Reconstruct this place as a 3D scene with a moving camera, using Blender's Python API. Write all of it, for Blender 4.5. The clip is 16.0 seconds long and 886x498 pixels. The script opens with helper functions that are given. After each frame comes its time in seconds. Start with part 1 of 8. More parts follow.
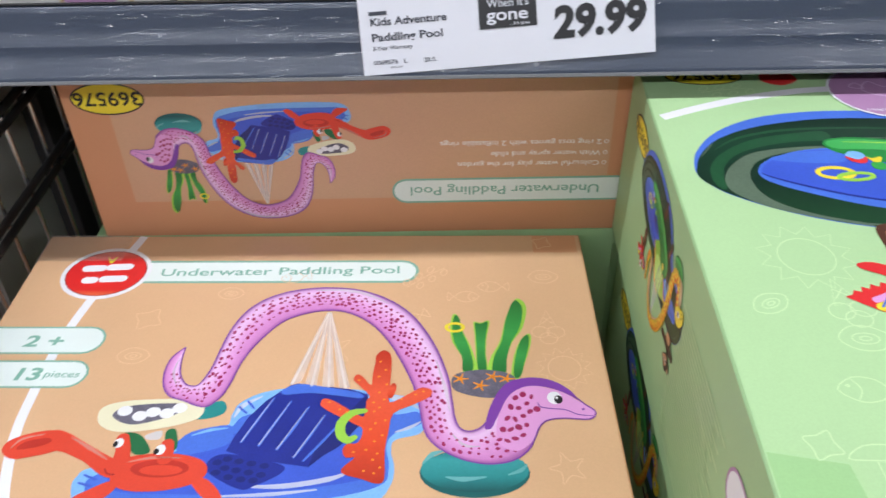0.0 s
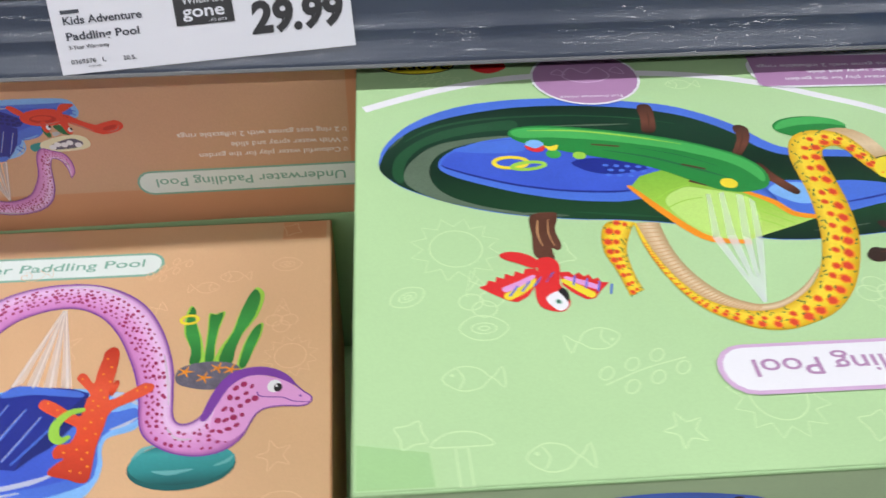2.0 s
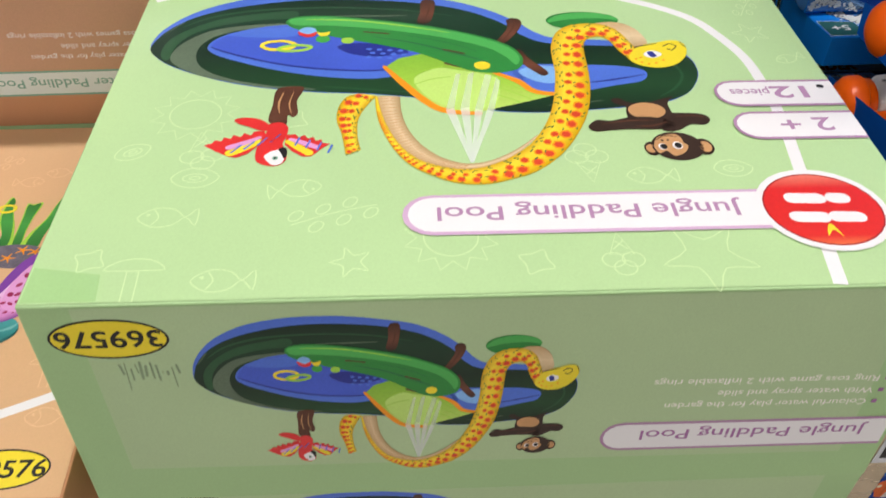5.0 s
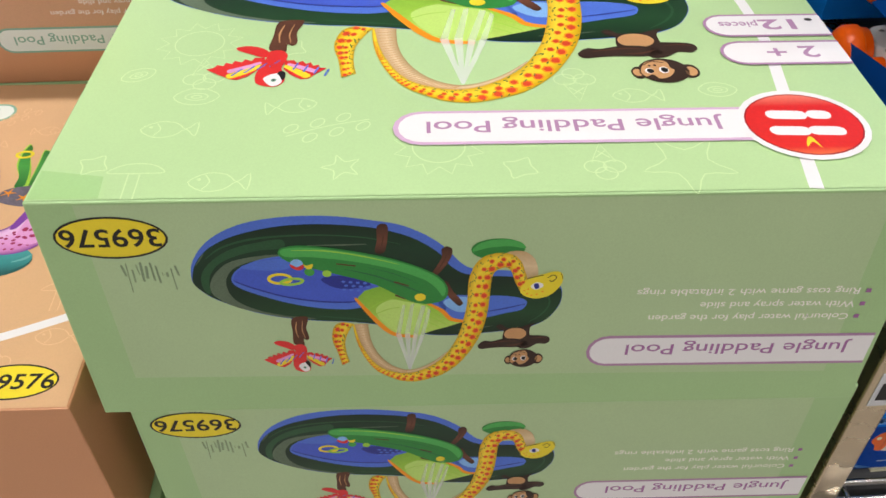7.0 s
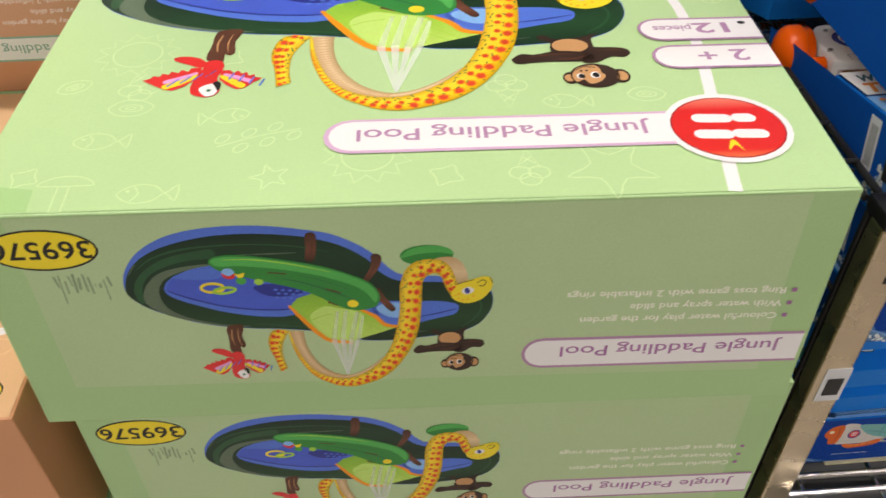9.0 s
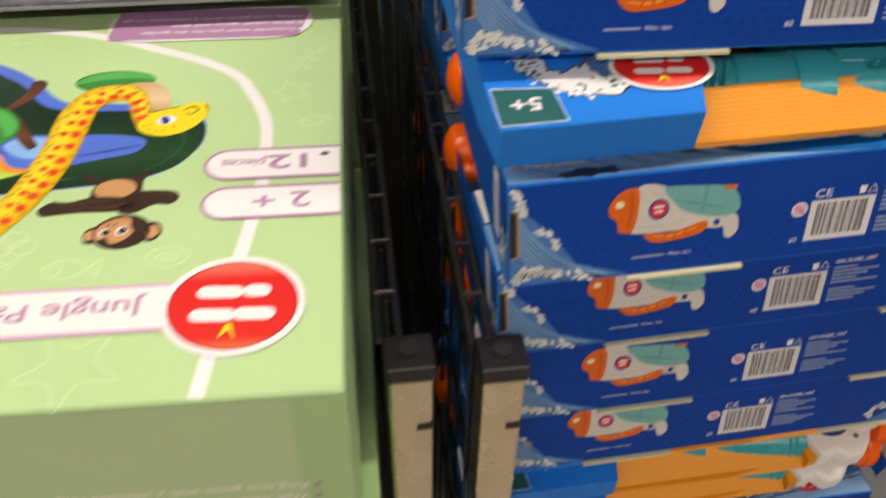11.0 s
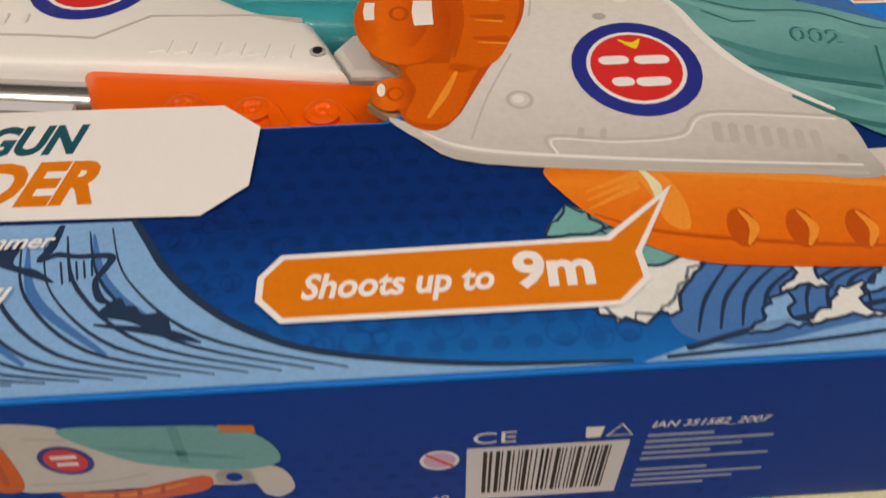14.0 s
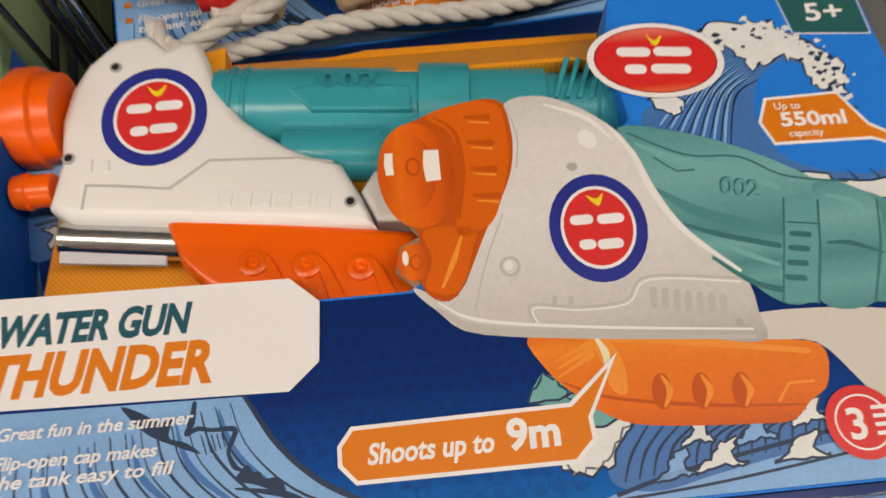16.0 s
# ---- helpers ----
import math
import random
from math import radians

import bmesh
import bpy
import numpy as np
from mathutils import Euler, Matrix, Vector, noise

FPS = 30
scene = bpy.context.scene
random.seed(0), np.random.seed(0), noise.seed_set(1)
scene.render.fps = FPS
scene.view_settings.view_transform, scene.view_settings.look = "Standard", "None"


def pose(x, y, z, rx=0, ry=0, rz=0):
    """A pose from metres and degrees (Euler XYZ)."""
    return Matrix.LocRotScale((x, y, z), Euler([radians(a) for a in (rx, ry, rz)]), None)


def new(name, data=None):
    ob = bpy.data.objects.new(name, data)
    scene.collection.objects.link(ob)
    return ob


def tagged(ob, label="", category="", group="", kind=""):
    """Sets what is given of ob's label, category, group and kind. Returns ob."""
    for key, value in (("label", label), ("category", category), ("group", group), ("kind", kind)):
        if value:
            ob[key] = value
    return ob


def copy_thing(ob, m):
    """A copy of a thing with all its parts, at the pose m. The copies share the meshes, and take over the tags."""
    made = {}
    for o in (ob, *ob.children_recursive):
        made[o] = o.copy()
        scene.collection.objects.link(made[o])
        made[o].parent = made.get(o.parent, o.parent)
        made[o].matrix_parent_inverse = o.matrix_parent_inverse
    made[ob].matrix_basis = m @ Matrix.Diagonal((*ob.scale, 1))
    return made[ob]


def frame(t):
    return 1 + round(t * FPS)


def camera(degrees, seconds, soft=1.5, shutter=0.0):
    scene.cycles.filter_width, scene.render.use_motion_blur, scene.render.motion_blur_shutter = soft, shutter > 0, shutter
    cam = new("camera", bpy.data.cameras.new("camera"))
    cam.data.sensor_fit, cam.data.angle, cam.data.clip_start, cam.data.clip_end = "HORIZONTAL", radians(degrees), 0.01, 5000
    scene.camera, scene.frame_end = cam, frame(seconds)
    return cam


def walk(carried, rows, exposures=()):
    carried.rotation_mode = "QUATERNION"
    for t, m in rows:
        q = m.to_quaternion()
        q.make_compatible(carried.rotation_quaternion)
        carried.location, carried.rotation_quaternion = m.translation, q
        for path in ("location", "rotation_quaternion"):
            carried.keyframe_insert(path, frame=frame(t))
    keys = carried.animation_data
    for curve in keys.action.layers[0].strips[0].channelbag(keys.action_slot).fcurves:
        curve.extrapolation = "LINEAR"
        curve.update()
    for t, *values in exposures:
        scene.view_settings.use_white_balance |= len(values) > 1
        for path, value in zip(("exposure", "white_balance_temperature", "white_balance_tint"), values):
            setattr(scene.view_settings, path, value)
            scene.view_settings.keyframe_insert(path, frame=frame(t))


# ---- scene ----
cam = camera(56.9, 16.0, shutter=0.5)
METRES, EYE, TILT, LEAN, TURN = 1.4, 1.32, -38.4, 1.0, 0.0
ROWS = [
    (0.0, 0.0, 0.0, 0.0, 0.0, 0.0, -0.0),
    (0.5, 0.0106, 0.003, 0.0104, -2.68, -1.14, 3.49),
    (1.0, 0.0202, 0.0026, 0.019, -7.01, -2.23, 6.1),
    (1.5, 0.057, -0.0059, 0.0168, -7.88, -2.45, 4.63),
    (2.0, 0.1075, -0.0155, 0.0157, -5.52, -3.09, 2.21),
    (2.5, 0.1449, -0.0266, 0.0095, -3.41, -3.47, 0.85),
    (3.0, 0.1744, -0.0311, 0.0028, -2.88, -3.75, 0.99),
    (3.5, 0.1877, -0.0308, -0.0031, -5.17, -3.41, 3.07),
    (4.0, 0.2076, -0.0358, -0.0078, -6.88, -3.53, 3.07),
    (4.5, 0.2224, -0.0414, -0.0225, -5.86, -3.75, 1.94),
    (5.0, 0.2242, -0.046, -0.0404, -4.62, -3.9, 1.32),
    (7.5, 0.2377, -0.0619, -0.0822, -2.97, -3.03, 1.15),
    (8.0, 0.2384, -0.0619, -0.083, -3.23, -3.23, 1.57),
    (10.5, 0.3809, -0.075, -0.0528, -4.98, -3.36, 2.5),
    (11.0, 0.4434, -0.0363, -0.0124, -6.5, -4.22, 3.06),
    (11.5, 0.4986, -0.0081, 0.0212, -6.77, -6.16, 3.36),
    (12.0, 0.5677, 0.02, 0.0457, -3.14, -8.2, 0.74),
    (12.5, 0.5916, 0.0452, 0.081, -1.64, -10.02, 0.78),
    (13.0, 0.5866, 0.0904, 0.1161, -5.11, -12.84, 3.85),
    (13.5, 0.5913, 0.1169, 0.1212, -7.17, -15.63, 3.33),
    (14.0, 0.5996, 0.1276, 0.1342, -6.28, -18.7, 2.52),
    (14.5, 0.5952, 0.1513, 0.1693, -10.02, -29.73, 5.54),
    (15.0, 0.5966, 0.1679, 0.2026, -9.47, -42.42, 2.21),
    (15.5, 0.5983, 0.1467, 0.2284, -8.81, -40.28, 2.74),
    (16.0, 0.5969, 0.1215, 0.2473, -8.28, -37.31, 3.19),
]
LOOKS = [(0.0, 0.02, 5750, 12), (1.5, -0.07, 5800, 12), (3.0, -0.2, 6350, 13), (5.0, 0.0, 6500, 13), (8.2, 0.04, 6650, 13), (10.4, 0.06, 7500, 16), (11.2, 0.0, 7500, 16), (12.0, 0.16, 7700, 17), (12.6, -0.10, 8700, 18), (13.1, -0.44, 8700, 18), (13.6, -0.52, 8000, 16), (14.5, -0.62, 7700, 15), (15.5, -0.6, 7700, 15), (16.0, -0.48, 7600, 15)]
walk(cam, [(t, pose(0, 0, EYE, TILT, LEAN, TURN) @ pose(METRES * x, METRES * y, METRES * z, 90 + pitch, roll, yaw)) for t, x, y, z, yaw, pitch, roll in ROWS], LOOKS)


# ---------------------------------------------------------------- light and air
world = bpy.data.worlds.new("shop_air")
scene.world = world
world.use_nodes = True
world.node_tree.nodes["Background"].inputs[0].default_value = (1.0, 0.97, 0.93, 1)
world.node_tree.nodes["Background"].inputs[1].default_value = 0.03


def lamp(x, y, z, sx, sy, watts, colour):
    data = bpy.data.lights.new("ceiling_strip_light", "AREA")
    data.shape, data.size, data.size_y, data.energy, data.color = "RECTANGLE", sx, sy, watts, colour
    ob = new("strip_light_glow", data)
    ob.matrix_world = pose(x, y, z)
    return ob


WARM = (1.0, 0.965, 0.925)
LAMPS = [(-0.6, 0.30), (-0.6, -2.3), (2.4, 0.30), (2.4, -2.3), (-3.4, 0.30), (-3.4, -2.3)]
for lx, ly in LAMPS:
    lamp(lx, ly, 3.02, 2.4, 0.12, 30 if ly > 0 else 38, WARM)

# ---------------------------------------------------------------- materials


def shader(name):
    m = bpy.data.materials.new(name)
    m.use_nodes = True
    nt = m.node_tree
    return m, nt, nt.nodes["Principled BSDF"]


def node(nt, kind, **values):
    n = nt.nodes.new(kind)
    for key, v in values.items():
        n.inputs[key].default_value = v
    return n


def plain(name, rgb, rough=0.5, metal=0.0, vary=0.06, grain=900.0, bump=0.02, coat=0.0, blotch=9.0, spec=0.5):
    """A surface with two scales of variation, fine grain and slow blotches, and a little relief."""
    m, nt, p = shader(name)
    tc = nt.nodes.new("ShaderNodeTexCoord")
    fine = node(nt, "ShaderNodeTexNoise", Scale=grain, Detail=2.0)
    slow = node(nt, "ShaderNodeTexNoise", Scale=blotch, Detail=4.0)
    for n in (fine, slow):
        nt.links.new(tc.outputs["Object"], n.inputs["Vector"])
    mixed = node(nt, "ShaderNodeMath")
    mixed.operation = "ADD"
    nt.links.new(fine.outputs["Fac"], mixed.inputs[0])
    nt.links.new(slow.outputs["Fac"], mixed.inputs[1])
    rng = node(nt, "ShaderNodeMapRange")
    rng.inputs["From Min"].default_value, rng.inputs["From Max"].default_value = 0.6, 1.4
    rng.inputs["To Min"].default_value, rng.inputs["To Max"].default_value = 1 - vary, 1 + vary
    nt.links.new(mixed.outputs[0], rng.inputs["Value"])
    mul = nt.nodes.new("ShaderNodeMix")
    mul.data_type, mul.blend_type = "RGBA", "MULTIPLY"
    mul.inputs["Factor"].default_value = 1.0
    mul.inputs["A"].default_value = (*rgb, 1)
    nt.links.new(rng.outputs["Result"], mul.inputs["B"])
    nt.links.new(mul.outputs["Result"], p.inputs["Base Color"])
    rr = node(nt, "ShaderNodeMapRange")
    rr.inputs["To Min"].default_value, rr.inputs["To Max"].default_value = max(rough - 0.08, 0.03), min(rough + 0.1, 1)
    nt.links.new(slow.outputs["Fac"], rr.inputs["Value"])
    nt.links.new(rr.outputs["Result"], p.inputs["Roughness"])
    if bump:
        b = node(nt, "ShaderNodeBump", Strength=bump, Distance=0.002)
        nt.links.new(mixed.outputs[0], b.inputs["Height"])
        nt.links.new(b.outputs["Normal"], p.inputs["Normal"])
    p.inputs["Metallic"].default_value = metal
    p.inputs["Specular IOR Level"].default_value = spec
    if coat:
        p.inputs["Coat Weight"].default_value, p.inputs["Coat Roughness"].default_value = coat, 0.12
    return m


def across(name, stops, rough=0.4, along=0.0, spec=0.5):
    """Printed colour that changes from one side of a band to the other."""
    m, nt, p = shader(name)
    tc = nt.nodes.new("ShaderNodeTexCoord")
    sep = nt.nodes.new("ShaderNodeSeparateXYZ")
    nt.links.new(tc.outputs["UV"], sep.inputs[0])
    ramp = nt.nodes.new("ShaderNodeValToRGB")
    els = ramp.color_ramp.elements
    while len(els) < len(stops):
        els.new(0.5)
    for e, (at, rgb) in zip(els, stops):
        e.position, e.color = at, (*rgb, 1)
    nt.links.new(sep.outputs["X" if along else "Y"], ramp.inputs["Fac"])
    grain = node(nt, "ShaderNodeTexNoise", Scale=500.0, Detail=2.0)
    nt.links.new(tc.outputs["Object"], grain.inputs["Vector"])
    rng = node(nt, "ShaderNodeMapRange")
    rng.inputs["To Min"].default_value, rng.inputs["To Max"].default_value = 0.9, 1.1
    nt.links.new(grain.outputs["Fac"], rng.inputs["Value"])
    mul = nt.nodes.new("ShaderNodeMix")
    mul.data_type, mul.blend_type = "RGBA", "MULTIPLY"
    mul.inputs["Factor"].default_value = 1.0
    nt.links.new(ramp.outputs["Color"], mul.inputs["A"])
    nt.links.new(rng.outputs["Result"], mul.inputs["B"])
    nt.links.new(mul.outputs["Result"], p.inputs["Base Color"])
    p.inputs["Roughness"].default_value = rough
    p.inputs["Specular IOR Level"].default_value = spec
    return m


def veil(name, rgb, amount):
    """A thin translucent print: part colour, part what lies under it."""
    m, nt, p = shader(name)
    p.inputs["Base Color"].default_value = (*rgb, 1)
    p.inputs["Roughness"].default_value = 0.5
    p.inputs["Alpha"].default_value = amount
    return m


def dotted(name, base, dot, scale, rough=0.45):
    """A regular printed dot screen, in the object's own metres."""
    m, nt, p = shader(name)
    tc = nt.nodes.new("ShaderNodeTexCoord")
    mp = nt.nodes.new("ShaderNodeMapping")
    mp.inputs["Scale"].default_value = (scale, scale, scale)
    mp.inputs["Rotation"].default_value = (0, 0, radians(45))
    nt.links.new(tc.outputs["Object"], mp.inputs["Vector"])
    v = nt.nodes.new("ShaderNodeTexVoronoi")
    v.inputs["Scale"].default_value, v.inputs["Randomness"].default_value = 1.0, 0.0
    nt.links.new(mp.outputs["Vector"], v.inputs["Vector"])
    ramp = nt.nodes.new("ShaderNodeValToRGB")
    ramp.color_ramp.elements[0].position, ramp.color_ramp.elements[0].color = 0.3, (*dot, 1)
    ramp.color_ramp.elements[1].position, ramp.color_ramp.elements[1].color = 0.5, (*base, 1)
    nt.links.new(v.outputs["Distance"], ramp.inputs["Fac"])
    nt.links.new(ramp.outputs["Color"], p.inputs["Base Color"])
    p.inputs["Roughness"].default_value = rough
    return m


def srgb(r, g, b):
    return tuple((c / 255 / 12.92) if c < 10 else ((c / 255 + 0.055) / 1.055) ** 2.4 for c in (r, g, b))


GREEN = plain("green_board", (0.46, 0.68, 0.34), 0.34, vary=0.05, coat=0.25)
# Side and edge greens are darker than the top sheet's green.
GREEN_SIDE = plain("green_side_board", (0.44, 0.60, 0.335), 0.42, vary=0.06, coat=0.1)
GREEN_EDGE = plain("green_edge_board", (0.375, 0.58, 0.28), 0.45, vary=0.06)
GREEN_PATCH = plain("green_overprint", (0.36, 0.60, 0.26), 0.35, vary=0.05)
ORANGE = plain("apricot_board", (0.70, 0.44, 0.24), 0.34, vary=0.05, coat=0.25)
# Front panel and edges are a darker apricot than the top sheet.
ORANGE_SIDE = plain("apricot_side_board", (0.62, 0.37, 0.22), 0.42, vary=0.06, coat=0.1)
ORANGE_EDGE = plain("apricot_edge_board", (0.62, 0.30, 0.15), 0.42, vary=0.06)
ORANGE_PATCH = plain("apricot_overprint", (0.68, 0.34, 0.17), 0.4, vary=0.05)
KRAFT = plain("kraft_board", (0.36, 0.22, 0.12), 0.8, vary=0.12)
TAPE = veil("clear_tape", (0.8, 0.7, 0.6), 0.18)
WHITE = plain("white_print", (0.82, 0.82, 0.84), 0.38, vary=0.02)
CREAM = plain("cream_print", (0.80, 0.76, 0.52), 0.4, vary=0.04)
BLACK = plain("black_print", (0.012, 0.012, 0.014), 0.4, vary=0.1)
LILAC = plain("lilac_print", (0.42, 0.23, 0.41), 0.4, vary=0.04)
LILAC_PALE = plain("pale_lilac_print", (0.62, 0.42, 0.62), 0.4, vary=0.04)
LILAC_TEXT = plain("lilac_letter_print", (0.36, 0.15, 0.36), 0.4, vary=0.04)
SAGE = plain("sage_print", (0.22, 0.45, 0.34), 0.4, vary=0.04)
MINT = plain("mint_print", (0.76, 0.84, 0.79), 0.4, vary=0.03)
RED = plain("red_print", (0.72, 0.03, 0.03), 0.35, vary=0.08, coat=0.2)
RED_DARK = plain("dark_red_print", (0.35, 0.01, 0.015), 0.4)
RED_SOFT = plain("crab_red_print", (0.70, 0.06, 0.025), 0.4, vary=0.1)
YELLOW = plain("yellow_print", (0.83, 0.68, 0.03), 0.38, vary=0.04)
LEAF = plain("leaf_green_print", (0.05, 0.36, 0.06), 0.4, vary=0.15)
LEAF_DARK = plain("dark_leaf_print", (0.02, 0.15, 0.05), 0.4, vary=0.15)
LIME = plain("lime_print", (0.33, 0.62, 0.06), 0.4, vary=0.1)
LIME_PALE = plain("pale_lime_print", (0.50, 0.74, 0.18), 0.4, vary=0.1)
POOL_MID = plain("pool_green_print", (0.018, 0.085, 0.032), 0.3, vary=0.2, blotch=40)
POOL_SHINE = plain("pool_shine_print", (0.105, 0.155, 0.10), 0.4, vary=0.2, blotch=40)
BLUE_MID = plain("pool_mid_blue_print", (0.075, 0.17, 0.66), 0.35, vary=0.12, blotch=25)
BLUE_PALE = plain("pool_pale_blue_print", (0.22, 0.46, 0.84), 0.35, vary=0.15, blotch=30)
NAVY_PRINT = plain("pool_navy_print", (0.018, 0.03, 0.27), 0.35, vary=0.15, blotch=30)
BROWN = plain("bark_print", (0.10, 0.035, 0.018), 0.45, vary=0.3, blotch=60)
BROWN_DARK = plain("dark_fur_print", (0.036, 0.018, 0.012), 0.45, vary=0.2, blotch=60)
TAN = plain("tan_print", (0.55, 0.30, 0.13), 0.45, vary=0.1)
TEAL_PRINT = plain("teal_print", (0.03, 0.26, 0.25), 0.35, vary=0.1, blotch=30)
TEAL_DARK = plain("dark_teal_print", (0.012, 0.11, 0.11), 0.35, vary=0.1)
TEAL_TEXT = plain("dark_teal_letter_print", (0.003, 0.085, 0.125), 0.4, vary=0.05)
PURPLE = plain("purple_print", (0.20, 0.05, 0.36), 0.4, vary=0.1)
MAGENTA = plain("magenta_print", (0.34, 0.015, 0.10), 0.4, vary=0.1)
ROCK = plain("rock_print", (0.13, 0.12, 0.16), 0.5, vary=0.4, blotch=120)
ORANGE_INK = plain("orange_print", (0.86, 0.30, 0.01), 0.38, vary=0.06)
EEL = across("eel_print", [(0.0, (0.30, 0.08, 0.30)), (0.12, (0.62, 0.24, 0.55)), (0.5, (0.74, 0.36, 0.68)), (0.78, (0.80, 0.55, 0.80)), (0.9, (0.70, 0.40, 0.70)), (1.0, (0.16, 0.04, 0.24))])
SNAKE = across("snake_print", [(0.0, (0.60, 0.34, 0.0)), (0.3, (0.86, 0.62, 0.02)), (0.7, (0.90, 0.68, 0.04)), (1.0, (0.66, 0.38, 0.01))])
BELLY = across("belly_print", [(0.0, (0.42, 0.28, 0.12)), (0.5, (0.74, 0.58, 0.36)), (1.0, (0.55, 0.36, 0.18))])
DOODLE_G = plain("pale_green_line", (0.60, 0.79, 0.44), 0.34, coat=0.25)
DOODLE_O = plain("pale_apricot_line", (0.80, 0.53, 0.30), 0.34, coat=0.25)
SPRAY = veil("white_spray_print", (0.95, 0.97, 1.0), 0.45)
SCUFF = veil("blue_scuff", (0.06, 0.10, 0.14), 0.35)
BAR_PALE = plain("pale_small_print", (0.30, 0.38, 0.56), 0.4)
EEL_PINK = plain("eel_pink_print", (0.72, 0.34, 0.66), 0.4, vary=0.06)
BLUE_DEEP = plain("pool_deep_blue_print", (0.055, 0.11, 0.60), 0.35, vary=0.12, blotch=25)
BLUE_DARK = plain("pool_dark_blue_print", (0.012, 0.02, 0.17), 0.35, vary=0.15, blotch=30)
WHITE_SOFT = veil("soft_white_print", (0.85, 0.9, 0.95), 0.55)
FAINT_SPRAY = veil("faint_spray_print", (0.95, 0.97, 1.0), 0.28)
LEAF_LIGHT = plain("light_leaf_print", (0.07, 0.42, 0.09), 0.38, vary=0.12)
LEAF_DEEP = plain("deep_leaf_print", (0.025, 0.24, 0.045), 0.38, vary=0.12)
EEL_LIGHT = veil("eel_light_print", (0.95, 0.85, 0.95), 0.55)
CORAL_DEEP = plain("deep_coral_print", (0.50, 0.03, 0.015), 0.4, vary=0.1)
CORAL_PALE = veil("pale_coral_print", (0.95, 0.45, 0.35), 0.5)
GUN_BALL = plain("gun_ball_print", (0.72, 0.125, 0.006), 0.34, vary=0.12)
GUN_BODY = across("gun_body_print", [(0.0, (0.40, 0.39, 0.38)), (0.14, (0.56, 0.545, 0.53)), (0.45, (0.69, 0.685, 0.685)), (0.8, (0.70, 0.69, 0.68)), (1.0, (0.58, 0.57, 0.56))])
GUN_TANK = across("gun_tank_print", [(0.0, (0.06, 0.25, 0.26)), (0.2, (0.12, 0.37, 0.38)), (0.42, (0.06, 0.25, 0.26)), (0.7, (0.15, 0.41, 0.42)), (1.0, (0.07, 0.28, 0.29))])
GUN_PUMP = across("gun_pump_print", [(0.0, (0.62, 0.10, 0.003)), (0.25, (0.78, 0.155, 0.006)), (0.62, (0.82, 0.19, 0.012)), (0.82, (0.86, 0.24, 0.02)), (1.0, (0.74, 0.15, 0.006))])
GUN_SPHERE = across("gun_sphere_print", [(0.0, (0.64, 0.09, 0.003)), (0.3, (0.80, 0.155, 0.008)), (0.6, (0.76, 0.12, 0.005)), (1.0, (0.50, 0.065, 0.002))], along=1.0)
FLAP = across("flap_print", [(0.0, (0.0, 0.15, 0.50)), (0.22, (0.0, 0.070, 0.33)), (0.5, (0.001, 0.028, 0.175)), (1.0, (0.001, 0.020, 0.125))], 0.45, spec=0.1)
RED_FIELD = across("red_field_print", [(0.0, (0.80, 0.16, 0.06)), (0.12, (0.72, 0.025, 0.02)), (0.8, (0.70, 0.02, 0.02)), (1.0, (0.80, 0.20, 0.14))])
FLOAT = across("float_print", [(0.0, (0.008, 0.08, 0.085)), (0.35, (0.03, 0.25, 0.25)), (0.75, (0.05, 0.33, 0.33)), (1.0, (0.015, 0.13, 0.14))])
RING_DARK = across("pool_ring_print", [(0.0, (0.004, 0.022, 0.010)), (0.2, (0.012, 0.06, 0.02)), (0.5, (0.004, 0.024, 0.011)), (0.8, (0.007, 0.042, 0.018)), (1.0, (0.004, 0.022, 0.010))])
SLIDE_INK = across("slide_print", [(0.0, (0.52, 0.72, 0.16)), (0.5, (0.34, 0.60, 0.06)), (1.0, (0.22, 0.48, 0.04))])
CORAL = across("coral_print", [(0.0, (0.46, 0.03, 0.01)), (0.3, (0.72, 0.07, 0.02)), (0.65, (0.76, 0.10, 0.04)), (1.0, (0.48, 0.03, 0.012))])
LEAF_BLADE = across("leaf_blade_print", [(0.0, (0.02, 0.16, 0.03)), (0.5, (0.05, 0.33, 0.06)), (1.0, (0.02, 0.17, 0.03))])
STRAP = across("strap_print", [(0.0, (0.04, 0.014, 0.008)), (0.4, (0.16, 0.055, 0.03)), (1.0, (0.05, 0.018, 0.01))])
GUN_TEAL_DEEP = plain("gun_deep_teal_print", (0.028, 0.165, 0.175), 0.36, vary=0.1)
GUN_LINE = plain("gun_line_print", (0.50, 0.485, 0.465), 0.4, vary=0.05)
GUN_GLOSS = plain("gun_gloss_print", (0.80, 0.80, 0.80), 0.36, vary=0.04)
GREY_TEXT = plain("pale_letter_print", (0.86, 0.84, 0.80), 0.4)
INK_TEXT = plain("dark_letter_print", (0.03, 0.035, 0.05), 0.4)

NAVY = plain("navy_board", (0.001, 0.050, 0.33), 0.45, vary=0.12, coat=0.0, spec=0.12)
# Blue of the pack ends, darkened for the shade they lie in.
END_BLUE_SHADED = plain("end_blue_shaded_board", (0.001, 0.075, 0.38), 0.45, vary=0.08, spec=0.15)
COBALT = plain("cobalt_board", (0.001, 0.20, 0.74), 0.42, vary=0.06, coat=0.03, spec=0.22)
SKY_INK = plain("wave_light_print", (0.20, 0.42, 0.74), 0.36, vary=0.12, blotch=30)
WAVE_INK = plain("wave_mid_print", (0.045, 0.17, 0.46), 0.36, vary=0.12, blotch=30)
WAVE_LINE = plain("wave_line_print", (0.012, 0.035, 0.09), 0.4)
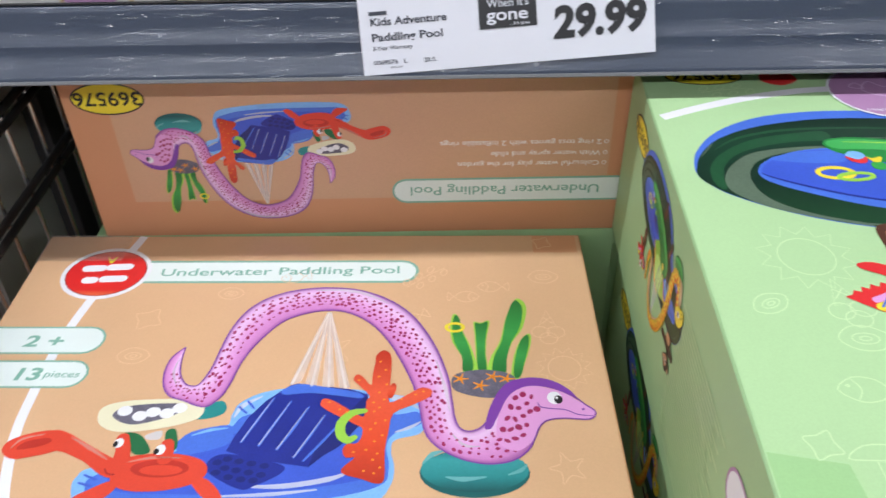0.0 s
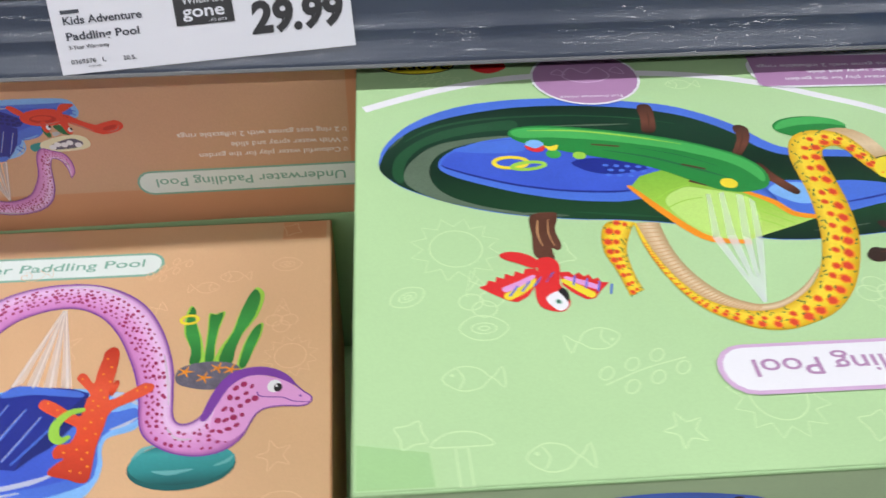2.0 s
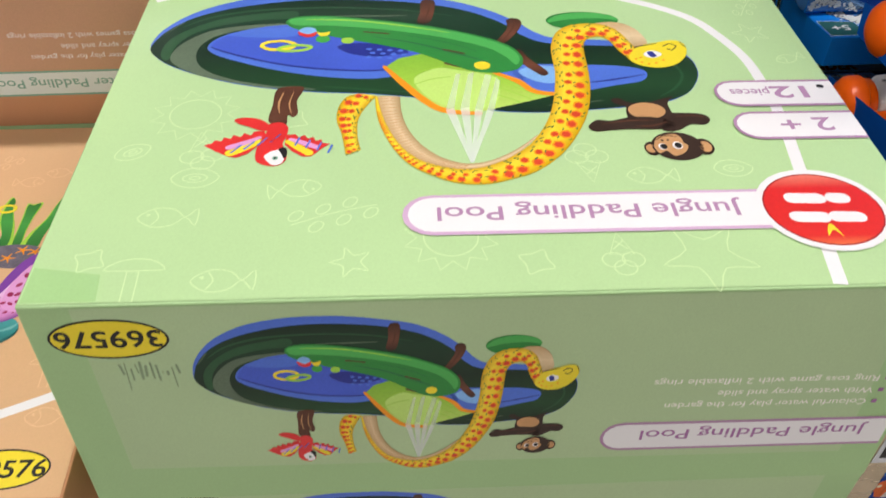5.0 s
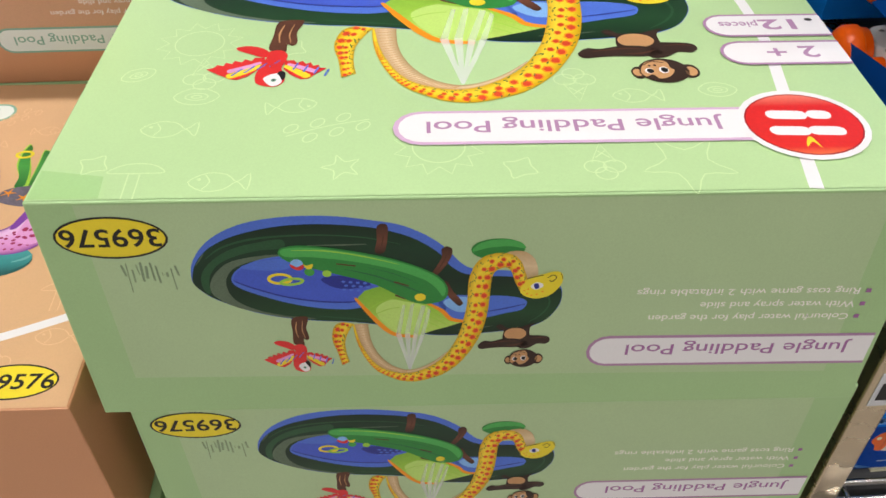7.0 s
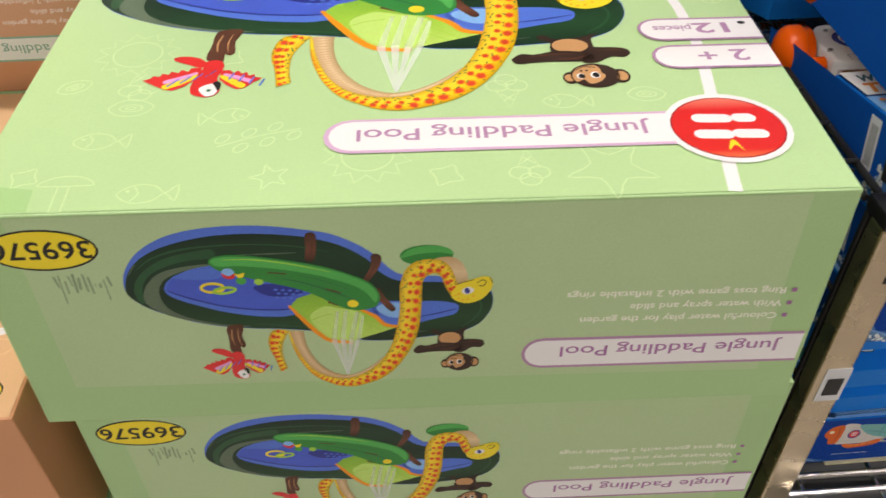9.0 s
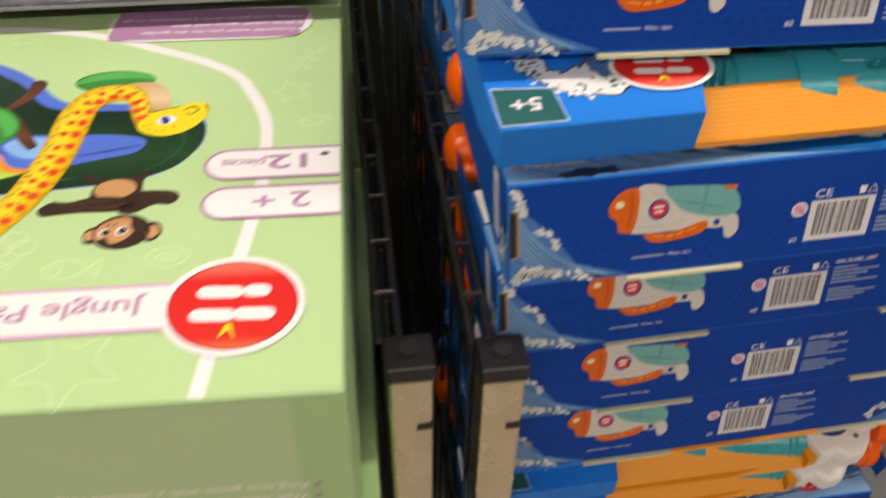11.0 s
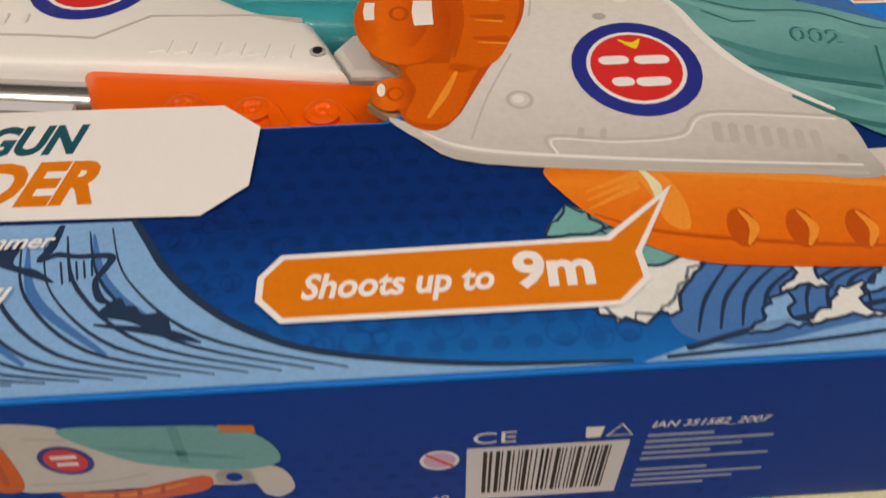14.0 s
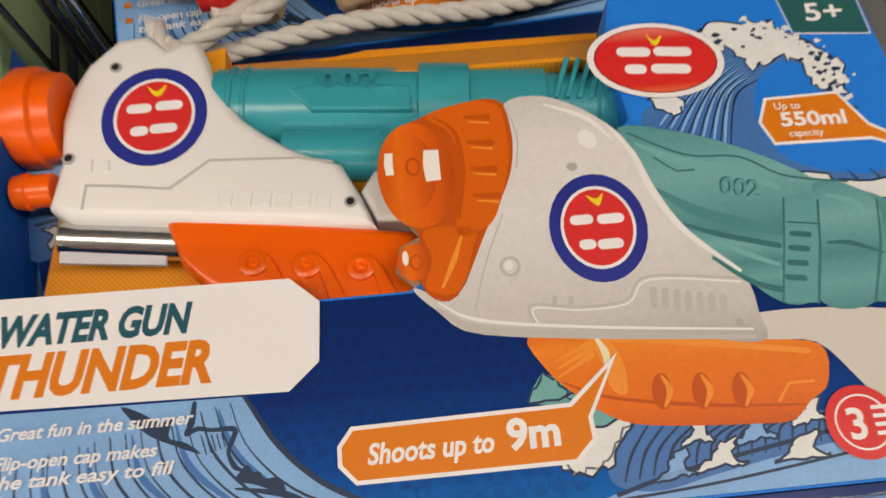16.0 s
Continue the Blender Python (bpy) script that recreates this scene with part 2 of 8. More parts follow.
FOAM = plain("foam_print", (0.72, 0.76, 0.76), 0.4, vary=0.08, blotch=60)
BUBBLE = veil("bubble_line_print", (0.0, 0.01, 0.12), 0.15)
TRAY = dotted("orange_dotted_board", (0.86, 0.35, 0.02), (0.74, 0.24, 0.012), 620.0)
CALL = plain("callout_orange_print", (0.74, 0.20, 0.008), 0.36, vary=0.06)
GUN_WHITE = plain("gun_white_print", (0.62, 0.60, 0.57), 0.36, vary=0.06)
GUN_GREY = plain("gun_grey_print", (0.42, 0.41, 0.40), 0.4, vary=0.05)
GUN_TEAL = plain("gun_teal_print", (0.10, 0.34, 0.35), 0.36, vary=0.1)
GUN_TEAL_DARK = plain("gun_dark_teal_print", (0.055, 0.245, 0.255), 0.36, vary=0.1)
GUN_TEAL_PALE = plain("gun_pale_teal_print", (0.15, 0.42, 0.42), 0.36, vary=0.1)
GUN_AMBER = plain("gun_amber_print", (0.88, 0.30, 0.04), 0.36, vary=0.1)
GUN_RUST = plain("gun_rust_print", (0.56, 0.085, 0.004), 0.36, vary=0.1)
PLASTIC_WHITE = plain("white_plastic", (0.80, 0.80, 0.79), 0.32, vary=0.02, bump=0.005)
PLASTIC_TEAL = plain("teal_plastic", (0.02, 0.33, 0.40), 0.28, vary=0.03, bump=0.005)
# Darker copy of the teal: relief shade painted onto the raised digits.
TEAL_RELIEF_SHADE = plain("shaded_teal_plastic", (0.012, 0.24, 0.30), 0.3, vary=0.03, bump=0.005)
PLASTIC_ORANGE = plain("orange_plastic", (0.94, 0.125, 0.004), 0.28, vary=0.03, bump=0.005)
CHROME = plain("chrome_wire", (0.62, 0.62, 0.62), 0.22, metal=1.0, vary=0.08)
BLACK_WIRE = plain("black_coated_wire", (0.018, 0.018, 0.019), 0.28, vary=0.15, spec=0.6)
# The floor's warm reflection is put into the steel's base colour.
POST_WARMED = plain("steel_post_warm_reflection", (0.76, 0.64, 0.46), 0.26, metal=1.0, vary=0.12, blotch=25)
CAP = plain("black_plastic_cap", (0.009, 0.009, 0.010), 0.38, vary=0.15)
RAIL = plain("grey_ticket_rail", (0.042, 0.056, 0.088), 0.30, vary=0.14, coat=0.5)


def wavy(m, strength):
    """Slow waves in a drawn plastic film, long along the shelf and short across it."""
    nt = m.node_tree
    tc = nt.nodes.new("ShaderNodeTexCoord")
    mp = nt.nodes.new("ShaderNodeMapping")
    mp.inputs["Scale"].default_value = (7.0, 1.0, 45.0)
    nt.links.new(tc.outputs["Object"], mp.inputs["Vector"])
    n = node(nt, "ShaderNodeTexNoise", Scale=1.0, Detail=3.0)
    nt.links.new(mp.outputs["Vector"], n.inputs["Vector"])
    b = node(nt, "ShaderNodeBump", Strength=strength, Distance=0.012)
    nt.links.new(n.outputs["Fac"], b.inputs["Height"])
    p = nt.nodes["Principled BSDF"]
    nt.links.new(b.outputs["Normal"], p.inputs["Coat Normal"])
    p.inputs["Coat Roughness"].default_value = 0.04


wavy(RAIL, 0.8)
SHELF_METAL = plain("grey_shelf_metal", (0.16, 0.165, 0.17), 0.45, vary=0.1)
# Near black: the deep shade behind the goods is in this colour.
SHADE_BACK = plain("shade_dark_panel", (0.012, 0.012, 0.013), 0.6, vary=0.15)
PAPER = plain("white_ticket_paper", (0.68, 0.69, 0.74), 0.5, vary=0.02)
ROPE = plain("white_rope", (0.66, 0.64, 0.60), 0.85, vary=0.12, blotch=200, bump=0.2)
WOOD = plain("pale_turned_wood", (0.58, 0.42, 0.26), 0.5, vary=0.12, blotch=30)
RED_PLASTIC = plain("red_plastic", (0.62, 0.02, 0.02), 0.3, vary=0.05)
TILE = plain("pale_floor_tile", (0.30, 0.28, 0.26), 0.35, vary=0.08)
WALL_PAINT = plain("warm_white_wall", (0.34, 0.32, 0.29), 0.8, vary=0.04)
CEIL = plain("white_ceiling_board", (0.76, 0.76, 0.75), 0.85, vary=0.03)
CARTON_WHITE = plain("white_carton", (0.62, 0.61, 0.58), 0.5, vary=0.06)
CARTON_DARK = plain("dark_carton", (0.06, 0.055, 0.06), 0.5, vary=0.15)
CARTON_CREAM = plain("cream_carton", (0.62, 0.60, 0.40), 0.5, vary=0.08)
GLOW = bpy.data.materials.new("lamp_diffuser")
GLOW.use_nodes = True
GLOW.node_tree.nodes["Principled BSDF"].inputs["Emission Color"].default_value = (1.0, 0.95, 0.88, 1)
GLOW.node_tree.nodes["Principled BSDF"].inputs["Emission Strength"].default_value = 6.0

# ---------------------------------------------------------------- building helpers


def part(name, bm, material, parent=None, label=""):
    """Link a bmesh as one mesh object under a thing or a part."""
    me = bpy.data.meshes.new(name)
    bm.to_mesh(me)
    bm.free()
    me.materials.append(material)
    ob = new(name, me)
    if parent:
        ob.parent = parent
    if label:
        tagged(ob, label)
    return ob


def thing(name, m, label, category, group="", kind=""):
    ob = new(name)
    ob.empty_display_size = 0.02
    ob.matrix_world = m
    return tagged(ob, label, category, group, kind)


def add_box(bm, x0, y0, z0, x1, y1, z1, bevel=0.0, seg=2):
    made = bmesh.ops.create_cube(bm, size=1, matrix=Matrix.LocRotScale(((x0 + x1) / 2, (y0 + y1) / 2, (z0 + z1) / 2), None, (x1 - x0, y1 - y0, z1 - z0)))
    if bevel:
        edges = {e for v in made["verts"] for e in v.link_edges}
        bmesh.ops.bevel(bm, geom=list(edges), offset=bevel, segments=seg, profile=0.5, affect="EDGES")
    return bm


def box(x0, y0, z0, x1, y1, z1, bevel=0.0, seg=2):
    return add_box(bmesh.new(), x0, y0, z0, x1, y1, z1, bevel, seg)


def add_rod(bm, a, b, r, r2=None, n=10, caps=True):
    a, b = Vector(a), Vector(b)
    q = (b - a).to_track_quat("Z", "Y").to_matrix().to_4x4()
    bmesh.ops.create_cone(bm, cap_ends=caps, segments=n, radius1=r, radius2=r if r2 is None else r2, depth=(b - a).length,
                          matrix=Matrix.Translation((a + b) / 2) @ q)
    return bm


def smooth_all(ob):
    for f in ob.data.polygons:
        f.use_smooth = True
    return ob


def spline(pts, closed=True, n=6):
    """Catmull-Rom through the points."""
    p = [Vector((*q, 0)).to_2d() for q in pts]
    k, out = len(p), []
    for i in range(k if closed else k - 1):
        a, b, c, d = (p[(i + j) % k] if closed else p[min(max(i + j, 0), k - 1)] for j in (-1, 0, 1, 2))
        for s in range(n):
            t = s / n
            out.append(0.5 * (2 * b + (c - a) * t + (2 * a - 5 * b + 4 * c - d) * t * t + (3 * b - a - 3 * c + d) * t ** 3))
    if not closed:
        out.append(p[-1])
    return out


LAYER = 0.00003


class Print:
    """A printed face. Millimetres on the face; m carries them onto the thing, and each layer lies a hair above the last."""

    def __init__(self, parent, m, base=0):
        self.parent, self.m, self.base = parent, m, base

    def put(self, p, layer):
        return self.m @ Vector((p[0] * 0.001, p[1] * 0.001, 0.00025 + (self.base + layer) * LAYER))

    def flat(self, name, pts, layer, mat, smooth=True, n=5, parent=None, label=""):
        bm = bmesh.new()
        out = spline(pts, True, n) if smooth else pts
        f = bm.faces.new([bm.verts.new(self.put(p, layer)) for p in out])
        f.normal_update()
        up = self.m.to_3x3() @ Vector((0, 0, 1))
        if f.normal.dot(up) < 0:
            f.normal_flip()
        uv = bm.loops.layers.uv.new("print")
        xs, ys = [p[0] for p in out], [p[1] for p in out]
        where = {v: ((p[0] - min(xs)) / (max(xs) - min(xs)), (p[1] - min(ys)) / (max(ys) - min(ys))) for v, p in zip(bm.verts, out)}
        bmesh.ops.triangulate(bm, faces=[f], ngon_method="EAR_CLIP")
        for g in bm.faces:
            for lp in g.loops:
                lp[uv].uv = where[lp.vert]
        return part(name, bm, mat, parent or self.parent, label)

    def many(self, name, outlines, layer, mat, parent=None, label=""):
        bm = bmesh.new()
        for out in outlines:
            f = bm.faces.new([bm.verts.new(self.put(p, layer)) for p in out])
            f.normal_update()
        bmesh.ops.triangulate(bm, faces=bm.faces[:], ngon_method="EAR_CLIP")
        ob = part(name, bm, mat, parent or self.parent, label)
        return tagged(ob, kind="stuff") if len(outlines) > 1 else ob

    @staticmethod
    def oval_points(cx, cy, rx, ry, turn=0, n=28):
        c, s = math.cos(radians(turn)), math.sin(radians(turn))
        return [(cx + rx * math.cos(a) * c - ry * math.sin(a) * s, cy + rx * math.cos(a) * s + ry * math.sin(a) * c)
                for a in (i * 2 * math.pi / n for i in range(n))]

    def oval(self, name, cx, cy, rx, ry, layer, mat, turn=0, parent=None, label=""):
        return self.flat(name, self.oval_points(cx, cy, rx, ry, turn), layer, mat, False, parent=parent, label=label)

    def ring(self, name, cx, cy, rx, ry, w, layer, mat, turn=0, parent=None):
        return self.stroke(name, self.oval_points(cx, cy, rx, ry, turn), w, layer, mat, closed=True, smooth=False, parent=parent)

    @staticmethod
    def pill_points(x0, y0, x1, y1, left=True, right=True, n=8):
        r, out = (y1 - y0) / 2, []
        cy = (y0 + y1) / 2
        if right:
            out += [(x1 - r + r * math.cos(a), cy + r * math.sin(a)) for a in (-math.pi / 2 + math.pi * i / n for i in range(n + 1))]
        else:
            out += [(x1, y0), (x1, y1)]
        if left:
            out += [(x0 + r + r * math.cos(a), cy + r * math.sin(a)) for a in (math.pi / 2 + math.pi * i / n for i in range(n + 1))]
        else:
            out += [(x0, y1), (x0, y0)]
        return out

    def ribbon(self, pts, widths, closed=False, smooth=True, n=6, round_ends=True):
        c = spline(pts, closed, n) if smooth else [Vector(p) for p in pts]
        k = len(c)
        w = []
        for i in range(k):
            if isinstance(widths, (int, float)):
                w.append(float(widths))
            else:
                f = i / (k - 1) * (len(widths) - 1)
                j = min(int(f), len(widths) - 2)
                w.append(widths[j] + (widths[j + 1] - widths[j]) * (f - j))
        left, right = [], []
        for i in range(k):
            a = c[i - 1] if (i or closed) else c[i]
            b = c[(i + 1) % k] if (i < k - 1 or closed) else c[i]
            d = (b - a).normalized()
            s = Vector((-d.y, d.x)) * (w[i] / 2)
            left.append(c[i] + s)
            right.append(c[i] - s)
        caps = []
        if round_ends and not closed:
            for i, j in ((0, 1), (k - 1, k - 2)):
                d = (c[i] - c[j]).normalized()
                s = Vector((-d.y, d.x))
                caps.append([c[i] + (d * math.cos(a) + s * math.sin(a)) * (w[i] / 2) for a in (-math.pi / 2 + math.pi * q / 6 for q in range(7))])
        return left, right, caps

    def stroke(self, name, pts, widths, layer, mat, closed=False, smooth=True, n=6, parent=None, label="", round_ends=True):
        return self.strokes(name, [(pts, widths, closed, smooth)], layer, mat, n, parent, label, round_ends)

    def strokes(self, name, items, layer, mat, n=6, parent=None, label="", round_ends=True):
        bm = bmesh.new()
        uv = bm.loops.layers.uv.new("print")
        for pts, widths, closed, smooth in items:
            left, right, caps = self.ribbon(pts, widths, closed, smooth, n, round_ends)
            a = [bm.verts.new(self.put(p, layer)) for p in left]
            b = [bm.verts.new(self.put(p, layer)) for p in right]
            k = len(a)
            for i in range(k if closed else k - 1):
                j = (i + 1) % k
                f = bm.faces.new((b[i], b[j], a[j], a[i]))
                for lp, q in zip(f.loops, ((i / k, 0), ((i + 1) / k, 0), ((i + 1) / k, 1), (i / k, 1))):
                    lp[uv].uv = q
            for cap in caps:
                f = bm.faces.new([bm.verts.new(self.put(p, layer)) for p in cap])
                for lp in f.loops:
                    lp[uv].uv = (0.5, 0.5)
        ob = part(name, bm, mat, parent or self.parent, label)
        return tagged(ob, kind="stuff") if len(items) > 1 else ob

    def band(self, name, left, right, layer, mat, parent=None, n=6):
        """A strip between two smooth edges; the print's second coordinate runs from the left edge to the right one."""
        bm = bmesh.new()
        uv = bm.loops.layers.uv.new("print")
        le, ri = spline(left, False, n), spline(right, False, n)
        a = [bm.verts.new(self.put(p, layer)) for p in le]
        b = [bm.verts.new(self.put(p, layer)) for p in ri]
        k = len(a)
        up = self.m.to_3x3() @ Vector((0, 0, 1))
        for i in range(k - 1):
            f = bm.faces.new((a[i], a[i + 1], b[i + 1], b[i]))
            for lp, q in zip(f.loops, ((i / k, 0), ((i + 1) / k, 0), ((i + 1) / k, 1), (i / k, 1))):
                lp[uv].uv = q
            f.normal_update()
            if f.normal.dot(up) < 0:
                f.normal_flip()
        return part(name, bm, mat, parent or self.parent)

    def words(self, text, x, y, size, layer, mat, turn=0, align="LEFT", bold=0.0, shear=0.0, wide=1.0, parent=None, name="lettering", span=0.0):
        """Lettering, x and y in millimetres at its baseline; size is the height of a capital, span the length of the line, in millimetres."""
        cu = bpy.data.curves.new("lettering", "FONT")
        cu.body, cu.size, cu.align_x, cu.offset, cu.shear = text, size * 1.38, align, bold * size, shear
        cu.resolution_u = 3
        tmp = bpy.data.objects.new("lettering", cu)
        scene.collection.objects.link(tmp)
        bpy.context.view_layer.update()
        me = bpy.data.meshes.new_from_object(tmp.evaluated_get(bpy.context.evaluated_depsgraph_get()))
        bpy.data.objects.remove(tmp)
        if span:
            xs = [v.co.x for v in me.vertices]
            wide = span / (max(xs) - min(xs))
        c, s = math.cos(radians(turn)), math.sin(radians(turn))
        for v in me.vertices:
            px, py = v.co.x * wide, v.co.y
            v.co = self.put((x + px * c - py * s, y + px * s + py * c), layer)
        me.materials.clear()
        me.materials.append(mat)
        me.name = name
        ob = new(name, me)
        ob.parent = parent or self.parent
        return ob

    def moved(self, x, y, sx, sy=None, turn=0, base=None):
        """The same face with the drawing's origin moved to x, y, scaled and turned."""
        m = self.m @ Matrix.Translation((x * 0.001, y * 0.001, 0)) @ Matrix.Rotation(radians(turn), 4, "Z") @ Matrix.Diagonal((sx, sy or sx, 1, 1))
        return Print(self.parent, m, self.base if base is None else base)


# ---------------------------------------------------------------- the shop round about
tagged(part("floor", box(-4.5, -4.2, -0.06, 4.5, 1.6, 0.0), TILE), "pale worn vinyl tile floor of the shop", "floor", kind="structure")
tagged(part("ceiling", box(-4.5, -4.2, 3.1, 4.5, 1.6, 3.16), CEIL), "white suspended shop ceiling", "ceiling", kind="structure")
tagged(part("wall_north", box(-4.5, 1.6, 0.0, 4.5, 1.7, 3.1), WALL_PAINT), "warm white painted shop wall", "wall", kind="structure")
tagged(part("wall_south", box(-4.5, -4.3, 0.0, 4.5, -4.2, 3.1), WALL_PAINT), "warm white painted shop wall", "wall", kind="structure")
tagged(part("wall_west", box(-4.6, -4.2, 0.0, -4.5, 1.6, 3.1), WALL_PAINT), "warm white painted shop wall", "wall", kind="structure")
tagged(part("wall_east", box(4.5, -4.2, 0.0, 4.6, 1.6, 3.1), WALL_PAINT), "warm white painted shop wall", "wall", kind="structure")
for lx, ly in LAMPS:
    fit = thing("strip_light", pose(lx, ly, 3.1), "long white strip light on the shop ceiling", "ceiling light", "strip lights on the ceiling")
    part("housing", box(-1.22, -0.075, -0.05, 1.22, 0.075, 0.0, 0.008), CEIL, fit)
    part("diffuser", box(-1.2, -0.055, -0.066, 1.2, 0.055, -0.051, 0.006), GLOW, fit)


def shelf_bay():
    bay = thing("shelf_bay", pose(0, 0, 0), "dark grey metal shop shelving with a deep lower deck", "shelving", kind="structure")
    part("back_panel", box(-1.6, 1.02, 0.0, 1.9, 1.05, 2.1), SHADE_BACK, bay)
    part("lower_deck", box(-1.6, 0.12, 0.30, 0.625, 1.02, 0.335, 0.004), SHELF_METAL, bay)
    part("lower_deck", box(0.72, 0.20, 0.53, 1.9, 1.02, 0.545, 0.003), SHELF_METAL, bay)
    part("plinth", box(-1.6, 0.16, 0.0, 1.9, 0.19, 0.298), SHADE_BACK, bay)
    part("upper_shelf", box(-1.6, 0.552, 1.062, 0.632, 1.02, 1.078, 0.002), SHELF_METAL, bay)
    return bay


shelf_bay()


RAIL_TILT = pose(0, 0.5318, 1.0553, -25)   # the rail leans back, facing the shopper


def ticket_rail():
    rail = thing("ticket_rail", RAIL_TILT, "grey glossy plastic ticket rail along the shelf front", "shelf edge")
    bm = bmesh.new()
    # a shallow hollow section, drawn along the shelf
    sec = [(0.0060, -0.0012), (0.0016, -0.0010), (0.0010, 0.0005), (0.0014, 0.004), (0.0026, 0.013), (0.0034, 0.0235), (0.0029, 0.0245), (0.0033, 0.0255), (0.0026, 0.037), (0.0014, 0.047), (0.0010, 0.0505), (0.0018, 0.0525), (0.0060, 0.0530), (0.0090, 0.0530), (0.0090, -0.0012)]
    xs = [-1.6 + 0.0465 * k for k in range(48)] + [0.6335]
    rows = [[bm.verts.new((x, y, z)) for y, z in sec] for x in xs]
    for a, b in zip(rows, rows[1:]):
        for i in range(len(sec)):
            j = (i + 1) % len(sec)
            bm.faces.new((a[i], b[i], b[j], a[j]))
    bm.faces.new(rows[0])
    bm.faces.new(rows[-1][::-1])
    bmesh.ops.recalc_face_normals(bm, faces=bm.faces)
    smooth_all(part("profile", bm, RAIL, rail))
    part("lower_lip", box(-1.6, -0.0006, -0.0022, 0.6335, 0.0012, 0.0006, 0.0005, 1), SHELF_METAL, rail)
    part("upper_lip", box(-1.6, 0.0004, 0.0528, 0.6335, 0.0070, 0.0546, 0.0005, 1), CAP, rail)
    part("end_cap", box(0.6336, -0.0015, -0.003, 0.636, 0.012, 0.055, 0.001), CAP, rail)
    return rail


ticket_rail()

FRONT = Matrix.Rotation(radians(90), 4, "X")


def price_ticket():
    tag = thing("price_ticket", RAIL_TILT @ pose(-0.0605, 0.0001, 0.0009, 0, -3.8, 0), "white paper price ticket in the shelf rail", "price label")
    part("paper", box(0, 0, 0, 0.2065, 0.0006, 0.0520), PAPER, tag)
    p = Print(tag, FRONT, 3)
    p.words("Kids Adventure", 7.5, 33.6, 5.4, 1, INK_TEXT, bold=0.03, span=53.6)
    p.words("Paddling Pool", 7.6, 23.0, 5.4, 1, INK_TEXT, bold=0.03, span=50)
    p.words("3-Year Warranty", 7.8, 16.8, 2.8, 1, INK_TEXT, span=28, bold=0.015)
    p.words("0369576   L", 7.6, 6.9, 3.0, 1, INK_TEXT, span=23.8, bold=0.02)
    p.words("13.05.2021", 19, 3.8, 1.5, 1, INK_TEXT)
    p.words("20.5.", 43.3, 6.4, 3.0, 1, INK_TEXT, span=9, bold=0.02)
    p.many("brand_bar", [[(7.2, 40.6), (20, 40.6), (20, 43.2), (7.2, 43.2)]], 1, INK_TEXT)
    p.flat("slogan_block", [(84, 25), (124.4, 25), (124.4, 51.6), (84, 51.6)], 1, BLACK, False)
    p.words("When it's", 90, 39.4, 5.6, 2, PAPER, span=29)
    p.words("gone", 89.4, 30.4, 8.4, 2, PAPER, span=29, bold=0.02)
    p.words("...it's gone", 106, 26.6, 2.4, 2, PAPER)
    p.words("29.99", 135.6, 15.6, 21.0, 2, BLACK, 1.0, bold=0.06, span=66, shear=0.1)
    return tag


price_ticket()


def mesh_divider(x, y0, y1, ztop, zbot, label):
    """A black wire grid on a steel post with a plastic cap."""
    d = thing("wire_divider", pose(x, 0, 0), label, "divider", "wire dividers between the bays")
    part("post", box(-0.0150, y0, 0.30, 0.0125, y0 + 0.020, ztop - 0.012, 0.0025), POST_WARMED, d)
    part("post_side", box(-0.0165, y0 + 0.0205, 0.30, 0.0140, y0 + 0.025, ztop - 0.012, 0.001), CAP, d)
    cap = part("cap", box(-0.0165, y0 - 0.002, ztop - 0.0118, 0.0140, y0 + 0.027, ztop + 0.001, 0.002), CAP, d)
    part("peg", add_rod(bmesh.new(), (-0.001, y0 + 0.014, ztop + 0.0011), (-0.001, y0 + 0.014, ztop + 0.003), 0.0065, n=18), BLACK_WIRE, cap)
    part("slot", box(0.002, y0 - 0.0006, ztop - 0.062, 0.0125, y0 - 0.0001, ztop - 0.056), CAP, d)
    for side in (-0.018, -0.006):
        part("top_wire", add_rod(bmesh.new(), (side, y0 + 0.027, ztop - 0.004), (side, y1, ztop + 0.004), 0.0028), BLACK_WIRE, d)
    k = 0
    while y0 + 0.06 + k * 0.05 < y1:
        y = y0 + 0.06 + k * 0.05
        part("upright_wire", add_rod(bmesh.new(), (-0.012, y, zbot), (-0.012, y, ztop - 0.004), 0.0016, n=8), BLACK_WIRE, d)
        part("rung", add_rod(bmesh.new(), (-0.018, y + 0.006, ztop - 0.001), (-0.006, y + 0.006, ztop - 0.001), 0.0019, n=8), BLACK_WIRE, d)
        k += 1
    for i in range(1, 5):
        z = ztop - 0.10 * i
        part("cross_wire", add_rod(bmesh.new(), (-0.0082, y0 + 0.025, z), (-0.0082, y1, z), 0.0022, n=8), BLACK_WIRE, d)
    return d


mesh_divider(0.6450, 0.258, 0.98, 0.948, 0.34, "black wire grid divider on a brushed steel post")
right_div = mesh_divider(0.7030, 0.258, 0.98, 0.940, 0.34, "black wire grid divider on a steel post with sticker")
part("sticker", box(-0.009, 0.2572, 0.745, 0.012, 0.2578, 0.785), PAPER, right_div, "small white sticker with dark code block")
part("sticker_block", box(-0.005, 0.2564, 0.753, 0.008, 0.2571, 0.773), BLACK, right_div)


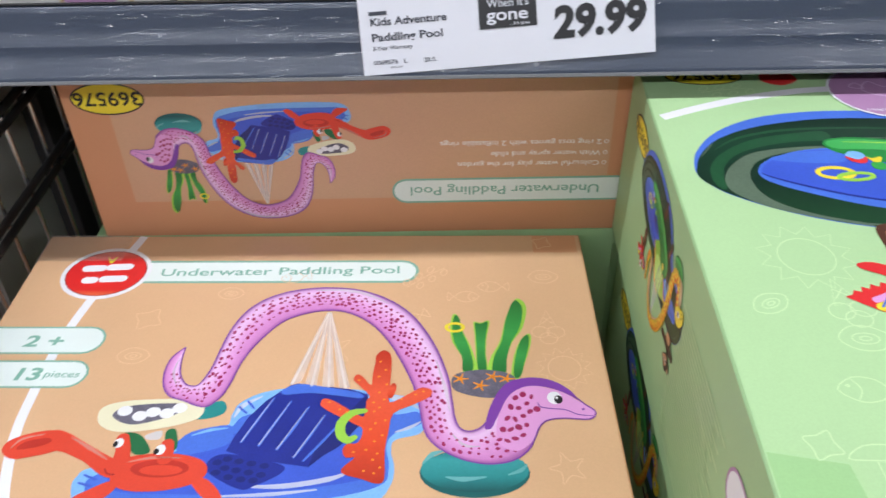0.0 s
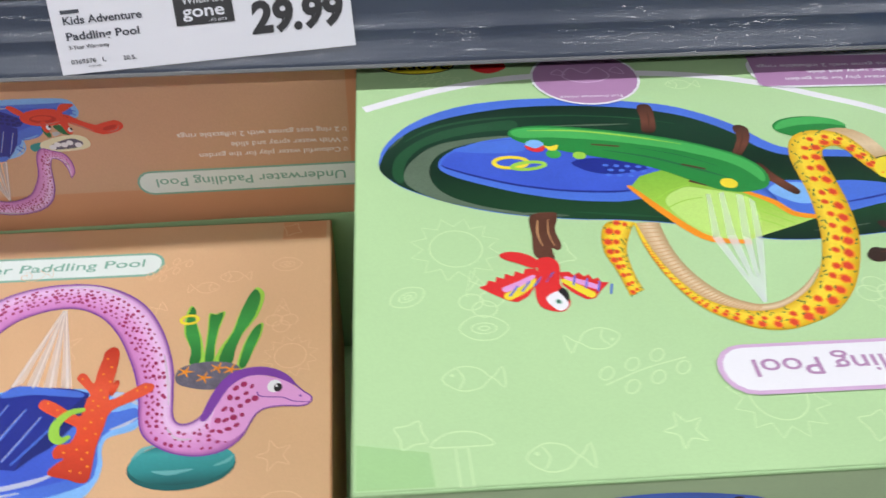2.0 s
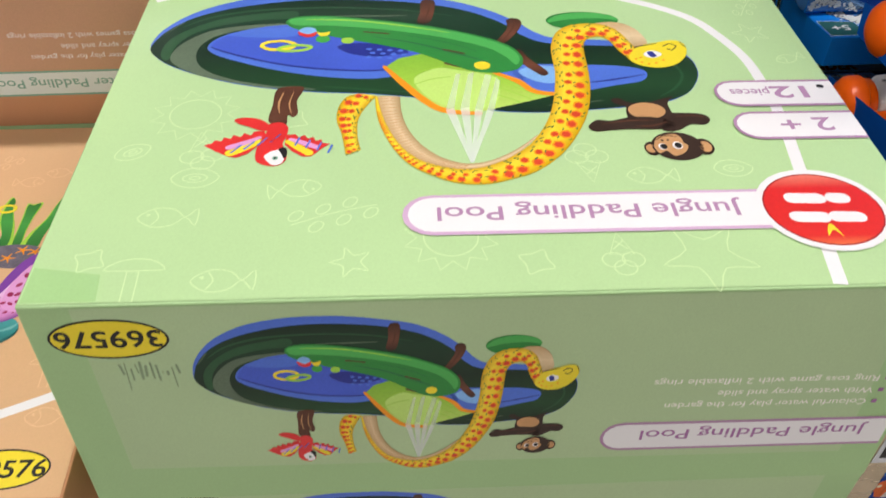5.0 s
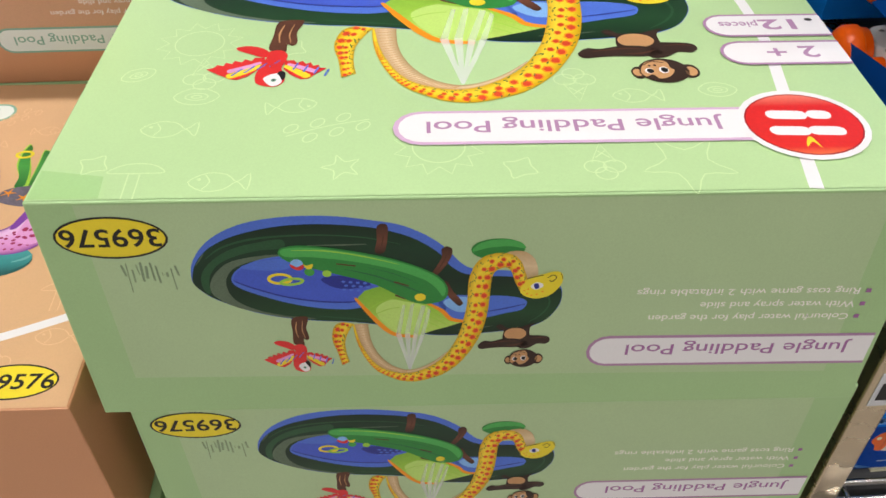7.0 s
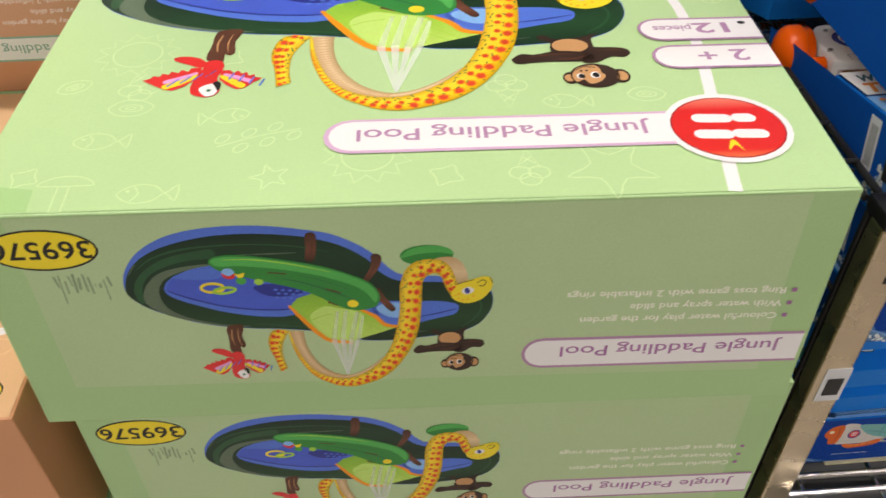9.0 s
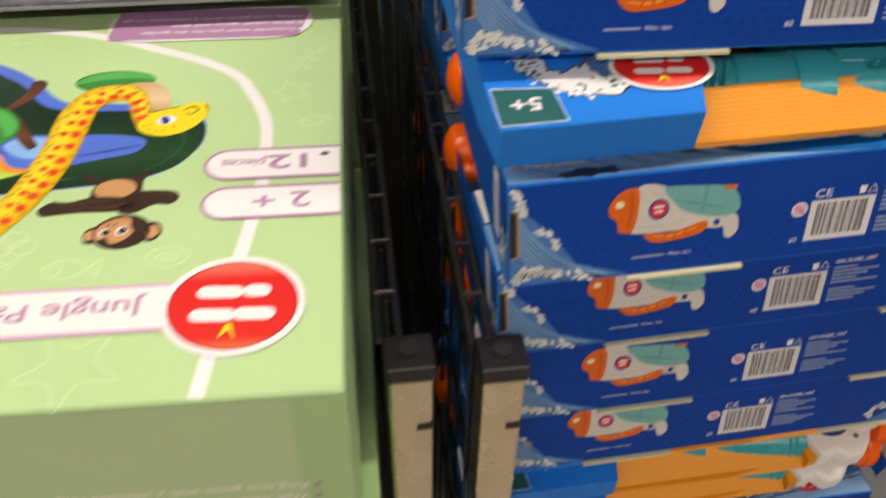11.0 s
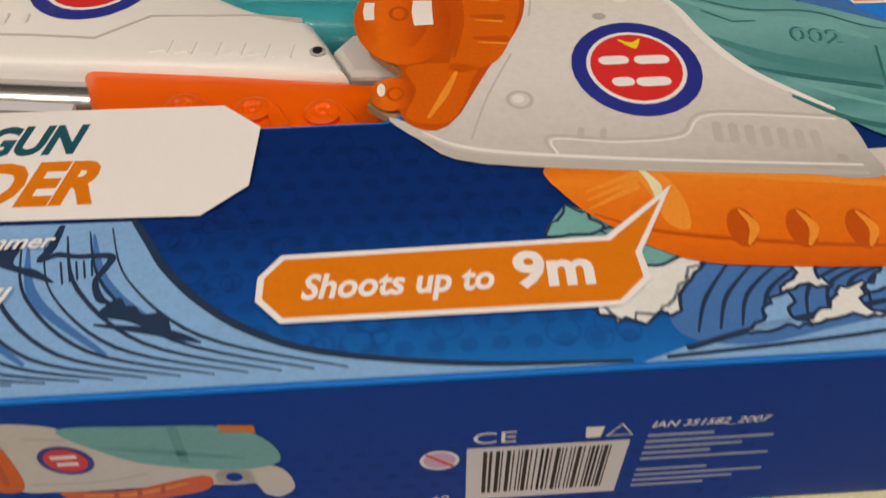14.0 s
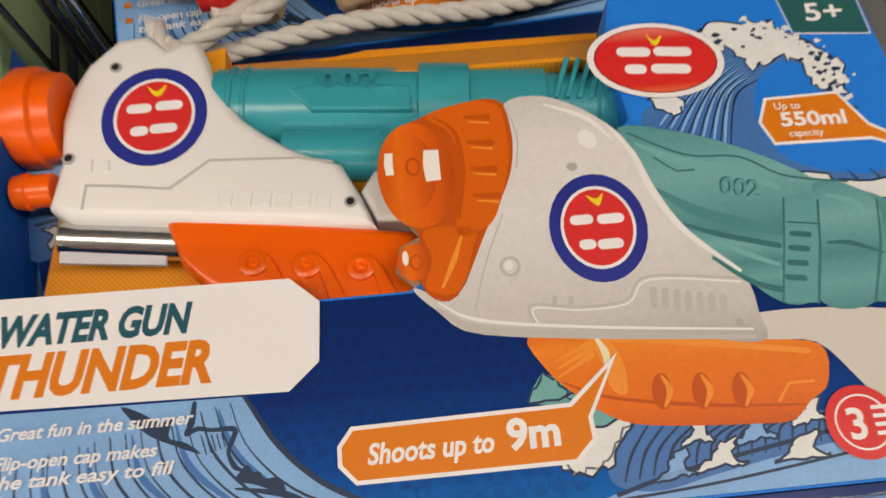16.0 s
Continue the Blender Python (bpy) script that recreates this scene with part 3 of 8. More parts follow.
def side_grid():
    """The wire side of the neighbouring bay, with doubled rails."""
    d = thing("wire_side_grid", pose(-0.385, 0, 0), "black wire side grid with doubled glossy rails", "divider", "wire dividers between the bays")
    for z in (0.985, 0.972, 0.905, 0.892, 0.74):
        part("rail", add_rod(bmesh.new(), (0, 0.16, z), (0, 0.98, z), 0.004, n=12), BLACK_WIRE, d)
    for k in range(16):
        y = 0.18 + k * 0.05
        part("upright_wire", add_rod(bmesh.new(), (-0.0062, y, 0.34), (-0.0062, y, 0.99), 0.002, n=8), CHROME, d)
    part("post", box(-0.016, 0.13, 0.30, 0.016, 0.159, 0.99, 0.002), POST_WARMED, d)
    return d


side_grid()

# ---------------------------------------------------------------- printed drawings


def doodles(p, mat, spots, layer):
    """Faint line drawings: fish, star, sun, ice cream, shell, palm and leaf."""
    items = []
    for kind, x, y, s, turn in spots:
        c, q = math.cos(radians(turn)), math.sin(radians(turn))

        def at(pts):
            return [(x + s * (a * c - b * q), y + s * (a * q + b * c)) for a, b in pts]
        w = 0.72
        if kind == "fish":
            items.append((at([(-1, 0), (-0.4, 0.5), (0.3, 0.4), (0.7, 0), (1.1, 0.45), (1.1, -0.45), (0.7, 0), (0.3, -0.4), (-0.4, -0.5)]), w, True, True))
            items.append((at([(-0.45, 0.4), (-0.25, 0), (-0.45, -0.4)]), w, False, True))
            items.append((at([(-0.7, 0.15), (-0.62, 0.2), (-0.6, 0.1)]), w, True, True))
        elif kind == "star":
            items.append((at([((1.0 if i % 2 else 0.45) * math.cos(i * math.pi / 5), (1.0 if i % 2 else 0.45) * math.sin(i * math.pi / 5)) for i in range(10)]), w, True, True))
        elif kind == "sun":
            items.append((at([(0.6 * math.cos(i * math.pi / 8), 0.6 * math.sin(i * math.pi / 8)) for i in range(16)]), w, True, True))
            items.append((at([((1.05 if i % 2 else 0.75) * math.cos(i * math.pi / 12), (1.05 if i % 2 else 0.75) * math.sin(i * math.pi / 12)) for i in range(24)]), w, True, False))
        elif kind == "cone":
            items.append((at([(-0.5, 0), (0, 1.3), (0.5, 0)]), w, True, False))
            for cx, cy in ((-0.4, -0.3), (0.4, -0.3), (0, -0.75)):
                items.append((at(Print.oval_points(cx, cy, 0.45, 0.4, 0, 12)), w, True, True))
            items.append((at([(-0.3, 0.3), (0.2, 0.8)]), w, False, False))
            items.append((at([(0.3, 0.3), (-0.2, 0.8)]), w, False, False))
        elif kind == "shell":
            items.append((at([(-0.9, 0), (-0.4, 0.55), (0.3, 0.55), (0.9, 0.05), (0.4, -0.5), (-0.4, -0.5)]), w, True, True))
            items.append((at(Print.oval_points(0, 0, 0.45, 0.25, 0, 12)), w, True, True))
            items.append((at(Print.oval_points(0, 0, 0.2, 0.1, 0, 8)), w, True, True))
        elif kind == "palm":
            items.append((at([(-0.15, -1), (-0.2, 0.2), (0.15, 0.2), (0.2, -1)]), w, True, False))
            items.append((at([(-0.9, 0.3), (-0.4, 0.7), (0.4, 0.7), (0.9, 0.3), (0.3, 0.25), (-0.3, 0.25)]), w, True, True))
        elif kind == "leaf":
            for i in range(6):
                items.append((at(Print.oval_points(-0.9 + i * 0.35, 0.28 * (-1) ** i, 0.22, 0.14, 30, 10)), w, True, True))
            items.append((at([(-1.1, 0), (0, 0.05), (1.1, -0.05)]), w, False, True))
        elif kind == "flower":
            items.append((at([((0.9 if i % 2 else 0.55) * math.cos(i * math.pi / 4 + 0.3), (0.9 if i % 2 else 0.55) * math.sin(i * math.pi / 4 + 0.3)) for i in range(8)]), w, True, True))
    p.strokes("line_drawing", items, layer, mat, n=3, round_ends=False)


def brand_oval(p, cx, cy, rx, ry, layer, turn=0):
    """A red oval mark, as plain shapes in its colours."""
    rim = p.oval("brand_mark", cx, cy, rx, ry, layer, WHITE, turn)
    p.oval("red_field", cx, cy, rx * 0.90, ry * 0.88, layer + 1, RED_DARK, turn, rim)
    p.oval("red_field", cx, cy, rx * 0.875, ry * 0.85, layer + 2, RED_FIELD, turn, rim)
    c, s = math.cos(radians(turn)), math.sin(radians(turn))

    def at(x, y):
        return (cx + rx * x * c - ry * y * s, cy + rx * x * s + ry * y * c)
    w = min(rx, ry) * 0.25
    for x0, x1, y in ((-0.48, -0.14, 0.20), (0.06, 0.46, 0.22), (-0.38, -0.22, -0.26), (0.0, 0.42, -0.24)):
        p.stroke("mark_bar", [at(x0, y), at(x1, y)], w, layer + 3, WHITE, smooth=False, parent=rim)
    p.flat("mark_flame", [at(-0.02, 0.40), at(-0.10, 0.68), at(0.0, 0.52), at(0.12, 0.66), at(0.06, 0.42)], layer + 3, YELLOW, True, parent=rim)


def number_oval(p, cx, cy, rx, ry, layer, turn, filled=True):
    o = p.oval("article_oval", cx, cy, rx, ry, layer, BLACK, turn)
    p.oval("oval_field", cx, cy, rx - 1.3, ry - 1.3, layer + 1, YELLOW, turn, o)
    s = -1 if abs(turn) == 180 else 1
    p.words("369576", cx, cy - s * ry * 0.40, ry * 0.86, layer + 2, BLACK, turn, "CENTER", bold=0.02, wide=1.08, parent=o)


def hide(p, name, left, right, seed, parent, size, mat=None, share=0.0):
    """The animal's printed markings between its two edges: large blotches with a rim and small flecks, or plain spots of one colour."""
    rnd = random.Random(seed)
    a, b = spline(left, False, 8), spline(right, False, 8)
    mid = [(u + v) / 2 for u, v in zip(a, b)]
    rims, cores, dots, run, nxt, k = [], [], [], 0.0, 0.0, 0
    for i in range(1, len(mid)):
        d = mid[i] - mid[i - 1]
        run += d.length
        w = (a[i] - b[i]).length
        turn = math.degrees(math.atan2(d.y, d.x))
        if run < nxt or w < 3:
            continue
        if mat:
            nxt = run + size
            f = i / len(mid)
            lo, hi = 0.30 - 0.22 * f, 0.95 - 0.05 * f - (1 - share) * 0.5 * f
            n = max(2, int(w * (hi - lo) / (size * 0.95)))
            for j in range(n):
                q = a[i].lerp(b[i], lo + (hi - lo) * (j + 0.5 + rnd.uniform(-0.28, 0.28)) / n) + d.normalized() * rnd.uniform(-0.3, 0.3) * size
                r = size * rnd.uniform(0.16, 0.32)
                dots.append(Print.oval_points(q.x, q.y, r * rnd.uniform(1.0, 1.5), r, turn + rnd.uniform(-40, 40), 8))
            continue
        r = min(size, w * 0.23)
        nxt = run + r * 2.3
        k += 1
        for f, s in ((0.26, 1.0), (0.56 + 0.04 * (k % 2), 0.72)):
            q = a[i].lerp(b[i], f) + d.normalized() * (rnd.uniform(-0.2, 0.2) + (0.5 if f > 0.5 else 0)) * r
            shape = [(math.cos(t) * rnd.uniform(0.85, 1.1), math.sin(t) * rnd.uniform(0.8, 1.05)) for t in (j * math.pi / 3 for j in range(6))]
            c, sn = math.cos(radians(turn)), math.sin(radians(turn))
            for out, g in ((rims, 1.0), (cores, 0.68)):
                out.append([(q.x + (x * c - y * sn) * r * s * g, q.y + (x * sn + y * c) * r * s * g) for x, y in shape])
        for f in (0.08, 0.42, 0.76, 0.84, 0.93):
            q = a[i].lerp(b[i], f) + d.normalized() * rnd.uniform(-1, 1) * r
            dots.append(Print.oval_points(q.x, q.y, r * rnd.uniform(0.25, 0.5), r * 0.12, turn + rnd.uniform(-50, 50), 6))
    if mat:
        p.many(name + "_spot", dots, 13.2, mat, parent)
        return
    p.many(name + "_blotch_rim", rims, 13, ORANGE_INK, parent)
    p.many(name + "_blotch", cores, 13.5, RED_SOFT, parent)
    p.many(name + "_fleck", dots, 13.2, LEAF_DARK, parent)


def jungle_picture(p):
    """The printed jungle pool with its slide, snake, parrot and monkey, as it lies on the carton's top."""
    pool = p.flat("printed_pool", [(16.7, 234.7), (16.6, 250.1), (21.8, 265.2), (34.8, 283.4), (53, 297.6), (76.6, 308.1), (105.3, 313.7), (134.7, 315.4), (168.6, 313.6), (202.5, 307.7), (227.5, 301.5), (251.6, 288.3), (270.3, 271.8), (284.1, 254), (298.8, 245.2), (334.6, 241.7), (357.4, 235.5), (376.1, 229.5), (386.7, 217.9), (388, 199.9), (382.8, 185.6), (373.1, 172.7), (357.4, 163.5), (341.7, 159.8), (315.4, 156.9), (289.6, 154.5), (268, 154.1), (243.5, 157.3), (201.9, 171.2), (166.3, 177.5), (137.7, 179.8), (105.4, 184.7), (79.8, 191.5), (57.3, 200.7), (37.7, 211.7), (26, 221.2)], 1, BLUE_MID)
    p.flat("pool_ring", [(16.7, 234.7), (17.9, 247.3), (24.2, 262.2), (37.5, 278), (57.9, 290.4), (81.5, 298.3), (110, 303.9), (139.1, 305.5), (168.5, 303.9), (202, 298.9), (230.7, 289.4), (250.3, 277.5), (265.1, 263.8), (275.2, 248.7), (293.5, 237.7), (332.9, 234.1), (360.2, 230.4), (378.5, 223.8), (386.7, 215.2), (387.6, 199.9), (382.4, 185.6), (372.8, 172.7), (356.8, 164.2), (341.1, 160.5), (315.5, 157.4), (289.7, 155), (268.1, 154.7), (243.6, 157.9), (202, 171.8), (166.3, 178), (137.7, 180.4), (105.3, 185.3), (79.8, 192.1), (57.2, 201.3), (37.6, 212.3), (25.8, 221.8)], 2, RING_DARK, parent=pool)
    p.flat("ring_crescent", [(32.3, 222.7), (33.3, 235.7), (41.5, 249.4), (55.4, 261.1), (76.3, 267.1), (103.8, 269.9), (104, 265.6), (80.6, 262.6), (60.1, 253.8), (51.2, 242.7), (48.6, 230.9), (51.4, 217.8), (60.1, 206.6), (79.4, 195.7), (105.2, 187.6), (105.3, 185.3), (76, 193.5), (53.4, 202.7), (39.3, 212.8)], 3, POOL_SHINE, parent=pool)
    p.flat("ring_side", [(24.6, 229.6), (25.4, 242.8), (31.2, 254.8), (44.8, 268.2), (63.2, 278.8), (86.7, 285), (110.8, 288.2), (111.3, 277.6), (87.5, 275.3), (64.3, 269.2), (45.9, 259.6), (35.5, 246.3), (32.1, 233.8), (31.6, 222.8), (28.1, 221.7)], 3.2, POOL_MID, parent=pool)
    p.strokes("ring_seam", [([(33.4, 265.9), (51.2, 279.5), (78.3, 288.5), (110.6, 292.1), (151.7, 292.2), (193, 287.6), (225.6, 278.8)], [0.6, 2.2, 2.6, 2.4, 1.6, 1.6, 0.6], False, True), ([(342.1, 222.5), (360.5, 216.7), (373.5, 206.6), (375.7, 194.2), (367.8, 180.3), (355.7, 170.7)], [0.6, 1.6, 2, 2, 2, 0.8], False, True), ([(137.5, 186.9), (166.4, 182.7), (195.2, 178.6)], [0.6, 2.4, 0.6], False, True)], 3.6, POOL_MID, parent=pool)
    p.strokes("ring_glint", [([(135.5, 280), (168.1, 279.7), (192.7, 279.9)], [0.6, 1.8, 0.6], False, True), ([(105.2, 187.6), (119.6, 185), (132.2, 183.6)], [0.6, 3.2, 0.6], False, True), ([(23, 258.1), (32.5, 271.8)], [0.5, 1.4], False, True), ([(354.1, 222.5), (368.3, 216.3), (375.5, 205.2)], [0.4, 1.1, 0.4], False, True), ([(280.1, 161.9), (298.6, 163.6), (317.6, 166.5)], [0.4, 1.4, 0.4], False, True)], 4, POOL_SHINE, parent=pool)
    p.flat("pool_wall", [(54.9, 237.1), (59.5, 249), (73.2, 258.7), (92.2, 265.5), (119.8, 268.3), (151.8, 265.1), (183.6, 257.5), (229.4, 232.4), (264.6, 204), (261.9, 185.4), (210.8, 193.4), (185.1, 197.3), (166.6, 195.4), (137.3, 198.4), (107.6, 206.3), (81, 217.3), (62.1, 227.5)], 4, BLUE_MID, parent=pool)
    p.flat("pool_floor", [(57, 238.3), (61.9, 248.9), (75.2, 257.9), (92.3, 264.1), (119.8, 266.8), (151.8, 263.6), (183.6, 256), (229.1, 229), (249.9, 208), (189.3, 208.4), (166.8, 205.9), (137.1, 208.3), (107.1, 215.1), (80.2, 225.7), (62.7, 234.7)], 4.6, BLUE_DEEP, parent=pool)
    p.stroke("pool_wall_line", [(57, 238.3), (62.8, 234), (80.2, 225.1), (107.1, 214.5), (137.1, 207.7), (166.8, 205.3), (181.8, 206.9)], [0.6, 1.6, 2.0, 2.0, 2.0, 2.0, 1.0], 5, NAVY_PRINT, parent=pool)
    p.flat("pool_light", [(65.9, 254.2), (80.8, 261.1), (104.1, 264.8), (120, 263.9), (112.7, 251.6), (89.5, 250.1)], 4.8, BLUE_MID, parent=pool)
    p.flat("pool_wall", [(261, 205.4), (277.2, 211), (304, 209.4), (327.1, 208.7), (345.7, 205), (352.6, 198.8), (347.7, 188.9), (329, 183.8), (309, 178.3), (287.9, 174.8), (274, 179.8)], 4, BLUE_MID, parent=pool)
    p.flat("pool_light", [(266.1, 201.3), (276.8, 208.4), (293.7, 206.1), (290.5, 188.6), (277.5, 189.4)], 4.4, BLUE_PALE, parent=pool)
    p.stroke("pool_wall_line", [(311.7, 187.3), (330.8, 191.2), (350.4, 196.3)], [1.0, 1.8, 0.8], 5, NAVY_PRINT, parent=pool)
    p.flat("floor_mat", [(144.1, 237.3), (159.6, 241.2), (186.8, 237.6), (198.9, 231.5), (186.3, 225.5), (167.1, 223.3), (151.9, 228.1)], 5, NAVY_PRINT, parent=pool)
    p.many("mat_dot", [Print.oval_points(166 + 7.2 * i + 2.4 * (j % 2), 233 - 5.2 * j - 0.9 * i, 2.2, 1.5, 0, 8) for i in range(5) for j in range(3)], 5.4, BLUE_MID, parent=pool)
    for pts in ([(203.7, 300.4), (208.6, 304.1), (213.9, 301.4), (213.4, 288), (209.3, 269.9), (200.3, 269.7), (202.8, 284.7)], [(265.3, 271.3), (270.8, 274.8), (275.9, 270), (273.3, 258.2), (264.9, 244.3), (257.8, 236.3), (254.2, 239.3), (261, 251.6), (265.2, 261.6)], [(265.5, 226.3), (270.4, 230.1), (276.2, 216.9), (285.4, 202.7), (285.3, 197.7), (280.7, 197.3), (271, 210.7)]):
        p.flat("pool_strap", pts, 6, STRAP, parent=pool)
    p.strokes("strap_shine", [([(209.2, 300.1), (209.2, 287.4), (205.9, 273.9)], [0.6, 1.6, 0.6], False, True), ([(271.5, 271), (268.1, 258.5), (260.9, 244.5)], [0.6, 1.6, 0.6], False, True)], 6.4, BROWN, parent=pool)
    sl = p.flat("printed_slide", [(177, 209.1), (186.1, 220.2), (201.7, 225.9), (220.4, 218.2), (234.7, 208.3), (250.9, 200.9), (264.5, 190.2), (273.8, 178.7), (287.4, 173.7), (270.1, 167.1), (247.4, 159.3), (236.2, 155.5), (215.1, 156.8), (203.3, 165.4), (188.4, 187.4)], 6, SLIDE_INK, False)
    p.flat("slide_light", [(196.1, 194.2), (211.9, 207.1), (226.7, 204.3), (245, 198.8), (251.5, 190.9), (249.3, 168.4), (236.6, 158.8), (219, 161.1), (204.9, 172.2)], 6.4, LIME_PALE, parent=sl)
    p.strokes("slide_edge", [([(176.6, 209.8), (188.5, 189.8), (202.5, 168.9), (215.1, 157.4), (236.7, 153.8)], [3, 5, 5.5, 5, 3], False, True), ([(249.8, 201), (264.5, 190.2), (273.7, 178.1), (287.5, 174.3)], [3, 5, 5, 4], False, True)], 7, ORANGE_INK, parent=sl)
    p.strokes("slide_line", [([(252.2, 190.9), (263.3, 182.3), (276.5, 172.5)], 0.9, False, True), ([(251.2, 183), (260.6, 176.5), (270.5, 169.4)], 0.9, False, True), ([(250, 174.2), (257.8, 169.6), (262.7, 165.8)], 0.9, False, True), ([(188.7, 194.7), (202.3, 204.5), (215.8, 209.4)], 0.9, False, True), ([(194.2, 186.4), (207.1, 193.6), (220.4, 196.5)], 0.9, False, True)], 7, LIME, parent=sl)
    lz = p.flat("printed_slide_arm", [(105.6, 272.8), (111.3, 278.4), (127.4, 280.5), (151.8, 277.6), (184.1, 270.6), (216, 261.4), (239.3, 251.4), (258, 240.5), (268.2, 228.8), (271.2, 217.2), (268.1, 207), (260.6, 202.3), (248.9, 200.4), (234.2, 203.8), (219.9, 213), (201.7, 225.9), (182.8, 235.1), (159.6, 243.3), (136.1, 251.6), (116.2, 259.8), (108, 266.1)], 9, LEAF_DEEP)
    p.flat("arm_top", [(107.6, 272.7), (112.2, 276.8), (127.4, 278.2), (151.8, 275.4), (184, 268.4), (215.8, 259.3), (239, 249.3), (256.9, 238.4), (266.5, 227.6), (268.9, 217.4), (265.5, 210.3), (259.3, 221.2), (249, 232), (230.3, 242), (207.2, 251.1), (171.7, 260.3), (135.8, 265.9), (113.9, 266.5)], 10, LEAF_LIGHT, parent=lz)
    p.strokes("arm_shade", [([(167.6, 249.8), (198.6, 239.7), (228.6, 224.4), (246.8, 214)], [0.5, 2.2, 2.4, 0.6], False, True), ([(191.3, 251.3), (218.4, 241.3), (240.7, 228.4)], [0.4, 1.0, 0.4], False, True)], 10.4, LEAF_DARK, parent=lz)
    p.strokes("arm_mark", [([(161.7, 256.5), (179.5, 253.4)], 1.6, False, True), ([(217.6, 231.1), (231.1, 225.6)], 1.8, False, True), ([(218, 213.1), (227.1, 208.1)], [2.4, 1.0], False, True)], 10.6, BROWN, parent=lz)
    p.strokes("arm_shine", [([(119.5, 274.9), (151.8, 273.1), (187.9, 265.2), (223.4, 253.8)], [0.5, 1.6, 1.6, 0.5], False, True)], 10.6, LIME, parent=lz)
    p.oval("arm_knob", 242.5, 209.8, 5.7, 5.1, 11, YELLOW, parent=lz)
    p.ring("printed_ring", 103.3, 239, 11.2, 5.8, 3.4, 10, YELLOW)
    p.ring("printed_ring", 114.7, 235, 11.1, 3.7, 3.2, 10.4, LIME, 6)
    p.oval("printed_ball", 122.2, 258.1, 6.3, 5.7, 11, BLUE_PALE)
    p.flat("printed_ball", [(115.5, 257.7), (122.3, 253.8), (128.5, 257), (127.5, 251.4), (122.5, 249.6), (116.9, 252.7)], 12, RED)
    p.flat("printed_ball", [(128.5, 257), (132.1, 255.4), (138, 257.2), (136.1, 251.6), (131.4, 251.2)], 12, YELLOW)
    p.oval("printed_ball", 133.5, 246.9, 5.1, 4.9, 11, LEAF)
    p.oval("printed_ball", 150.7, 244.5, 4.6, 4.2, 11, LIME)
    dk = p.oval("printed_float", 320.8, 269.8, 26.5, 13.2, 6, LEAF_DEEP)
    p.flat("float_top", [(295.4, 267.4), (301.1, 276.2), (313.7, 280.9), (328.7, 281.7), (342.7, 277.8), (347.7, 269.8), (333.2, 272.9), (312, 271.8)], 7, LEAF_LIGHT, parent=dk)
    # snake
    inner = [(172, 174.2), (175.6, 153.2), (180.8, 135.2), (187.9, 119.5), (197.1, 108.2), (208.7, 101.7), (221.5, 98.5), (234.7, 100), (252.5, 109.5), (268.9, 127.6)]
    p.band("printed_snake_belly", [(186.7, 173.9), (187.6, 155.2), (191.2, 138.8), (198.1, 123.9), (207.3, 112.4), (217.3, 105.9), (226.9, 103.4), (239.8, 106.4), (255.2, 116.3), (269.8, 130.7)], inner, 9, BELLY)
    p.strokes("belly_rib", [([(a[0] + (b[0] - a[0]) * 0.12, a[1] + (b[1] - a[1]) * 0.12), (a[0] + (b[0] - a[0]) * 0.8, a[1] + (b[1] - a[1]) * 0.8)], 0.55, False, False) for a, b in zip(spline(inner[:7], False, 6), spline([(186.7, 173.9), (187.6, 155.2), (191.2, 138.8), (198.1, 123.9), (207.3, 112.4), (217.3, 105.9), (226.9, 103.4)], False, 6))], 9.5, TAN)
    tl, tr = [(154.1, 113.8), (151.1, 133.5), (147.3, 149.5), (148.5, 164.8), (153.4, 174.8), (162, 177.7)], [(163, 118.1), (160.8, 130.3), (160.3, 144.9), (161.8, 154), (166.1, 164.9), (171.6, 174.8)]
    tb = p.band("printed_snake_tail", tl, tr, 10, SNAKE)
    hide(p, "tail", tl, tr, 5, tb, 4.0)
    left = [(170.6, 174.3), (172.2, 153.4), (176.4, 134.5), (183.4, 116.3), (192.5, 102.2), (204.8, 92.6), (218.5, 85.7), (234.4, 84.3), (249.4, 88.3), (263.4, 94.4), (276.9, 105.5), (288.1, 119.7), (299.2, 140.1), (306.4, 159.1), (311.4, 182.4), (313.7, 204.3), (314.7, 224.1), (316.6, 237.1), (321.3, 243.9), (329.5, 246.3), (335.1, 240.3), (338.7, 228.2), (344.3, 215)]
    right = [(172.3, 174.2), (175.6, 153.2), (180.8, 135.2), (187.9, 119.5), (197.1, 108.2), (208.7, 101.7), (221.5, 98.5), (234.7, 100), (248.9, 107.3), (262.4, 118.8), (272.4, 133.7), (280.6, 152.2), (286.5, 174.9), (290.5, 199.2), (291.3, 218.7), (293.1, 235.7), (298.8, 251.7), (308, 261.4), (321.1, 265.2), (335.2, 262.9), (344, 254.2), (348.6, 240.9), (352.3, 228.1)]
    sb = p.band("printed_snake", left, right, 12, SNAKE)
    hide(p, "snake", left, right, 3, sb, 4.6)
    p.flat("head_back", [(329.4, 264.7), (344.5, 266.9), (355.3, 259.5), (360.5, 247.5), (361.2, 234.6), (350.4, 226.8), (348.3, 239.5), (343.5, 253.5)], 11, BELLY)
    hd = p.flat("printed_snake_head", [(344.6, 216.3), (349.8, 227.6), (356.9, 233.4), (368, 237), (379, 239.9), (386.2, 236.7), (387.4, 226.8), (382.4, 215.4), (373.7, 207.3), (363, 204), (353.7, 205.8), (347, 210.2)], 15, YELLOW)
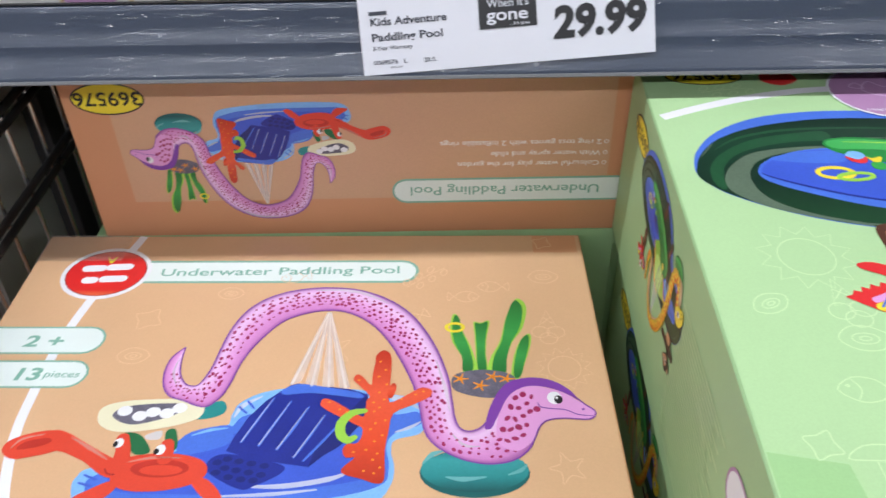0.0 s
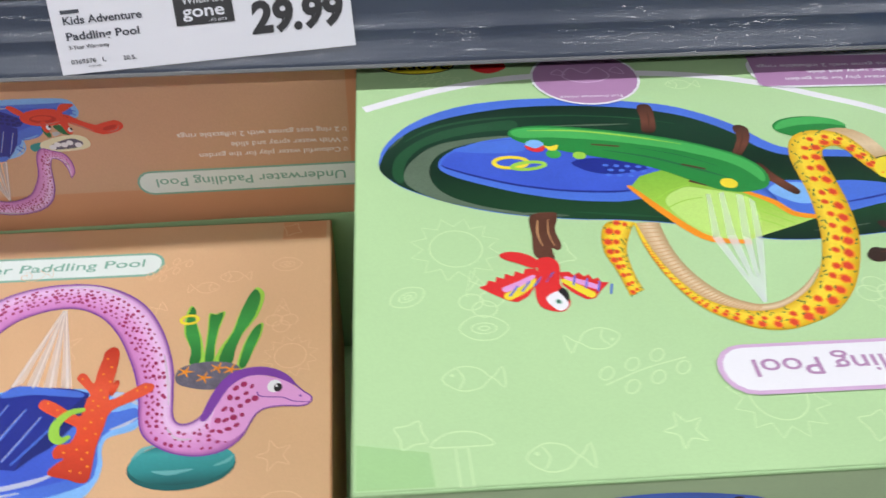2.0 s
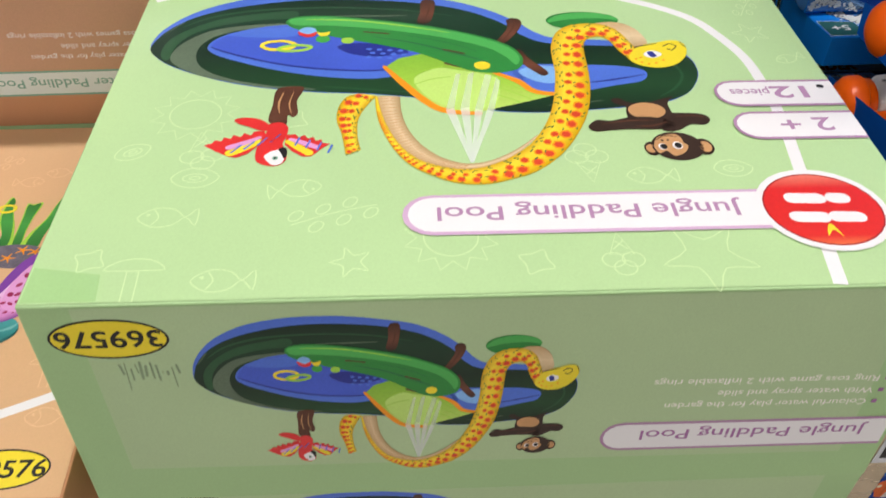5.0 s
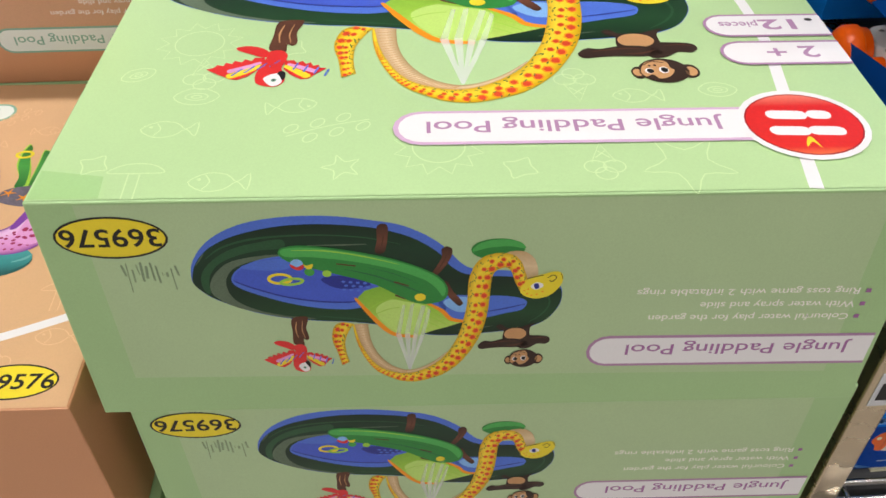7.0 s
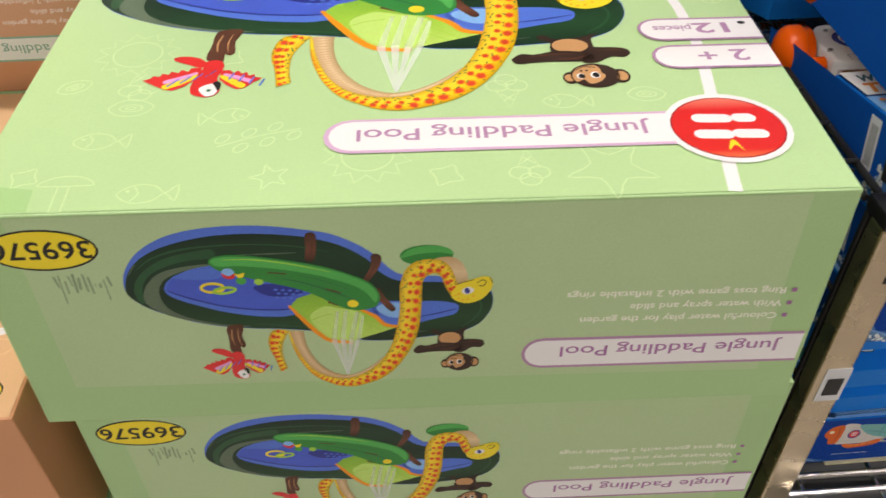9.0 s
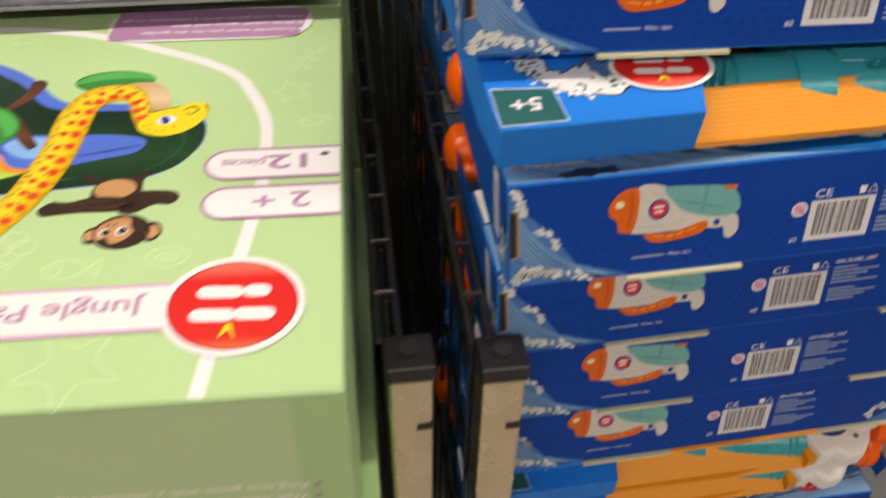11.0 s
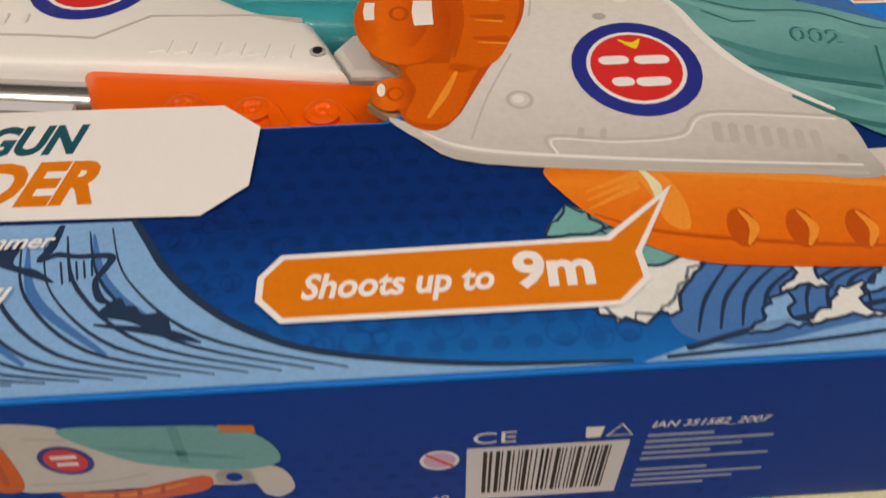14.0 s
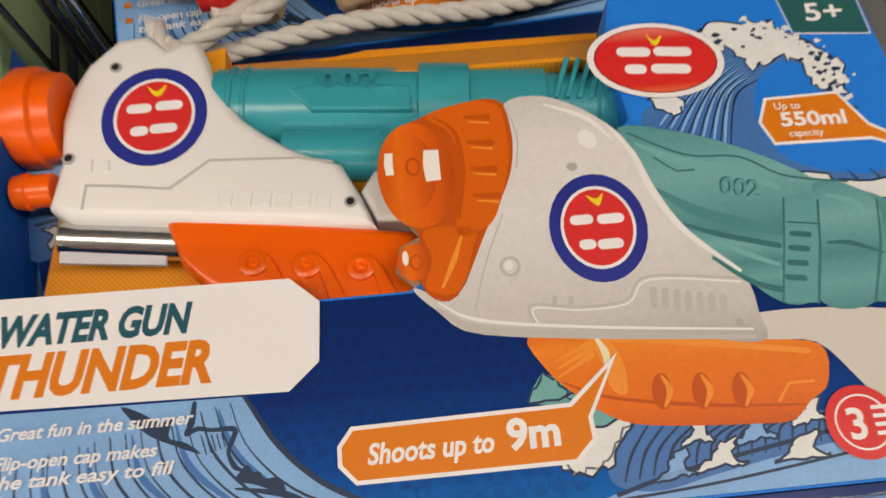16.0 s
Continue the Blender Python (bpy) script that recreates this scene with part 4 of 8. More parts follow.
    p.strokes("head_line", [([(351.4, 230.9), (358.9, 233.3), (367.6, 235.6)], 0.9, False, True), ([(371.9, 231.8), (376.8, 235.1), (380.8, 232), (376.9, 226.7), (374.1, 228.2)], 1.0, False, True), ([(384.8, 237.5), (387.6, 230.2)], 0.7, False, True)], 16, BLACK, parent=hd)
    p.flat("snake_eye", [(355.5, 221.7), (360.7, 226.2), (366.6, 224.5), (367.9, 220.3), (362.1, 216.6), (357.6, 217.6)], 16, WHITE, parent=hd)
    p.flat("snake_pupil", [(358.4, 223.6), (362.3, 224.8), (364, 219.2), (360.3, 217.4)], 17, NAVY_PRINT, parent=hd)
    p.many("snake_brow", [Print.oval_points(x, y, 1.2, 0.9, 30, 8) for x, y in [(349.1, 215.4), (352, 211.2), (356.5, 208.9), (352.7, 217.2), (361.9, 210), (367.6, 213.6)]], 16, ORANGE_INK, parent=hd)
    # water spray
    p.many("printed_spray", [[(227, 104.3), (229, 104.2), (220.7, 159.8), (215.2, 157.9)], [(227, 104.3), (229, 104.2), (230.3, 160.4), (224.6, 159.6)], [(227.3, 104.3), (228.6, 104.2), (238.4, 156.5), (233.8, 159)], [(227, 104.3), (229, 104.2), (245.4, 154.9), (241.4, 157.4)]], 15, SPRAY)
    p.many("slide_water", [[(215.2, 157.9), (220.7, 159.8), (227, 199.8), (224.1, 200)], [(224.6, 159.6), (230.3, 160.4), (236.3, 201.8), (232.3, 199.5)], [(233.8, 159), (238.4, 156.5), (247.8, 197.4), (243.5, 198.9)], [(241.4, 157.4), (245.4, 154.9), (253, 190.8), (250.5, 194.7)]], 8, FAINT_SPRAY)
    # parrot on its post
    ps = p.flat("printed_post", [(108.2, 184.5), (123.1, 187.1), (124.4, 181.7), (121.4, 170.4), (123, 157.5), (120.4, 152.8), (116.9, 154.6), (116.4, 144.5), (106, 148.3), (106.6, 165.7)], 9, BROWN)
    p.strokes("post_mark", [([(112.1, 179.6), (110.3, 168.3), (111.6, 157.1)], [0.8, 1.4, 0.5], False, True), ([(118.7, 180.9), (116.9, 167.9), (118.9, 156.7)], [0.4, 1.0, 0.4], False, True)], 9.5, TAN, parent=ps)
    pr = p.flat("printed_parrot", [(104.6, 144.2), (112.9, 147.4), (118.2, 142.3), (118, 133), (116.4, 125.6), (118.8, 118), (119.8, 110.7), (116.9, 105.7), (112.2, 104.1), (104.7, 106.9), (101.8, 111.9), (101.7, 121.5), (103.9, 131.4), (105.7, 137.9)], 11, RED)
    p.flat("parrot_tail", [(84.9, 150.7), (90.4, 153), (99, 151.4), (105.9, 145.7), (104.4, 138.5), (94.6, 143.2), (87.6, 146.8)], 10, RED, parent=pr)
    p.flat("parrot_wing", [(70.2, 125), (74.5, 126.7), (76.1, 130.1), (80.1, 128.8), (81, 132.8), (85.1, 131), (86.4, 135), (90.9, 132.7), (92.5, 136.7), (96.7, 134.3), (98.4, 138.3), (104.4, 138.5), (106.6, 130.7), (102.1, 124), (96.9, 116.5), (90.8, 112.6), (85.9, 113.8), (77.9, 119.2)], 10, RED, False, parent=pr)
    p.flat("parrot_wing", [(118, 134.5), (123.3, 134.7), (125.4, 131.5), (128.7, 133.9), (131.1, 130.2), (134.1, 132), (135.8, 127.8), (139.1, 129.1), (140.2, 125.5), (144.5, 124.8), (139, 119.2), (134.3, 113.1), (129.4, 112.5), (122.7, 117.8), (117.8, 124.5)], 10, RED, False, parent=pr)
    p.strokes("yellow_feather", [([(86.5, 117.2), (94.8, 122), (103.7, 128.9)], [6, 5.4, 3.4], False, True), ([(119.3, 127.4), (126.5, 121.4), (132.6, 116.2)], [3.4, 5, 5.4], False, True)], 10.5, YELLOW, parent=pr)
    p.strokes("blue_feather", [([(85.3, 122.6), (93.4, 126.5), (102.2, 132)], [4.4, 4.2, 2.6], False, True), ([(120.8, 129.8), (129, 125.8), (136.6, 121.8)], [2.6, 4.2, 4.0], False, True)], 10.8, EEL_PINK, parent=pr)
    p.strokes("feather_gap", [([(87 + 7.4 * i, 117.5 + 3.4 * i), (92 + 7.4 * i, 124.5 + 3.4 * i)], 1.3, False, False) for i in range(4)] + [([(126 + 6.6 * i, 131 - 2.6 * i), (124 + 6.6 * i, 124 - 2.6 * i)], 1.2, False, False) for i in range(4)], 11, BLUE_MID, parent=pr)
    p.flat("parrot_face", [(106.8, 113), (109.7, 117.6), (113.5, 119.3), (116.7, 120.1), (118.7, 114.1), (117.5, 107.1), (112.2, 105.1)], 12, WHITE, parent=pr)
    p.flat("parrot_beak", [(114.5, 119.7), (117, 122), (119.4, 119.9), (119.9, 115), (118.5, 111.3), (116.3, 116.2)], 13, BLACK, parent=pr)
    p.oval("parrot_eye", 113.3, 111.6, 1.7, 1.9, 13, SAGE, 0, pr)
    p.oval("parrot_pupil", 113.3, 111.6, 0.8, 1.1, 14, BLACK, 0, pr)
    # monkey
    mk = p.flat("printed_monkey", [(322.1, 166.9), (327.2, 168.3), (333.3, 163.2), (346.3, 163.6), (356.7, 167.7), (362.7, 169.1), (357.6, 161.8), (357.9, 147.5), (355.5, 136.6), (345.6, 134.5), (332.4, 138), (328.8, 149.3), (329.7, 158.8), (323.9, 162.1)], 10, BROWN_DARK)
    p.oval("monkey_belly", 342.3, 154.1, 11.9, 8.8, 11, TAN, 0, mk)
    p.flat("monkey_arm", [(302.9, 139.3), (309.1, 144.9), (317.8, 143.8), (331.2, 147.4), (345.4, 146.6), (354.9, 142.1), (355.5, 136.6), (345.5, 134), (327.9, 134.5), (315.4, 133.7), (306.4, 132.6), (302.8, 135.5)], 12, BROWN_DARK, parent=mk)
    p.flat("monkey_arm", [(353.4, 149.4), (364.8, 151), (377, 149.1), (379.9, 143.3), (375.3, 138.1), (366.5, 138.6), (356.4, 132.2), (347.2, 133.8)], 12, BROWN_DARK, parent=mk)
    p.strokes("limb_shine", [([(311.6, 140.4), (330.2, 143.6), (344.5, 143.3)], [0.5, 1.6, 0.5], False, True), ([(359.2, 146.8), (369.3, 147.9), (376.5, 146.3)], [0.5, 1.4, 0.5], False, True), ([(332.2, 137.5), (343, 137.9), (352, 141.7)], [0.5, 1.8, 0.6], False, True)], 13, BROWN, parent=mk)
    p.many("monkey_ear", [Print.oval_points(336.7, 114.6, 4.7, 6.8), Print.oval_points(368.2, 115.7, 6.1, 8.0)], 13, BROWN_DARK, mk)
    p.many("ear_lining", [Print.oval_points(336, 114.7, 3.1, 4.1), Print.oval_points(369.2, 115.6, 3.8, 5.3)], 14, TAN, mk)
    p.oval("monkey_head", 352.5, 116.7, 15.7, 14.0, 14, BROWN_DARK, 0, mk)
    p.flat("monkey_face", [(339.5, 121.1), (343.5, 126.6), (352.8, 128.7), (356.4, 125.3), (357, 120), (359, 116.3), (355, 109.9), (348.4, 107.3), (344.9, 112.1), (340.2, 109.9), (338.2, 115)], 15, TAN, parent=mk)
    p.many("monkey_eye", [Print.oval_points(343.4, 116.3, 2.7, 3.1), Print.oval_points(352.6, 117.2, 3.1, 3.8)], 16, WHITE, mk)
    p.many("monkey_pupil", [Print.oval_points(344, 116.2, 2.1, 2.6), Print.oval_points(353, 117.2, 2.2, 2.8)], 17, BLACK, mk)
    p.many("monkey_nose", [Print.oval_points(344.4, 122.4, 0.9, 1.0), Print.oval_points(348, 122.7, 0.9, 1.0)], 16, BROWN_DARK, mk)
    p.stroke("monkey_mouth", [(341.1, 123.1), (346.4, 127), (353.8, 126)], 0.8, 16, BROWN_DARK, parent=mk)


def reef_picture(p):
    """The printed blue pool with its spotted eel, crab, coral and weed."""
    pool = p.flat("printed_pool", [(208, 182.3), (211.6, 194.1), (227.9, 204.6), (256, 209.4), (289.2, 207.4), (322.4, 202.1), (340.5, 195.9), (344.3, 180.7), (341.6, 168), (324.8, 162.3), (322.4, 152.9), (325.5, 139.4), (323.5, 125.5), (313.5, 113.8), (278.2, 107.5), (221.7, 103.1), (164.4, 102.8), (127, 106.6), (116.2, 121.9), (116.3, 131.9), (124.6, 139.4), (172.2, 152.4), (180.3, 165.6), (205.9, 173.9)], 1, BLUE_PALE)
    p.flat("pool_wall", [(173, 149.6), (183, 162.7), (208.4, 171.5), (219.7, 183.9), (266.7, 191.6), (319.5, 184.2), (338.5, 186.7), (341.3, 175.8), (324.5, 168), (319, 157.6), (321.8, 139.4), (316.1, 125.5), (277.2, 115.2), (219.6, 112.4), (161.5, 112.1), (132.1, 112.8), (125.1, 122), (128.6, 133.2)], 2, BLUE_MID, parent=pool)
    p.flat("pool_floor", [(183.8, 152.4), (207.5, 166.6), (270.1, 166.8), (313.6, 157.5), (317.2, 141.2), (304.7, 130.6), (268.7, 123.6), (225.5, 119.1), (181.5, 118.9), (147.9, 120.4), (137.3, 129.8), (149.5, 138.6)], 2.6, BLUE_DEEP, parent=pool)
    p.strokes("pool_shine", [([(224.2, 125), (253.7, 125.2), (282.5, 130.5), (296.6, 136.6)], [1, 4, 4, 1], False, True), ([(306.1, 202.1), (326.7, 198), (339.9, 189.8)], [1, 5, 2], False, True), ([(210.2, 181.3), (214.1, 191.5), (226.6, 200.4)], [1, 4, 1], False, True), ([(213.1, 117.4), (247.4, 119.2), (276.1, 122.7)], [1, 3, 1], False, True), ([(324.4, 168.9), (334, 172.8), (341.2, 177.8)], [1, 3, 1], False, True)], 3, WHITE_SOFT, parent=pool)
    p.strokes("pool_fold", [([(318.3, 202.1), (317.2, 194.8)], 1.4, False, True), ([(328.6, 199), (327.9, 190.7)], 1.4, False, True), ([(211.9, 190.5), (217.8, 185.4)], 1.6, False, True), ([(217.3, 195.6), (222.6, 189.5)], 1.6, False, True), ([(119.5, 127.1), (127.9, 124.6)], 1.6, False, True), ([(121.1, 133.2), (129.8, 129.7)], 1.6, False, True)], 3.4, BLUE_DEEP, parent=pool)
    p.flat("pool_tube", [(176.3, 154.2), (176.6, 161.7), (185.2, 169.5), (205.8, 174.4), (212.2, 170.5), (212.1, 160), (202.6, 154.3), (184.5, 149.6)], 3.2, BLUE_MID, parent=pool)
    p.strokes("tube_light", [([(184.2, 165.6), (195.7, 170), (207.9, 172)], [0.6, 2.6, 0.8], False, True)], 3.6, BLUE_PALE, parent=pool)
    sl = p.flat("printed_slide", [(240, 206.2), (245.4, 211), (251.3, 212.7), (258, 209.4), (272.5, 209.5), (289.2, 207.4), (302.8, 202.1), (303.8, 181.6), (286.8, 157.4), (277, 150), (268.1, 140.1), (250.7, 142.7), (227.2, 147.1), (210.7, 152.5), (213.9, 164.3), (220.2, 181.4), (229.6, 195.7)], 5, NAVY_PRINT, False)
    p.flat("slide_side", [(302.8, 202.1), (303.8, 181.6), (286.9, 156.5), (277.1, 149.1), (268.2, 139.6), (270.5, 152.7), (284.5, 176.6), (296.9, 195.8)], 5.4, BLUE_DARK, False, parent=sl)
    p.flat("slide_top", [(240, 206.2), (251.4, 212.1), (272.5, 208.9), (296.1, 203.7), (298.2, 198.9), (281.7, 201), (260.9, 203.6), (242.7, 202)], 5.6, BLUE_MID, parent=sl)
    p.strokes("slide_rib", [([(235.5, 198.8), (227.1, 178.9), (219.5, 160)], [1.0, 2.0, 1.6], False, True), ([(248.2, 195.7), (239.6, 175.5), (232.1, 157.2)], [1.0, 2.0, 1.6], False, True), ([(261.6, 190.6), (253.1, 170.6), (245, 154)], [1.0, 2.0, 1.6], False, True), ([(274.2, 183.5), (265.7, 164.9), (257.5, 147.7)], [1.0, 2.0, 1.6], False, True), ([(286, 177.6), (274.8, 160.2), (264.4, 145)], [1.0, 2.0, 1.6], False, True)], 6, BLUE_MID, parent=sl)
    p.strokes("rib_light", [([(234.8, 198.3), (219.4, 160.5)], [0.4, 0.8], False, True), ([(247.5, 195.2), (232, 157.7)], [0.4, 0.8], False, True), ([(260.8, 190.1), (244.9, 154.5)], [0.4, 0.8], False, True), ([(273.4, 183), (257.4, 148.1)], [0.4, 0.8], False, True)], 6.4, SPRAY, parent=sl)
    mt = p.flat("printed_mat", [(200.4, 138), (202.1, 146.5), (211.2, 150.2), (231, 147.1), (251, 141.3), (250.6, 134.7), (235.9, 125.5), (227, 122.5), (211.3, 129.7)], 5, NAVY_PRINT)
    p.many("mat_pattern", [Print.oval_points(x, y, 3.4, 2.4, 0, 8) for x, y in [(207, 143.4), (213.3, 146.1), (221.3, 144.3), (230, 142.6), (239, 140.8), (213, 138.9), (220.9, 137.2), (229.5, 135.5), (238.1, 133.7), (207.8, 135.4), (216.8, 131.9), (225.4, 130.2), (233.7, 129.4)]], 6, BLUE_DARK, mt)
    p.flat("rear_float", [(182.5, 180.3), (186, 190.4), (197.7, 196.1), (203, 190.4), (201.2, 184.3), (192.5, 180.3)], 6, TEAL_PRINT)
    p.flat("clam_foot", [(137.3, 167.4), (148.9, 165.5), (159.1, 152.3), (149.9, 149.5), (142.2, 156.9)], 6, LEAF_DARK)
    p.flat("clam_foot", [(165.9, 169.4), (171.9, 170.4), (176.6, 156.1), (172.2, 152.4), (166.8, 160.8)], 6, LEAF_DARK)
    p.flat("clam_glint", [(152.1, 165.5), (162, 169.4), (163.1, 162.7), (154.8, 161.7)], 6.4, WHITE_SOFT)
    # water spray
    p.many("printed_spray", [[(262.6, 287.6), (264.4, 287.6), (252.7, 214.9), (244.2, 210.5)], [(263.5, 287.6), (265.3, 287.6), (264.1, 210.5), (255.5, 212.7)], [(264, 287.6), (265.8, 287.6), (277.4, 209.5), (268.3, 209.5)], [(264.4, 287.6), (266.2, 287.6), (289.1, 208.4), (280.9, 208.4)]], 7, FAINT_SPRAY)
    p.strokes("spray_line", [([(264.1, 286.3), (246.3, 212.7)], [0.5, 2.2], False, False), ([(264.1, 286.3), (260.8, 210.5)], [0.5, 2.0], False, False), ([(265, 286.3), (273.3, 209.5)], [0.5, 2.0], False, False), ([(265.5, 286.3), (285.8, 208.4)], [0.5, 2.2], False, False)], 7.4, SPRAY)
    # weed on a rock
    for pts in ([(361.1, 274), (363.7, 285.5), (368.2, 280.4), (369.1, 270.9), (377.7, 246.7), (380.8, 225.5), (371.2, 223.8), (370.4, 237.9), (362.6, 255.6)], [(380, 260.4), (379.3, 275.9), (384.6, 275.3), (391.8, 277.2), (389.1, 258.6), (388.2, 240.8), (389.1, 224.4), (381.6, 224.4), (380.6, 243.7)], [(389.9, 222.7), (391.6, 238), (399.4, 255.6), (403.8, 277.1), (410, 296.5), (415.8, 303.2), (421.6, 293.2), (417.6, 270.9), (407.9, 252.6), (403.3, 235.1), (401.5, 221.6)], [(406.4, 220), (409.5, 240.8), (415.5, 257.4), (422.4, 263.4), (422.6, 252.6), (417.7, 235.1), (412.5, 218.4)]):
        wd = p.flat("printed_weed_edge", pts, 6, LIME)
        cx, cy = sum(q[0] for q in pts) / len(pts), sum(q[1] for q in pts) / len(pts)
        p.flat("weed_blade", [(cx + (x - cx) * 0.8, cy + (y - cy) * 0.95) for x, y in pts], 7, LEAF_BLADE, parent=wd)
    p.ring("printed_ring", 364.6, 270.3, 6.7, 4.4, 2.6, 8, YELLOW)
    rk = p.flat("printed_rock", [(362.5, 216.1), (367.8, 222.7), (383.7, 226.1), (401.2, 223.8), (409.2, 217.3), (399.7, 207.6), (393.7, 199.7), (379.2, 200.7), (365, 206.4)], 8, ROCK)
    p.strokes("rock_starfish", [([(x + 6 * math.cos(i * 1.256), y + 5 * math.sin(i * 1.256)), (x, y)], [0.8, 2.0], False, False) for x, y in [(369.1, 217.2), (383.4, 210.7), (392.7, 219.4), (402.6, 217.3)] for i in range(5)], 9, ORANGE_INK, parent=rk)
    # float under the eel
    ft = p.oval("printed_float", 378.4, 136.1, 36.2, 18.9, 8, TEAL_DARK)
    p.oval("float_top", 378.4, 137.9, 35.6, 16.6, 9, FLOAT, 0, ft)
    p.strokes("float_shine", [([(344, 143.1), (350.2, 150.3), (357.7, 153.1)], [1, 4, 1], False, True), ([(359.9, 132.6), (371, 130.9), (385.7, 132.7)], [1, 4, 1], False, True), ([(400.5, 134.5), (408.8, 138), (412.8, 142.5)], [1, 3, 1], False, True)], 10, GUN_TEAL_PALE, parent=ft)
    # eel
    left = [(157.8, 248.4), (150.6, 237.8), (149, 223.6), (152.1, 209.8), (158.8, 200.7), (170.3, 196), (186.8, 190.4), (196.1, 199.2), (200.6, 212.6), (205.1, 235), (214, 255.6), (228.1, 276), (244.7, 285.6), (264.6, 289.5), (280.9, 286.2), (297.7, 275.3), (312.4, 257.4), (324.6, 235), (334.1, 212.8), (339.9, 191.8), (343.8, 171.9), (350, 160), (361.6, 150.8), (374.8, 145), (389.7, 142.8), (404.8, 146), (415.9, 155.6), (421.4, 169.7)]
    right = [(158.4, 247.8), (158.7, 234.9), (161.7, 220.8), (168.3, 211.5), (175, 209.8), (178.2, 212), (180.3, 216.9), (183.1, 226.4), (184.5, 234.9), (185.9, 247.8), (189.8, 269.8), (199, 290.9), (214.7, 305.6), (235.8, 313.8), (261.3, 316.6), (287.5, 313), (311.6, 301.4), (330.8, 283.6), (347.3, 255.6), (358.7, 223.8), (363.1, 197), (365.6, 179.3), (370.3, 171), (378.1, 170.1), (385.9, 175.9), (391.8, 189.4), (399.6, 203.9), (410.1, 211.9)]
    e = p.band("printed_eel", left, right, 12, EEL)
    p.strokes("eel_edge", [(left, 1.1, False, True), (right, 1.0, False, True)], 13, PURPLE, parent=e)
    hide(p, "eel", left[6:], right[6:], 11, e, 4.9, MAGENTA, 0.62)
    hide(p, "eel_tail", left[2:7], right[2:7], 12, e, 3.4, MAGENTA, 0.5)
    p.strokes("eel_shine", [([(250, 313.1), (273.4, 313.1), (292.6, 308.2), (311.9, 296.7)], [0.6, 3, 3, 0.6], False, True), ([(350.9, 235.1), (358.1, 207.5), (361.6, 186.8)], [0.6, 3, 0.6], False, True), ([(156.2, 234.9), (156.1, 222.4), (160.8, 211.4)], [0.5, 2, 0.5], False, True), ([(363.3, 167.2), (371.8, 157.8), (382.5, 156.9)], [0.5, 2.6, 0.5], False, True)], 13, EEL_LIGHT, parent=e)
    hd = p.flat("printed_eel_head", [(397.6, 196), (403.8, 207.6), (414.2, 211.9), (424.4, 210.8), (434.3, 207.6), (444.1, 203.9), (450.7, 198.2), (457, 193.1), (462.7, 188), (462.9, 183.5), (457.4, 180.1), (441.8, 181), (430.7, 179.5), (424.1, 174.1), (419, 162.6), (407, 153.3), (394.1, 162.5)], 14, EEL_PINK)
    p.flat("eel_crest", [(385.9, 173.5), (390.3, 191.9), (397.2, 206.5), (406.2, 215.1), (420.8, 218.4), (435, 215.7), (446.5, 207.6), (452.3, 198.2), (444.8, 202.9), (435.5, 207.6), (424.3, 210.3), (413.6, 208.7), (403.5, 200.7), (396.5, 185.9), (391.3, 173.5), (388.2, 171.1)], 15, PURPLE, parent=hd)
    p.strokes("eel_head_edge", [([(451.7, 199.3), (457.3, 193.1), (463.1, 188), (462.9, 183.5), (457.4, 180.1), (441.8, 181), (430.7, 179.5), (424.1, 174.1), (418.9, 161.7), (414.2, 153.3)], 1.1, False, True)], 15, PURPLE, parent=hd)
    rnd = random.Random(5)
    p.many("head_pattern", [Print.oval_points(x, y, rnd.uniform(1.4, 2.6), rnd.uniform(1.8, 3.0), rnd.uniform(0, 180), 8) for x, y in [(408.2, 199.2), (413.6, 202.3), (419.6, 200.2), (404.6, 190.9), (410.1, 189.9), (416, 194), (401.8, 180.9), (407.2, 179.9), (412.9, 182.9), (417.9, 186.9), (422.8, 189), (398.3, 171.1), (403.7, 171.1), (409.2, 173.1), (414.8, 175), (395.6, 162.5), (401, 161.6), (406.4, 163.5), (411.9, 166.4)]], 15, MAGENTA, parent=hd)
    p.oval("eel_eye", 436, 199.2, 5.2, 5.8, 15, WHITE, 0, hd)
    p.oval("eel_pupil", 438.7, 197.7, 3.0, 3.9, 16, BLACK, 0, hd)
    p.oval("eel_eye_light", 437.6, 199.2, 0.9, 1.1, 17, WHITE, 0, hd)
    p.stroke("eel_mouth", [(424, 194.6), (425.7, 191), (432.8, 189.5), (442.6, 188.5), (450.8, 184.5), (461.7, 183)], [0.8, 1.0, 0.9, 0.9, 0.9, 0.6], 15, PURPLE, parent=hd)
    p.oval("eel_nostril", 455.3, 189, 1.0, 1.0, 16, PURPLE, 0, hd)
    # coral
    co = p.flat("printed_coral", [(305.5, 233.9), (305.8, 240.8), (311.1, 245.5), (316.5, 240.8), (317.9, 226.5), (317.9, 207.4), (318.8, 194.8), (331.3, 202.1), (340.8, 208.5), (348.3, 206.4), (347.2, 200.1), (335.8, 192.8), (321.9, 184.7), (319.7, 169.4), (318.2, 152.9), (319.4, 130.7), (314.2, 127.2), (304.7, 130.6), (292.4, 134.4), (291.1, 139.3), (298.5, 147.4), (292.5, 147.3), (289.6, 152.8), (292, 158.4), (299.6, 159.8), (301.6, 170.8), (294.9, 175.7), (280.5, 184), (270.8, 190.6), (269.4, 195.2), (272.7, 198.4), (281.7, 194.2), (296.4, 184.1), (301.7, 182.6), (302.1, 195.8), (303.7, 201), (294.5, 211.7), (290.8, 216), (292.4, 220.9), (297.1, 219.3), (304.1, 210.6), (304.4, 221.5)], 16, CORAL, n=3)
